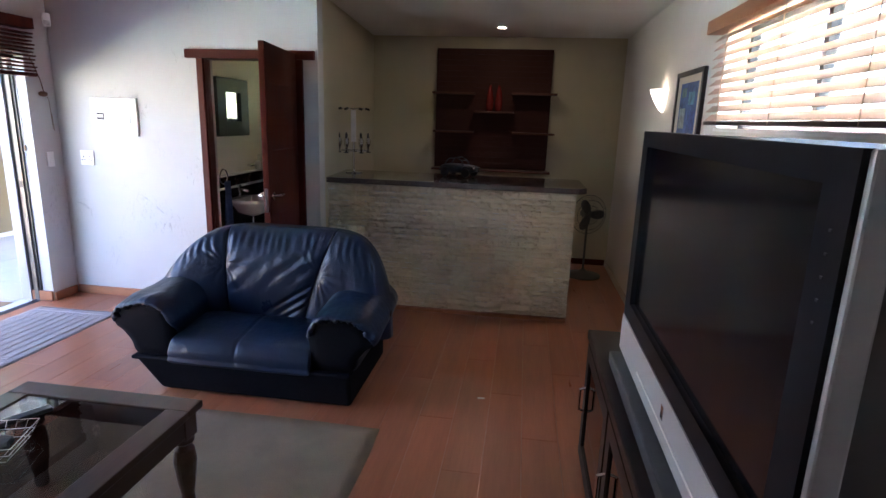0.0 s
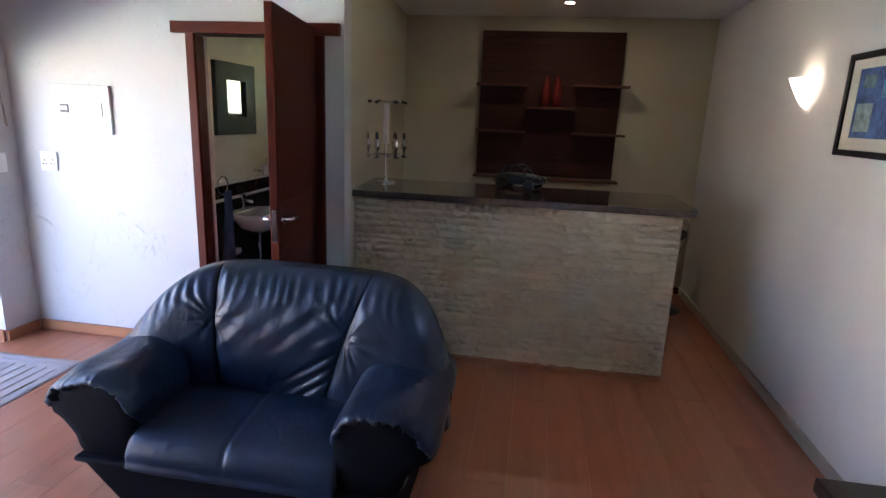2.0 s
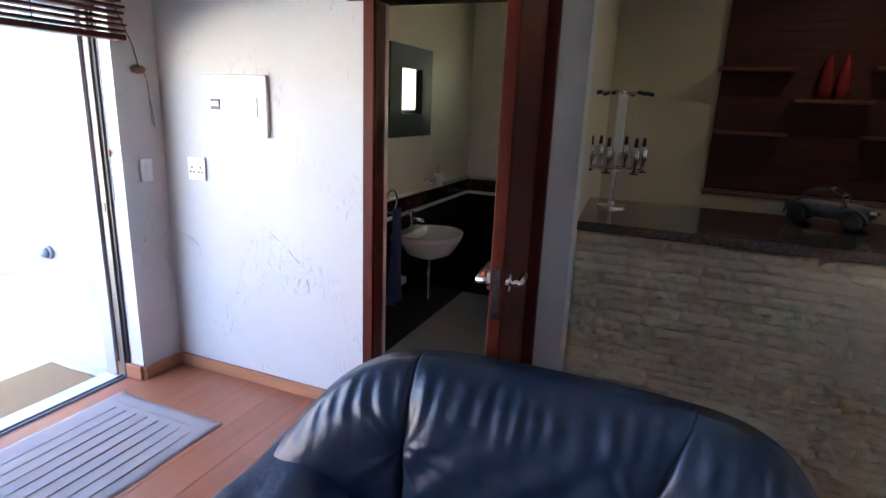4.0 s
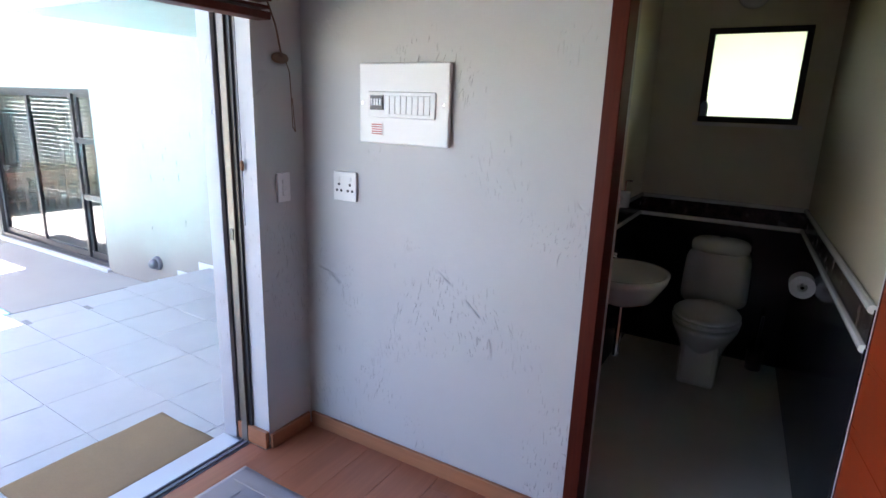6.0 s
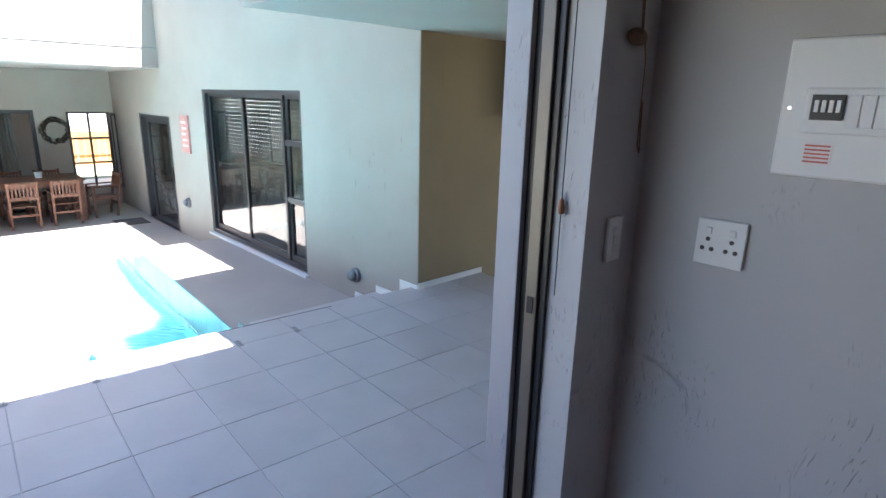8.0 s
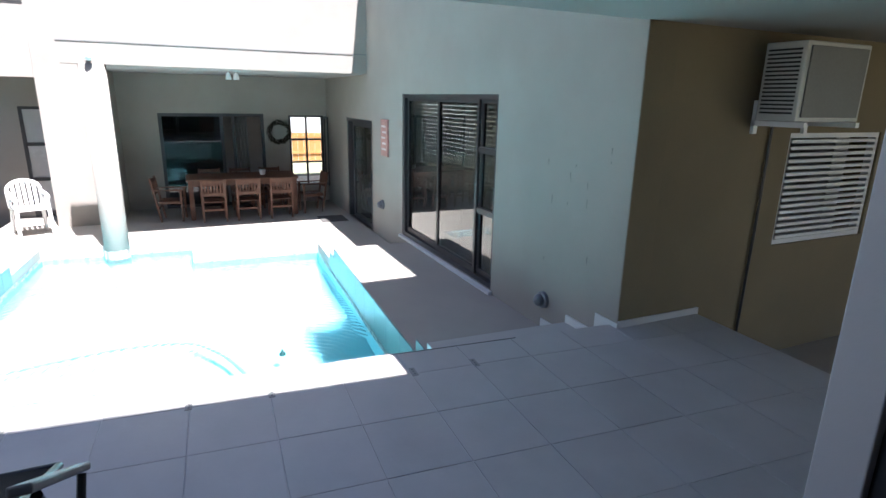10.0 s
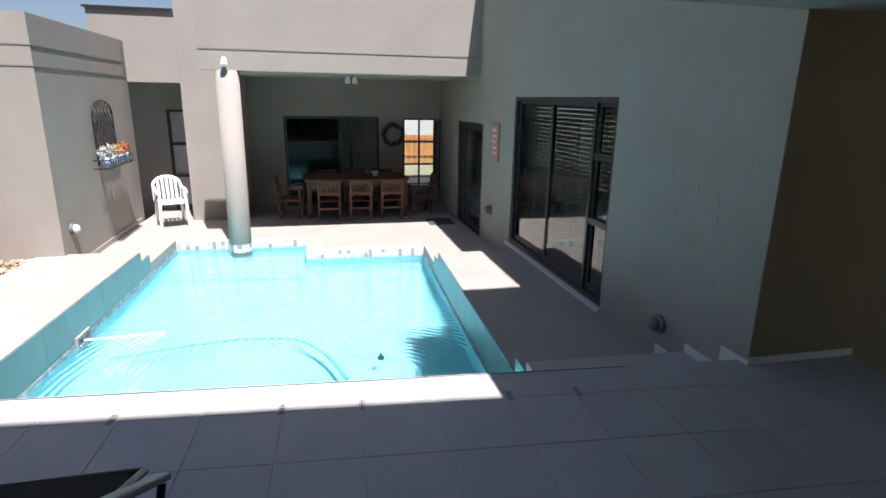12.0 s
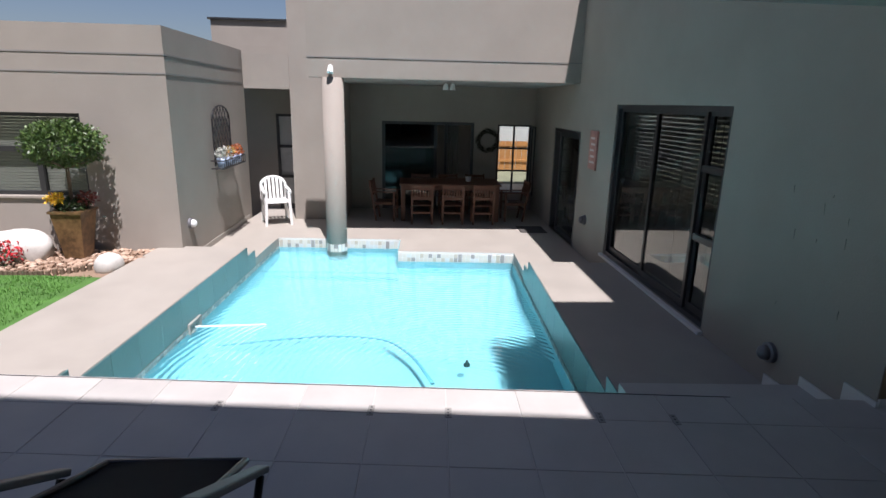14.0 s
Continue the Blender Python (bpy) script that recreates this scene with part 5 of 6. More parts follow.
# rugs and mats
def soft_mat(name, label, x0, x1, y0, y1, z, h, material, ribs=(), cat="mat", curl=0.004):
    bm = bmesh.new()
    nx_, ny_ = 28, 28
    g = []
    for i in range(nx_ + 1):
        row = []
        for j in range(ny_ + 1):
            x, y = x0 + (x1 - x0) * i / nx_, y0 + (y1 - y0) * j / ny_
            d = min(i, j, nx_ - i, ny_ - j)
            wob = 0.010 * noise.noise((x * 4, y * 4, 2.0))
            row.append(bm.verts.new((x + (wob if d == 0 else 0), y + (wob if d == 0 else 0), z + h + curl * noise.noise((x * 3, y * 3, 5.0)) + (-h * 0.6 if d == 0 else 0))))
        g.append(row)
    for a, b in zip(g, g[1:]):
        for j in range(ny_):
            bm.faces.new((a[j], b[j], b[j + 1], a[j + 1]))
    edge = [e for e in bm.edges if e.is_boundary]
    r = bmesh.ops.extrude_edge_only(bm, edges=edge)
    for v in [v for v in r["geom"] if isinstance(v, bmesh.types.BMVert)]:
        v.co.z = z + 0.0005
    t = thing(name, label, cat)
    part("mat_body", bm, material, t, smooth=True)
    for q in ribs:
        part("rib", bx(*q, z + h - 0.004, z + h + 0.0045, 0.0015), material, t)
    return t


soft_mat("rug", "beige woven rug under the coffee table", -1.75, -0.02, 0.35, 2.66, 0, 0.009, M_RUG, cat="rug", curl=0.001)
ribs = [(-3.22 + 0.075 * k, -3.158 + 0.075 * k, 2.98, 3.80) for k in range(8)] + [(-3.24, -2.60, 3.84, 3.86), (-3.24, -2.60, 2.92, 2.94)]
soft_mat("bath_mat", "grey ribbed cotton mat inside the sliding door", -3.31 + 0.02, -2.56, 2.86, 3.93, 0, 0.008, M_MATG, ribs)
soft_mat("door_mat", "brown coir doormat on the patio tiles", -4.03, -3.588, 3.30, 4.02, L2, 0.014, M_COIR, curl=0.001)
whole("paper_scrap", bx(-0.02, 0.02, -0.008, 0.008, 0, 0.002), M_PLATE, "tiny white paper scrap on the floor", "scrap", at=pose(0.486, 3.108, 0.001, 0, 0, 10))


# ---- patio and court things ----
bm = bmesh.new()
for x0, x1, z in ((-6.21, -5.966, 0.0), (-6.567, -6.21, -0.15), (-6.92, -6.567, -0.31)):
    box(bm, x0, x1, 5.826, 5.838, z - 0.30, z)
box(bm, -5.974, -5.962, 5.84, 6.64, L2 - 0.02, L2 + 0.05)
setting("skirting_tiles", bm, M_WHITE, "white stepped skirting tiles beside the steps")
setting("door_step", bx(-10.56, -7.82, 5.79, 5.838, L1 + 0.001, -0.365, 0.003), M_WHITE, "pale sill of the house sliding door")
setting("skirting_tiles", bx(-14.0, -11.02, 0.102, 0.118, L0 + 0.001, L0 + 0.08), M_DECK, "pale skirting along the garden building")


def slide_window(name, label, x0, x1, z0, z1, y, mull, slats, glass, frame_mat=M_ALU, bars=()):
    """A framed glass front facing the court, with a slatted blind behind it."""
    t = thing(name, label, "sliding door")
    part("outer_frame", wall_holes(bmesh.new(), "y", y, y + 0.09, x0, x1, z0, z1, [(x0 + 0.05, x1 - 0.05, z0 + 0.05, z1 - 0.05)]), frame_mat, t)
    edges = [x0 + 0.05, *mull, x1 - 0.05]
    for k, (a, b) in enumerate(zip(edges, edges[1:])):
        yy = y + (0.012 if k % 2 else 0.045)
        s = part("sash", wall_holes(bmesh.new(), "y", yy, yy + 0.03, a, b, z0 + 0.051, z1 - 0.051, [(a + 0.045, b - 0.045, z0 + 0.12, z1 - 0.09)]), frame_mat, t)
        p = part("pane", bx(a + 0.045, b - 0.045, yy + 0.012, yy + 0.018, z0 + 0.12, z1 - 0.09), glass, s)
        p.visible_shadow = False
    for a, b, z in bars:
        part("transom", bx(a, b, y + 0.004, y + 0.044, z - 0.03, z + 0.03), frame_mat, t)
    if slats:
        bl = thing("venetian_blind", "grey slatted venetian blind behind the glass", "blind")
        z = z0 + 0.10
        while z < z1 - 0.05:
            part("slat", bx(-(x1 - x0) / 2 + 0.06, (x1 - x0) / 2 - 0.06, -0.022, 0.022, -0.0012, 0.0012), M_BLINDD, bl).matrix_basis = pose((x0 + x1) / 2, y + 0.14, z, 76)
            z += 0.048
        part("headrail", bx(x0 + 0.05, x1 - 0.05, y + 0.115, y + 0.165, z1 - 0.05, z1 - 0.01), M_BLINDD, bl)
        for k in range(4):
            xx = x0 + (x1 - x0) * (k + 0.5) / 4
            part("ladder_cord", rod(bmesh.new(), (xx, y + 0.118, z0 + 0.1), (xx, y + 0.118, z1 - 0.05), 0.003, seg=5), M_BLINDD, bl)
    return t


slide_window("house_sliding_door", "dark aluminium sliding door with closed grey blinds", -10.52, -7.86, -0.36, 1.62, 5.855, [-9.36, -8.30], True, M_DARKGLASS,
             bars=[(-8.27, -7.92, 0.42), (-8.27, -7.92, 1.06)])
# veranda side door, half open
sd = thing("veranda_door", "dark glazed aluminium door, slid half open", "door")
part("frame", wall_holes(bmesh.new(), "y", 5.85, 5.94, -13.55, -11.95, L0, 1.20, [(-13.49, -12.01, L0, 1.14)]), M_ALU, sd)
s_ = part("leaf", wall_holes(bmesh.new(), "y", 5.86, 5.90, -13.20, -12.02, L0 + 0.02, 1.14, [(-13.13, -12.09, L0 + 0.1, 1.07)]), M_ALU, sd)
part("pane", bx(-13.13, -12.09, 5.876, 5.882, L0 + 0.1, 1.07), M_DARKGLASS, s_)
part("handle", bx(-12.07, -12.03, 5.845, 5.86, 0.15, 0.40, 0.004), M_BLACK, s_)

# back wall glazing of the veranda
vb = thing("veranda_sliding_door", "wide aluminium sliding door on the veranda", "sliding door")
part("frame", wall_holes(bmesh.new(), "x", -15.28, -15.205, 2.60, 4.54, L0, 1.20, [(2.66, 3.70, L0 + 0.06, 1.14), (3.76, 4.48, L0 + 0.06, 1.14)]), M_ALU, vb)
m_refl, *_ = clear_glass("reflecting_pane", (0.30, 0.36, 0.36), 1.25)
p = part("pane", bx(-15.24, -15.234, 2.66, 3.70, L0 + 0.06, 1.14), m_refl, vb)
part("stile", bx(-15.26, -15.215, 3.92, 3.97, L0 + 0.06, 1.14), M_ALU, vb)
cu = thing("curtain", "pale grey curtain gathered inside the veranda door", "curtain", at=pose(-15.62, 4.12, L0))
bm = bmesh.new()
g = [[bm.verts.new((0.03 * math.sin(i * 1.25), -0.13 + 0.26 * i / 24, z)) for i in range(25)] for z in (0.02, 0.6, 1.2, 1.8)]
for a, b in zip(g, g[1:]):
    for i in range(24):
        bm.faces.new((a[i], a[i + 1], b[i + 1], b[i]))
bmesh.ops.solidify(bm, geom=bm.faces[:], thickness=0.006)
part("cloth", bm, surf("grey_curtain_cloth", (0.40, 0.39, 0.37), 0.9, var=0.08, fine=150, relief=0.4), cu, smooth=True)
part("rail", rod(bmesh.new(), (0, -0.6, 1.82), (0, 0.4, 1.82), 0.012, seg=10), M_ALU, cu)
vw = thing("veranda_window", "dark-framed window with small panes", "window")
PANES = [(5.08 + 0.335 * i, 5.385 + 0.335 * i, -0.26 + 0.475 * k, 0.185 + 0.475 * k) for i in range(2) for k in range(3)]
part("frame", wall_holes(bmesh.new(), "x", -15.28, -15.205, 5.04, 5.76, -0.30, 1.17, PANES), M_ALU, vw)
for y0, y1, z0, z1 in PANES:
    p = part("pane", bx(-15.245, -15.24, y0, y1, z0, z1), M_GLASS, vw)
    p.visible_shadow = False
part("open_sash", wall_holes(bmesh.new(), "y", 5.765, 5.79, -15.20, -14.86, -0.28, 1.15, [(-15.16, -14.90, -0.22, 1.10)]), M_ALU, vw, "narrow sash folded open")
setting("back_room_floor", bx(-19.2, -15.4, 1.0, 8.0, -0.9, L0), M_BATHF, "floor of the dim back room")
setting("back_room_ceiling", bx(-19.2, -15.4, 1.0, 8.0, 1.7, 1.9), M_CEIL, "ceiling of the back room")
setting("wall_back_room", wall_holes(bmesh.new(), "x", -19.2, -19.0, 1.0, 8.0, L0, 1.7, [(5.55, 6.75, L0, 1.35)]), M_GREY, "far wall of the back room with an opening")
bm = bmesh.new()
box(bm, -19.0, -15.4, 0.8, 1.0, L0, 1.7)
box(bm, -19.0, -15.4, 8.0, 8.2, L0, 1.7)
setting("wall_back_room_side", bm, M_WALLR, "side walls of the back room")
setting("wall_boundary", bx(-24.3, -24.0, 0.0, 14.0, -0.8, 1.35), M_WHITE, "white boundary wall beyond the house")
fe = thing("garden_fence", "orange stained wooden fence in the sun", "fence")
for k in range(14):
    part("board", bx(-23.2, -23.16, 5.4 + 0.2 * k, 5.585 + 0.2 * k, -0.72, 0.32), wood("fence_orange", (0.40, 0.17, 0.05), (0.55, 0.26, 0.09), 0.6, "z") if k == 0 else bpy.data.materials["fence_orange"], fe)
for z in (-0.4, 0.15):
    part("rail", bx(-23.16, -23.12, 5.4, 8.2, z, z + 0.08), bpy.data.materials["fence_orange"], fe)

# column with lamp
co = thing("veranda_column", "round grey plastered column standing in the pool", "column")
part("shaft", lathe(bmesh.new(), [(0, -2.1), (0.165, -2.1), (0.165, 1.929), (0, 1.929)], -12.28, 1.99, 40), M_GREY, co, smooth=False)
for p in co.children[0].data.polygons:
    p.use_smooth = abs(p.normal.z) < 0.5


def spot_lamp(name, label, base, way, h=0.10):
    t = thing(name, label, "outdoor lamp", at=Matrix.Translation(base))
    part("bracket", rod(bmesh.new(), (0, 0, 0), tuple(Vector(way) * 0.05), 0.012, seg=10), M_PLATE, t)
    c = Vector(way) * 0.06
    part("head", rod(bmesh.new(), c + Vector((0, 0, 0.04)), c + Vector((way[0] * 0.05, way[1] * 0.05, -0.06)), 0.035, 0.05, 18), M_PLATE, t)
    return t


spot_lamp("spot_lamp", "small white twin spotlight on the fascia", (-12.198, 1.98, 2.05), (1, 0, 0))
for dy in (-0.06, 0.06):
    spot_lamp("ceiling_spot", "small white spotlight under the veranda ceiling", (-13.2, 3.85 + dy, 1.924), (0, 0, -1))
# groove shade on fascia and parapet is painted as darker, slightly raised strips
bm = bx(-12.199, -12.192, 1.62, 5.838, 2.215, 2.235)
setting("trim", bm, surf("groove_shadow_grey", (0.24, 0.225, 0.21), 0.9), "darker strip painting the groove shade on the fascia")
bm = bmesh.new()
for z in (1.86, 2.09):
    box(bm, -10.799, -10.793, -8.0, 0.106, z, z + 0.02)
    box(bm, -14.0, -10.8, 0.101, 0.107, z, z + 0.02)
setting("trim", bm, bpy.data.materials["groove_shadow_grey"], "darker strips painting the groove shade round the parapet")
setting("roof_flashing", bx(-17.05, -16.55, -1.25, 1.95, 3.25, 3.29), M_ALU, "dark roof flashing on the higher wall")


def round_wall_lamp(x, y, z, way, label="small round bulkhead wall lamp"):
    t = thing("bulkhead_lamp", label, "wall lamp", at=look((x, y, z), Vector((x, y, z)) - Vector(way)))
    part("base", lathe(bmesh.new(), [(0, 0), (0.075, 0), (0.075, 0.03), (0.06, 0.04), (0, 0.04)], 0, 0, 24), M_ALUL, t)
    part("dome", lathe(bmesh.new(), [(0.058, 0.04), (0.05, 0.075), (0.03, 0.095), (0, 0.10)], 0, 0, 24), M_PLATE if y < 2 else M_ALUL, t, smooth=True)
    return t


round_wall_lamp(-6.90, 5.838, -0.13, (0, -1, 0))
round_wall_lamp(-11.40, 5.838, -0.08, (0, -1, 0))
round_wall_lamp(-11.10, 0.102, -0.12, (0, 1, 0))
pq = thing("wall_plaque", "weathered pink wall plaque", "plaque")
part("board", bx(-11.42, -11.10, 5.812, 5.838, 0.70, 1.25, 0.004), surf("pink_plaque", (0.42, 0.20, 0.17), 0.7, var=0.3, big=9), pq)
m_faded = surf("faded_lettering", (0.62, 0.52, 0.48), 0.8)
for k in range(5):
    part("writing_bar", bx(-11.37 + 0.03 * (k % 2), -11.16 - 0.02 * (k % 3), 5.8105, 5.812, 0.79 + 0.085 * k, 0.82 + 0.085 * k), m_faded, pq)
wr = thing("wreath", "dark twig wreath on the veranda wall", "wreath", at=pose(-15.17, 4.83, 0.83, 0, 90))
bm = bmesh.new()
rw = random.Random(4)
for k in range(240):
    a = rw.uniform(0, 2 * math.pi)
    r0 = 0.20 + rw.uniform(-0.05, 0.05)
    p0 = Vector((r0 * math.cos(a), r0 * math.sin(a), rw.uniform(-0.02, 0.05)))
    a += rw.uniform(0.15, 0.5)
    r0 = 0.20 + rw.uniform(-0.06, 0.07)
    rod(bm, p0, (r0 * math.cos(a), r0 * math.sin(a), rw.uniform(-0.02, 0.05)), 0.006, 0.003, 4)
part("twig_ring", bm, surf("dark_twig", (0.05, 0.045, 0.03), 0.9), wr)

# dining table and chairs
dt = thing("dining_table", "long weathered hardwood dining table on the veranda", "dining table", at=pose(-14.28, 3.97, L0))
for k in range(6):
    part("top_board", bx(-0.45 + 0.151 * k, -0.303 + 0.151 * k, -0.98, 0.98, 0.70, 0.735, 0.003), M_TEAK, dt)
for q in ((-0.40, 0.40, -0.93, -0.90), (-0.40, 0.40, 0.90, 0.93), (-0.40, -0.37, -0.9, 0.9), (0.37, 0.40, -0.9, 0.9)):
    part("apron", bx(*q, 0.61, 0.699), M_TEAK, dt)
for x in (-0.38, 0.38):
    for y in (-0.91, 0.91):
        part("leg", bx(x - 0.04, x + 0.04, y - 0.04, y + 0.04, 0, 0.699, 0.004), M_TEAK, dt)


def garden_chair(at, first=None):
    if first:
        return copy_thing(first, at)
    t = thing("dining_chair", "slatted hardwood garden chair at the table", "chair", "chairs round the veranda table", at)
    for x in (-0.21, 0.21):
        part("front_leg", bx(x - 0.018, x + 0.018, -0.24, -0.20, 0, 0.62), M_TEAK, t)
        bl = part("back_leg", bx(x - 0.018, x + 0.018, -0.018, 0.018, 0, 0.88), M_TEAK, t)
        bl.matrix_basis = pose(0, 0.17, 0, -9)
        part("arm_rest", bx(x - 0.028, x + 0.028, -0.27, 0.26, 0.62, 0.642, 0.004), M_TEAK, t)
        part("side_rail", bx(x - 0.012, x + 0.012, -0.20, 0.20, 0.36, 0.40), M_TEAK, t)
    for k in range(6):
        part("seat_slat", bx(-0.20, 0.20, -0.23 + 0.073 * k, -0.17 + 0.073 * k, 0.40, 0.418), M_TEAK, t)
    for z in (0.83, 0.58):
        b = part("back_rail", bx(-0.20, 0.20, -0.012, 0.012, z - 0.03, z + 0.03), M_TEAK, t)
        b.matrix_basis = pose(0, 0.17, 0, -9)
    for k in range(7):
        b = part("back_slat", bx(-0.18 + 0.055 * k - 0.014, -0.18 + 0.055 * k + 0.014, -0.006, 0.006, 0.61, 0.80), M_TEAK, t)
        b.matrix_basis = pose(0, 0.17, 0, -9)
    part("stretcher", bx(-0.20, 0.20, -0.012, 0.012, 0.24, 0.28), M_TEAK, t).matrix_basis = pose(0, 0.17, 0, -9)
    return t


c0 = garden_chair(pose(-13.74, 3.42, L0, 0, 0, -90) @ Matrix.Scale(0.9, 4))
for y in (4.0, 4.58):
    garden_chair(pose(-13.74, y, L0, 0, 0, -90), c0)
for y in (3.42, 4.0, 4.58):
    garden_chair(pose(-14.86, y, L0, 0, 0, 90), c0)
garden_chair(pose(-14.05, 2.72, L0, 0, 0, 172), c0)
garden_chair(pose(-14.1, 5.24, L0, 0, 0, 4), c0)
soft_mat("door_mat", "dark doormat at the veranda door", -13.5, -12.95, 5.2, 5.68, L0, 0.01, surf("dark_mat", (0.06, 0.055, 0.05), 0.95, fine=200), curl=0.001)
pl = thing("table_plant", "small flower pot on the dining table", "pot plant", at=pose(-14.3, 4.35, L0 + 0.735))
part("pot", lathe(bmesh.new(), [(0, 0), (0.05, 0), (0.065, 0.1), (0, 0.1)], 0, 0, 16), M_CERAMIC, pl)

# air conditioner and recess window
ac = thing("air_conditioner", "grey outdoor air conditioner on a wall bracket", "air conditioner", at=pose(-5.98, 6.90, 1.46))
part("case", bx(0.06, 0.36, -0.02, 0.68, 0.0, 0.53, 0.01), surf("ac_grey", (0.50, 0.50, 0.46), 0.45, var=0.08), ac)
part("front_panel", bx(0.36, 0.372, 0.02, 0.64, 0.03, 0.50, 0.004), surf("ac_dark", (0.16, 0.16, 0.15), 0.5), ac, "dark fan grille")
for k in range(16):
    part("louvre", bx(0.09, 0.33, -0.028, -0.02, 0.05 + 0.028 * k, 0.063 + 0.028 * k), M_BLACK, ac)
for y in (0.02, 0.60):
    b = part("bracket", bx(0.002, 0.40, y, y + 0.04, -0.04, -0.003), M_PLATE, ac, "white steel bracket")
    part("bracket_upright", bx(0.002, 0.03, y, y + 0.04, -0.10, 0.14), M_PLATE, b)
part("pipe", path_rod(bmesh.new(), [Vector((0.02, 0.24, -0.003)), Vector((0.02, 0.24, -0.8)), Vector((0.02, 0.22, -1.98))], 0.011, 8), M_BLACK, ac, "black drain pipe")
rs = thing("recess_window", "window with white horizontal slats", "window")
part("frame", wall_holes(bmesh.new(), "x", -6.06, -6.0, 7.40, 8.60, 0.45, 1.36, [(7.44, 8.56, 0.49, 1.32)]), M_PLATE, rs)
for k in range(16):
    part("slat", bx(-6.03, -5.985, 7.44, 8.56, 0.50 + 0.052 * k, 0.525 + 0.052 * k), M_PLATE, rs)
# charcoal sheet: the dark of the unlit room is put into its colour
setting("wall_recess_room", bx(-6.9, -6.7, 6.3, 9.5, -0.5, 2.2), M_ALU, "dark sheet in place of the unlit room behind the recess window")

# sun lounger on the patio
lo = thing("sun_lounger", "black mesh reclining garden lounger on the patio", "lounger", at=pose(-4.95, 2.40, L2))
m_mesh = surf("black_mesh_cloth", (0.022, 0.021, 0.02), 0.8, fine=300, relief=0.6)
bm = bmesh.new()
g = []
for i in range(13):
    s = i / 12
    row = []
    for jn in range(9):
        q = jn / 8 - 0.5
        row.append(bm.verts.new((0.68 * s, 0.43 * q, 0.445 + 0.31 * s + 0.012 * (1 - 4 * q * q) - 0.03 * math.sin(math.pi * s))))
    g.append(row)
for a, b in zip(g, g[1:]):
    for i in range(8):
        bm.faces.new((a[i], a[i + 1], b[i + 1], b[i]))
bmesh.ops.solidify(bm, geom=bm.faces[:], thickness=0.018)
part("sling", bm, m_mesh, lo, "taut black mesh sling", True)
for s in (-1, 1):
    part("side_rail", path_rod(bmesh.new(), [Vector((-0.01, s * 0.225, 0.44)), Vector((0.34, s * 0.225, 0.575)), Vector((0.69, s * 0.225, 0.75))], 0.013, 10), M_BLACK, lo)
    bm = bx(0, 0.62, -0.024, 0.024, -0.012, 0.012, 0.006)
    part("arm_rest", bm, surf("pale_arm_plastic", (0.11, 0.11, 0.11), 0.5), lo, "pale flat arm rest").matrix_basis = pose(0.08, s * 0.305, 0.475, 0, -30, 0)
    part("leg", path_rod(bmesh.new(), [Vector((0.10, s * 0.305, 0.465)), Vector((0.46, s * 0.29, 0.012))], 0.013, 10), M_BLACK, lo)
    part("leg", path_rod(bmesh.new(), [Vector((0.52, s * 0.305, 0.70)), Vector((0.08, s * 0.26, 0.012))], 0.013, 10), M_BLACK, lo)
part("front_bar", rod(bmesh.new(), (-0.01, -0.225, 0.44), (-0.01, 0.225, 0.44), 0.013, seg=10), M_BLACK, lo)
part("top_bar", rod(bmesh.new(), (0.69, -0.225, 0.75), (0.69, 0.225, 0.75), 0.013, seg=10), M_BLACK, lo)

# patio drains
for y in (2.14, 2.98, 3.40, 4.22, 4.62):
    t = court(thing("drain_cover", "small slotted drain cover let into the tiles", "drain", "drains along the patio edge", pose(-5.87 + SKEW * (y - 4.6), y, L2, 0, 0, -2)))
    part("rim", bx(-0.05, 0.05, -0.018, 0.018, 0.0005, 0.004, 0.001), M_SOFFIT, t)
    for k in range(3):
        part("hole", rod(bmesh.new(), (-0.03 + 0.03 * k, 0, 0.004), (-0.03 + 0.03 * k, 0, 0.0046), 0.006, seg=12), M_BLACK, t)

# pool fittings
sk = court(thing("pool_skimmer", "white plastic pool skimmer mouth", "skimmer"))
part("frame", wall_holes(bmesh.new(), "y", PY0 + 0.011, PY0 + 0.035, -9.0, -8.70, WATER - 0.06, WATER + 0.09, [(-8.97, -8.73, WATER - 0.03, WATER + 0.06)]), M_SOFFIT, sk)
part("throat", bx(-8.97, -8.73, PY0 + 0.004, PY0 + 0.012, WATER - 0.03, WATER + 0.06), M_BLACK, sk)
part("jet_pole", rod(bmesh.new(), (-8.84, PY0 + 0.03, WATER + 0.012), (-8.98, 1.48, WATER - 0.01), 0.010, seg=10), M_PLATE, sk, "white plastic pole")
ho = thing("pool_hose", "blue-grey ribbed pool cleaner hose curving through the water", "hose")
BEND = [Vector(p) for p in ((-8.62, 0.95), (-8.58, 1.25), (-8.76, 2.04), (-8.80, 2.45), (-8.70, 2.92), (-8.40, 3.16), (-8.10, 3.29), (-7.68, 3.41), (-7.2, 3.5))]
pts = []
for k in range(1, len(BEND) - 2):
    p0, p1, p2, p3 = BEND[k - 1:k + 3]
    for q in range(6):
        t_ = q / 6
        p = 0.5 * (2 * p1 + (p2 - p0) * t_ + (2 * p0 - 5 * p1 + 4 * p2 - p3) * t_ * t_ + (3 * p1 - p0 - 3 * p2 + p3) * t_ ** 3)
        pts.append(Vector((p.x, p.y, WATER - 0.035)))
part("tube", path_rod(bmesh.new(), pts, 0.02, 10), surf("hose_blue", (0.07, 0.26, 0.32), 0.4), ho)
fl = thing("pool_floater", "small dark green chlorine floater", "floater", at=pose(-8.08, 3.73, WATER))
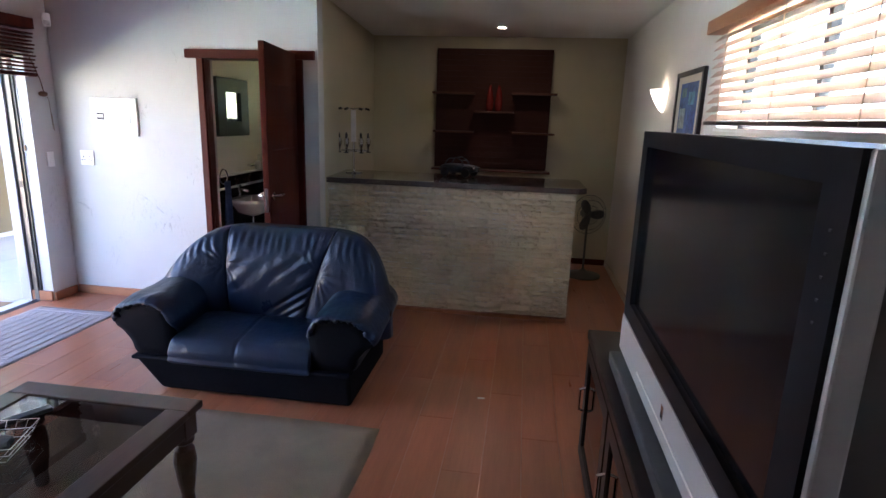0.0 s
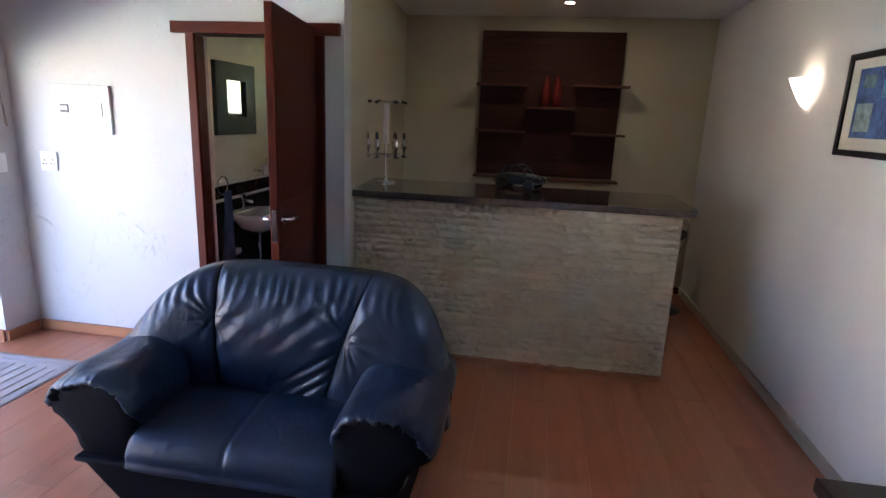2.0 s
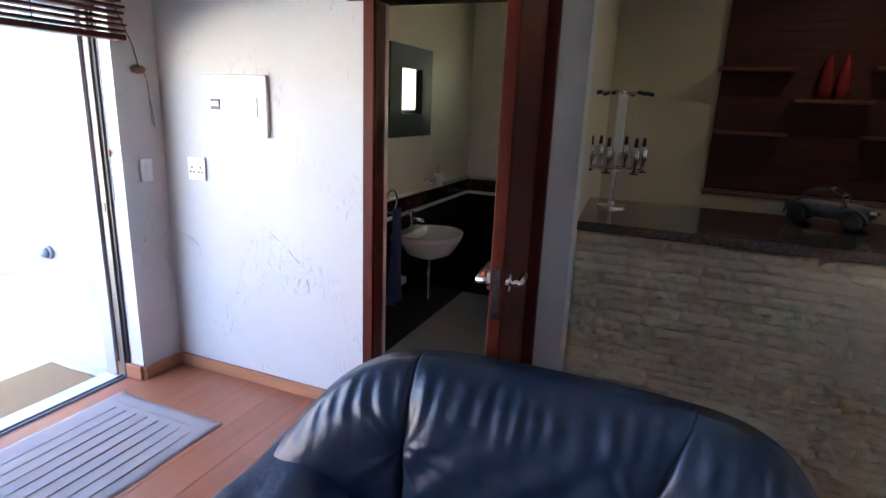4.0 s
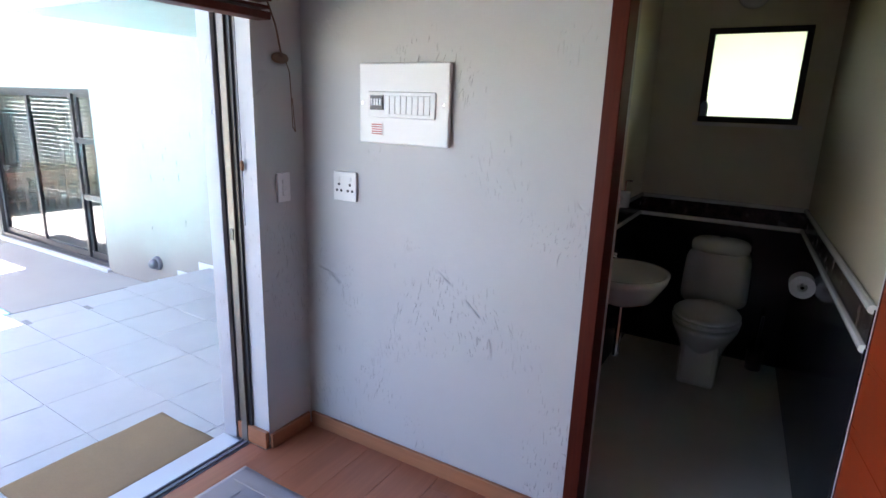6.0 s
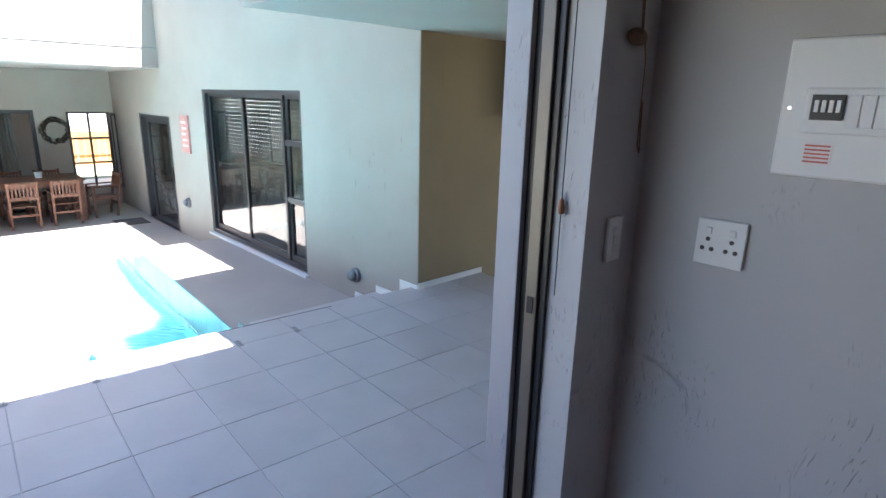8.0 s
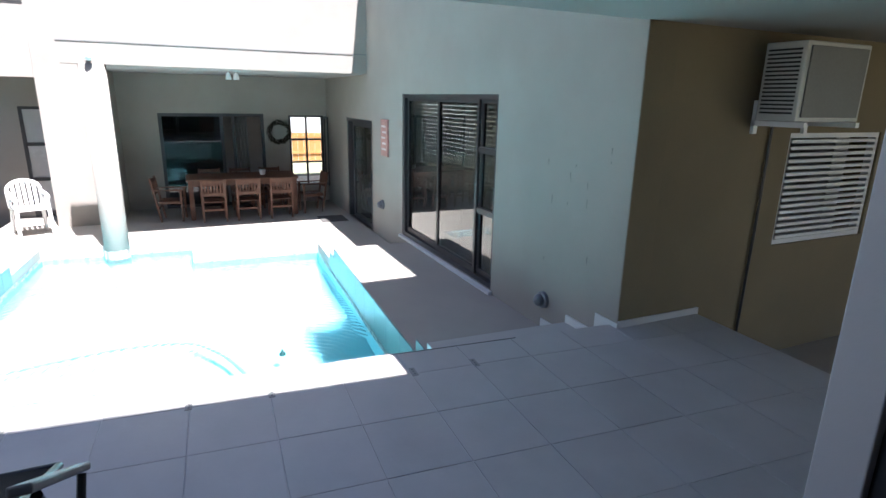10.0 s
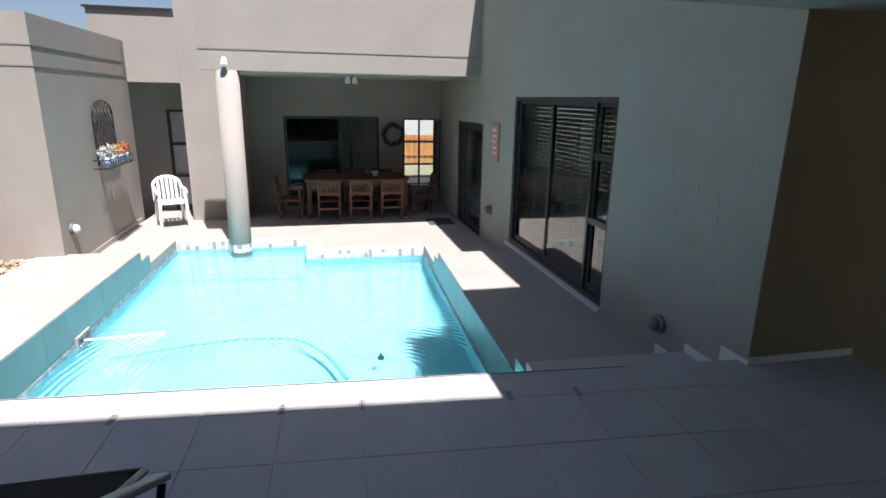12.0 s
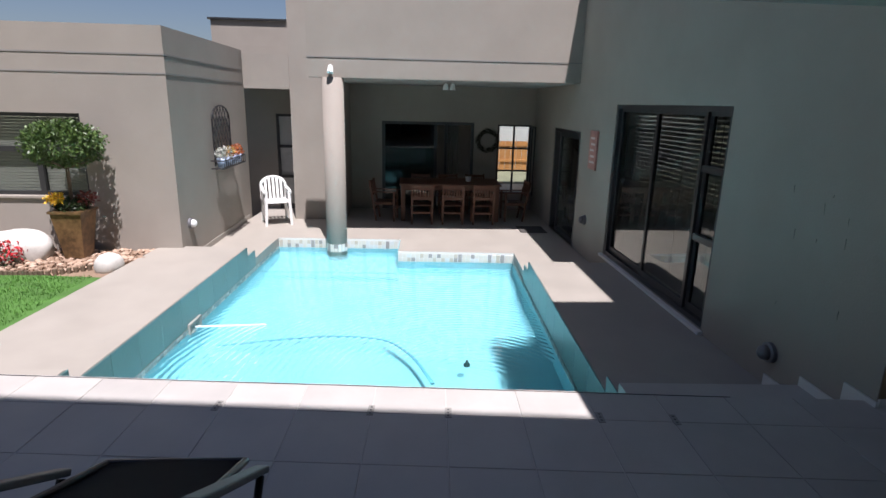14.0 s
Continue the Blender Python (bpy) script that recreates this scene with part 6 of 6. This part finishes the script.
part("body", lathe(bmesh.new(), [(0, -0.03), (0.03, -0.02), (0.032, 0.015), (0.012, 0.03), (0.012, 0.05), (0, 0.055)], 0, 0, 16), surf("dark_green_plastic", (0.01, 0.05, 0.05), 0.4), fl, smooth=True)

# ---- garden ----
M_SLATG = surf("greige_blind_slat", (0.30, 0.29, 0.26), 0.5, var=0.08)
wl = thing("garden_window", "dark-framed window with pale blinds", "window")
part("frame", wall_holes(bmesh.new(), "x", -10.93, -10.86, -2.60, -1.02, 0.30, 1.36, [(-2.55, -1.67, 0.35, 0.86), (-1.60, -1.07, 0.35, 0.86), (-2.55, -1.07, 0.93, 1.31)]), M_ALU, wl)
for k in range(24):
    part("slat", bx(-10.99, -10.945, -2.55, -1.07, 0.345 + 0.04 * k, 0.379 + 0.04 * k), M_SLATG, wl)
p = part("pane", bx(-10.90, -10.894, -2.58, -1.04, 0.32, 1.34), M_DARKGLASS, wl)
p.visible_shadow = False
part("sill", bx(-10.86, -10.77, -2.65, -0.97, 0.265, 0.299, 0.004), M_GREY, wl)
pw = thing("passage_window", "dark-framed door with frosted panes", "door")
part("frame", wall_holes(bmesh.new(), "x", -15.18, -15.095, 0.45, 1.25, L0, 1.30, [(0.50, 1.20, L0 + 0.1, 0.0), (0.50, 1.20, 0.06, 0.62), (0.50, 1.20, 0.68, 1.25)]), M_ALU, pw)
for z0, z1 in ((L0 + 0.1, 0.0), (0.06, 0.62), (0.68, 1.25)):
    part("pane", bx(-15.15, -15.14, 0.50, 1.20, z0, z1), surf("milky_glass", (0.45, 0.45, 0.44), 0.25, var=0.1), pw)

# trellis with flower pots
m_iron = surf("black_iron", (0.03, 0.03, 0.032), 0.5, metal=0.5)
tr = thing("wall_trellis", "black iron wall trellis with a pot shelf", "trellis", at=pose(-12.68, 0.13, 0.55))
arch = [Vector((-0.42, 0, 0))] + [Vector((0.42 * -math.cos(a), 0, 0.72 + 0.20 * math.sin(a))) for a in np.linspace(0, math.pi, 12)] + [Vector((0.42, 0, 0))]
part("arch", path_rod(bmesh.new(), arch, 0.012, 8), m_iron, tr)
bm = bmesh.new()
for k in range(-6, 9):
    for s in (-1, 1):
        pts_ = []
        for q in range(25):
            z = 0.9 * q / 24
            x = s * (k * 0.14 - 0.14) + s * -1 * (z - 0.45) * 0.62
            top_ = 0.72 + 0.20 * math.sqrt(max(0, 1 - (x / 0.42) ** 2))
            if abs(x) < 0.42 and z < top_:
                pts_.append(Vector((x, 0.004 * s, z)))
        if len(pts_) > 1:
            rod(bm, pts_[0], pts_[-1], 0.006, seg=5)
part("lattice", bm, m_iron, tr)
bm = bmesh.new()
for z in (-0.02, 0.10):
    path_rod(bm, [Vector((-0.5, 0, z)), Vector((-0.5, 0.20, z)), Vector((0.62, 0.20, z)), Vector((0.62, 0, z))], 0.009, 6)
for k in range(12):
    rod(bm, (-0.5 + 0.102 * k, 0.20, -0.02), (-0.5 + 0.102 * k, 0.20, 0.10), 0.005, seg=5)
for k in range(4):
    rod(bm, (-0.5, 0.04 + 0.05 * k, -0.02), (0.62, 0.04 + 0.05 * k, -0.02), 0.006, seg=5)
part("pot_shelf", bm, m_iron, tr)


def leaf_cloud(bm, rng, centre, radii, count, size, flat=False, shell=0.55):
    """Many small pointed leaves scattered through an ellipsoid."""
    c = Vector(centre)
    for _ in range(count):
        d = Vector((rng.gauss(0, 1), rng.gauss(0, 1), rng.gauss(0, 1))).normalized()
        rr = rng.uniform(shell, 1.0) ** 0.6
        lump = 1 + 0.16 * noise.noise(d * 2.3 + Vector(centre)) + 0.08 * noise.noise(d * 6)
        p = c + Vector((d.x * radii[0], d.y * radii[1], d.z * radii[2])) * rr * lump
        a = (d * 0.6 + Vector((rng.gauss(0, 1), rng.gauss(0, 1), rng.gauss(0, 1))).normalized()).normalized()
        b = a.cross(Vector((rng.gauss(0, 1), rng.gauss(0, 1), rng.gauss(0, 1)))).normalized()
        s = size * rng.uniform(0.6, 1.3)
        v = [bm.verts.new(p), bm.verts.new(p + a * s * 0.5 + b * s * 0.26), bm.verts.new(p + a * s), bm.verts.new(p + a * s * 0.5 - b * s * 0.26)]
        bm.faces.new(v)
    return bm


def leafy(name, c0_, c1_):
    m, nt, b = nodes_of(name)
    geo = nt.nodes.new("ShaderNodeNewGeometry")
    nt.links.new(ramp(nt, geo.outputs["Random Per Island"], [(0.0, c0_), (1.0, c1_)]), b.inputs["Base Color"])
    b.inputs["Roughness"].default_value = 0.5
    return m


M_LEAF = leafy("green_leaf", (0.025, 0.06, 0.012), (0.09, 0.15, 0.03))
M_LEAFD = leafy("dark_leaf", (0.02, 0.04, 0.012), (0.05, 0.08, 0.025))
rg = random.Random(11)
for k, (x, colr) in enumerate(((-0.36, (0.50, 0.12, 0.03)), (-0.16, (0.55, 0.16, 0.04)), (0.06, (0.45, 0.30, 0.05)), (0.28, (0.60, 0.58, 0.52)), (0.48, (0.40, 0.42, 0.36)))):
    t = thing("flower_pot", "blue and white flower pot with a small plant", "flower pot", "pots on the trellis shelf", pose(-12.68 + x, 0.25, 0.55))
    part("pot", lathe(bmesh.new(), [(0, -0.01), (0.055, -0.01), (0.075, 0.13), (0.068, 0.13), (0.06, 0.11), (0, 0.11)], 0, 0, 18), surf("blue_white_glaze", (0.35, 0.42, 0.55), 0.25, var=0.5, big=18), t, smooth=True)
    part("plant", leaf_cloud(bmesh.new(), rg, (0, 0, 0.19), (0.10, 0.08, 0.09), 120, 0.05), leafy("pot_flower", tuple(c * 0.5 for c in colr), colr), t)

# white plastic chair
wc_ = thing("plastic_chair", "white moulded plastic garden chair", "chair", at=pose(-13.6, 0.72, L0, 0, 0, 112))
part("seat", blob(bmesh.new(), (0, -0.02, 0.42), (0.23, 0.23, 0.018), 4, 28, 8), M_PLATE, wc_, smooth=True)
for x in (-0.20, 0.20):
    for y, k in ((-0.2, -0.04), (0.2, 0.05)):
        part("leg", rod(bmesh.new(), (x * 1.12, y + k, 0), (x, y, 0.62 if y < 0 else 0.45), 0.026, 0.03, 8), M_PLATE, wc_)
    part("arm_rest", path_rod(bmesh.new(), [Vector((x * 1.1, -0.24, 0.60)), Vector((x * 1.18, -0.05, 0.63)), Vector((x * 1.05, 0.22, 0.66))], 0.026, 8), M_PLATE, wc_)
bm = bmesh.new()
path_rod(bm, [Vector((-0.22, 0.20, 0.42)), Vector((-0.22, 0.27, 0.68))] + [Vector((0.22 * -math.cos(a), 0.27 + 0.03 * math.sin(a), 0.68 + 0.15 * math.sin(a))) for a in np.linspace(0.2, math.pi - 0.2, 9)] + [Vector((0.22, 0.27, 0.68)), Vector((0.22, 0.20, 0.42))], 0.026, 8)
part("back_frame", bm, M_PLATE, wc_)
for k in range(5):
    x = -0.14 + 0.07 * k
    part("back_slat", bx(x - 0.022, x + 0.022, -0.005, 0.005, 0.0, 0.40 - 0.8 * x * x), M_PLATE, wc_).matrix_basis = pose(0, 0.21, 0.43, -11)

# topiary tree in its planter
TXY = (-10.38, -1.02)
pt = thing("planter", "tall square rust-brown planter with flowers", "planter", at=pose(*TXY, -0.40))
bm = bmesh.new()
lo4 = [bm.verts.new((x, y, 0)) for x, y in ((-0.115, -0.115), (0.115, -0.115), (0.115, 0.115), (-0.115, 0.115))]
hi4 = [bm.verts.new((x, y, 0.60)) for x, y in ((-0.185, -0.185), (0.185, -0.185), (0.185, 0.185), (-0.185, 0.185))]
in4 = [bm.verts.new((x, y, 0.60)) for x, y in ((-0.16, -0.16), (0.16, -0.16), (0.16, 0.16), (-0.16, 0.16))]
dn4 = [bm.verts.new((x, y, 0.55)) for x, y in ((-0.16, -0.16), (0.16, -0.16), (0.16, 0.16), (-0.16, 0.16))]
bm.faces.new(lo4[::-1]), bm.faces.new(dn4)
for a, b in ((lo4, hi4), (hi4, in4), (in4, dn4)):
    for i in range(4):
        bm.faces.new((a[i], a[(i + 1) % 4], b[(i + 1) % 4], b[i]))
bmesh.ops.recalc_face_normals(bm, faces=bm.faces)
part("pot", bm, surf("rusty_glaze", (0.17, 0.10, 0.045), 0.35, metal=0.2, var=0.55, big=4, fine=16), pt)
part("rim", wall_holes(bmesh.new(), "x", -0.20, 0.20, -0.20, 0.20, 0.575, 0.605), bpy.data.materials["rusty_glaze"], pt)
part("underplanting", leaf_cloud(bmesh.new(), rg, (0, 0, 0.65), (0.18, 0.18, 0.08), 450, 0.06), M_LEAFD, pt)
part("yellow_flowers", leaf_cloud(bmesh.new(), rg, (0.14, -0.10, 0.76), (0.10, 0.10, 0.06), 160, 0.05, shell=0.1), leafy("yellow_petal", (0.75, 0.40, 0.02), (0.85, 0.62, 0.03)), pt, "yellow flowers")
part("red_flowers", leaf_cloud(bmesh.new(), rg, (-0.02, 0.17, 0.74), (0.10, 0.12, 0.08), 160, 0.05, shell=0.1), leafy("dark_red_petal", (0.12, 0.02, 0.02), (0.25, 0.06, 0.04)), pt)
tree = thing("topiary_tree", "clipped lollipop tree with a dense green crown", "tree", at=pose(*TXY, 0.16))
part("trunk", path_rod(bmesh.new(), [Vector((0, 0, 0)), Vector((0.012, 0.01, 0.25)), Vector((-0.005, 0.0, 0.55)), Vector((0, 0, 0.80))], 0.022, 10), wood("bark", (0.10, 0.07, 0.045), (0.18, 0.13, 0.09), 0.9, "z"), tree)
bm = bmesh.new()
for k in range(16):
    d = Vector((rg.gauss(0, 1), rg.gauss(0, 1), abs(rg.gauss(0, 0.5)))).normalized()
    rod(bm, (0, 0, 0.55), Vector((0, 0, 0.62)) + Vector((d.x * 0.38, d.y * 0.38, d.z * 0.22)), 0.009, 0.003, 5)
part("branches", bm, bpy.data.materials["bark"], tree)
part("crown", leaf_cloud(bmesh.new(), rg, (0, 0, 0.85), (0.43, 0.43, 0.28), 6500, 0.045, shell=0.5), M_LEAF, tree, "dense clipped crown")

# flower bed: pebbles, stones, red flowers, log edging, lawn
peb = bmesh.new()
for k in range(700):
    x, y = rg.uniform(-10.77, -9.68), rg.uniform(-2.95, -0.2)
    if y > -1.0 and x > -9.66 - (y + 1.0) * 0.75:
        continue
    s = rg.uniform(0.02, 0.045)
    bmesh.ops.create_icosphere(peb, subdivisions=1, radius=1.0, matrix=Matrix.Translation((x, y, -0.43 + s * 0.3)) @ Matrix.Diagonal((s * 1.3, s, s * 0.7, 1)))
tagged(new("pebbles", mesh_of("pebbles", peb, leafy("tan_pebble", (0.22, 0.14, 0.09), (0.50, 0.36, 0.27)))), "tan pebbles covering the flower bed", "pebbles", "", "stuff")


def boulder(at, size, seed, label):
    return whole("boulder", blob(bmesh.new(), (0, 0, size[2] * 0.55), size, 2.3, 28, 16, lambda p: p * (1 + 0.10 * noise.noise(p * 5 + Vector((seed, 0, 0))))), surf("pale_boulder", (0.55, 0.53, 0.49), 0.85, var=0.15, big=5, relief=0.5), label, "rock", "", at, True)


boulder(pose(-9.90, -0.42, -0.46), (0.165, 0.155, 0.15), 1.0, "smooth rounded pale grey boulder")
boulder(pose(-10.35, -1.75, -0.46), (0.25, 0.42, 0.26), 4.0, "large whitish boulder behind the flowers")
fl_ = thing("red_flower_bush", "low bush of bright red flowers", "bush", at=pose(-10.05, -1.78, -0.44))
part("leaves", leaf_cloud(bmesh.new(), rg, (0, 0, 0.12), (0.22, 0.30, 0.12), 400, 0.05, shell=0.2), M_LEAFD, fl_)
part("blossoms", leaf_cloud(bmesh.new(), rg, (0, 0, 0.17), (0.23, 0.31, 0.13), 500, 0.05, shell=0.5), leafy("red_petal", (0.35, 0.01, 0.015), (0.60, 0.03, 0.04)), fl_)
edge = thing("log_edging", "row of short upright log edging posts", "garden edging")
for k in range(46):
    y = -2.95 + 0.055 * k
    x = -9.62 - 0.0 if y < -1.0 else -9.62 - (y + 1.0) * 0.75
    part("log", rod(bmesh.new(), (x, y, -0.60), (x, y, -0.37 + rg.uniform(-0.012, 0.012)), 0.026, seg=8), bpy.data.materials["bark"], edge)
setting("lawn", prism(bmesh.new(), [(-6.84, -3.0), (-6.84, -0.12), (-9.5, -0.12), (-9.6, -1.0), (-9.6, -3.0)], -0.44, -0.415), surf("lawn_green", (0.06, 0.15, 0.025), 0.95, var=0.3, big=4, fine=90, relief=1.0), "short green lawn")
gr = bmesh.new()
for k in range(9000):
    x, y = rg.uniform(-9.55, -6.9), rg.uniform(-2.4, -0.42)
    h, a = rg.uniform(0.02, 0.045), rg.uniform(0, 6.28)
    v = [gr.verts.new((x + 0.004 * math.cos(a), y + 0.004 * math.sin(a), -0.416)), gr.verts.new((x - 0.004 * math.cos(a), y - 0.004 * math.sin(a), -0.416)), gr.verts.new((x + rg.uniform(-0.015, 0.015), y + rg.uniform(-0.015, 0.015), -0.415 + h))]
    gr.faces.new(v)
tagged(new("grass", mesh_of("grass", gr, leafy("grass_blade", (0.045, 0.13, 0.015), (0.10, 0.24, 0.04)))), "short bright green lawn grass", "grass", "", "stuff")


# ---- pieces of floors, walls and pool ----
def piece_mesh(name, sx, sy, sz, material, bev=0.003):
    """A thin slab with a chamfered upper edge, centred, top at z = 0."""
    bm = bmesh.new()
    lo_ = [bm.verts.new((x * sx / 2, y * sy / 2, -sz)) for x, y in ((-1, -1), (1, -1), (1, 1), (-1, 1))]
    md = [bm.verts.new((x * sx / 2, y * sy / 2, -bev)) for x, y in ((-1, -1), (1, -1), (1, 1), (-1, 1))]
    hi_ = [bm.verts.new((x * (sx / 2 - bev), y * (sy / 2 - bev), 0)) for x, y in ((-1, -1), (1, -1), (1, 1), (-1, 1))]
    for a, b in ((lo_, md), (md, hi_)):
        for i in range(4):
            bm.faces.new((a[i], a[(i + 1) % 4], b[(i + 1) % 4], b[i]))
    bm.faces.new(hi_)
    return mesh_of(name, bm, material)


def piece(name, me, parent, loc, rot=(0, 0, 0)):
    ob = new(name, me)
    ob.parent = parent
    ob.matrix_basis = pose(*loc, *rot)
    return ob


OBJ = bpy.data.objects
# laminate planks
plank_w = 0.192
cache = {}
rp = random.Random(3)
ncol = int((1.69 + 3.30) / plank_w) + 1
for c in range(ncol):
    x0 = -3.30 + plank_w * c
    w = min(plank_w, 1.69 - x0)
    if w < 0.02:
        continue
    y = -1.6 - (c * 0.47) % 1.29
    while y < 6.66:
        a, b = max(y, -1.6), min(y + 1.29, 6.66)
        if x0 + w / 2 < -1.0:
            b = min(b, 4.36)
        if b - a > 0.03:
            key = (round(w, 3), round(b - a, 3))
            if key not in cache:
                cache[key] = piece_mesh("plank", w - 0.0008, b - a - 0.0008, 0.012, M_PLANK, 0.0012)
            piece("plank", cache[key], OBJ["floor"], (x0 + w / 2, (a + b) / 2, 0))
        y += 1.29
# patio tiles
tile_cache = {}
xs = [-6.15, -5.85, -5.41, -4.97, -4.53, -4.09, -3.65, -3.40]
for xa, xb in zip(xs, xs[1:]):
    for k in range(-9, 9):
        ya, yb = 3.39 + 0.405 * k, 3.39 + 0.405 * (k + 1)
        yb = min(yb, 6.64)
        xm, ym = (xa + xb) / 2 + SKEW * ((ya + yb) / 2 - 4.6), (ya + yb) / 2
        if yb - ya < 0.05 or xm > -3.45:
            continue
        key = (round(xb - xa, 3), round(yb - ya, 3))
        if key not in tile_cache:
            me = piece_mesh("tile", xb - xa - 0.0035, yb - ya - 0.0035, 0.0035, M_TILE, 0.0015)
            me.transform(Matrix(((1, SKEW, 0, 0), (0, 1, 0, 0), (0, 0, 1, 0), (0, 0, 0, 1))))
            tile_cache[key] = me
        piece("tile", tile_cache[key], OBJ["patio"], (xm, ym, L2 + rp.uniform(-0.0008, 0.0008)))
# stone strips on the bar
stones = []
for k in range(10):
    bm = bmesh.new()
    rs_ = random.Random(50 + k)
    nx_, nz_ = 7, 3
    g = [[bm.verts.new(((i / nx_ - 0.5) * 1.0, 0.0 if (i in (0, nx_) or jn in (0, nz_)) else -rs_.uniform(0.4, 1.0), (jn / nz_ - 0.5) * 1.0 + (rs_.uniform(-0.12, 0.12) if 0 < i < nx_ else 0))) for i in range(nx_ + 1)] for jn in range(nz_ + 1)]
    for a, b in zip(g, g[1:]):
        for i in range(nx_):
            bm.faces.new((a[i], a[i + 1], b[i + 1], b[i]))
    stones.append(mesh_of("stone", bm, M_STONE))
z, row, count = 0.03, 0, 0
while z < 1.075:
    h = min(rp.uniform(0.034, 0.052), 1.088 - z)
    if 1.088 - z - h < 0.03:
        h = 1.088 - z
    x = -1.0
    while x < 1.084:
        w = min(rp.uniform(0.10, 0.26), 1.085 - x)
        if 1.085 - x - w < 0.06:
            w = 1.085 - x
        ob = piece("stone", stones[rp.randrange(10)], bar, (x + w / 2, 4.598, z + h / 2))
        ob.scale = (w * 1.03 * rp.choice((-1, 1)), rp.uniform(0.026, 0.050), h * 1.04)
        count += 1
        x += w
    z += h
# pool wall tiles along both sides, and the mosaic band
tm = {}
for side, ysurf, face in ((0, PY0, 1), (1, PY1, -1)):
    x = -11.02 if side == 0 else -10.52
    end = PX1
    while x < end - 0.02:
        xb = min(x + 0.42, end)
        top_z = L1 - 0.004
        if x < -10.22 and side == 1 or x < -10.70 and side == 0:
            xb = min(xb, -10.22 if side == 1 else -10.70)
            top_z = L1 - 0.129
        if x >= -6.845 or xb > -6.845:
            if x < -6.845:
                xb = -6.845
            else:
                top_z = L2 - 0.25
        ztop = min(top_z, L2)
        key = (round(xb - x, 3), round(ztop, 3))
        if key not in tm:
            tm[key] = piece_mesh("wall_tile", xb - x - 0.004, ztop - (WATER + 0.05) - 0.002, 0.009, M_POOLTILE, 0.002)
        ob = piece("wall_tile", tm[key], OBJ["pool_wall"], ((x + xb) / 2, ysurf + face * 0.010, (ztop + WATER + 0.05) / 2), (90 if face < 0 else -90, 0, 0))
        x = xb
m_mos, nt, b = nodes_of("mosaic_tile")
inf = nt.nodes.new("ShaderNodeObjectInfo")
rr_ = ramp(nt, inf.outputs["Random"], [(0.0, (0.62, 0.58, 0.52)), (0.45, (0.50, 0.44, 0.36)), (0.65, (0.30, 0.28, 0.27)), (0.85, (0.60, 0.60, 0.60)), (1.0, (0.22, 0.26, 0.28))])
nt.links.new(rr_, b.inputs["Base Color"])
nt.nodes[rr_.node.name].color_ramp.interpolation = "CONSTANT"
b.inputs["Roughness"].default_value = 0.2
mos = piece_mesh("mosaic_tile", 0.062, 0.056, 0.008, m_mos, 0.002)
mw = bpy.data.objects["pool_wall"]
for zrow in (0, 1):
    zc = WATER + 0.035 + 0.062 * zrow
    k = 0
    while PY0 + 0.04 + 0.066 * k < PYN - 0.03:
        piece("mosaic_tile", mos, mw, (PXG + 0.018, PY0 + 0.04 + 0.066 * k, zc), (0, 90, 0))
        k += 1
    k = 0
    while PYN + 0.04 + 0.066 * k < PY1 - 0.02:
        piece("mosaic_tile", mos, mw, (PXF + 0.018, PYN + 0.04 + 0.066 * k, zc), (0, 90, 0))
        k += 1
    for a in range(16):
        an = a * math.pi / 8
        piece("mosaic_tile", mos, co, (-12.28 + 0.168 * math.cos(an), 1.99 + 0.168 * math.sin(an), zc), (0, 90, math.degrees(an)))
side_band = bmesh.new()
for ysurf, face in ((PY0, 1), (PY1, -1)):
    k = 0
    while -12.2 + 0.07 * k < PX1 - 0.03:
        x = -12.2 + 0.07 * k
        for zz in (WATER - 0.02, WATER + 0.015):
            lo_, hi_ = sorted((ysurf + face * 0.012, ysurf + face * 0.017))
            box(side_band, x, x + 0.055, lo_, hi_, zz, zz + 0.028)
        k += 1
court(tagged(new("mosaic_band", mesh_of("mosaic_band", side_band, leafy("mosaic_small", (0.12, 0.20, 0.20), (0.45, 0.48, 0.46)))), "small mosaic tiles along the waterline", "tiles", "", "stuff"))
bm = bmesh.new()
box(bm, PXF, PXF + 0.008, PYN, PY1, WATER - 0.01, L0 - 0.002)
box(bm, PXG, PXG + 0.008, PY0, PYN, WATER - 0.01, L0 - 0.002)
court(setting("pool_wall_far", bm, M_WHITE, "pale grouted band at the far pool edge"))
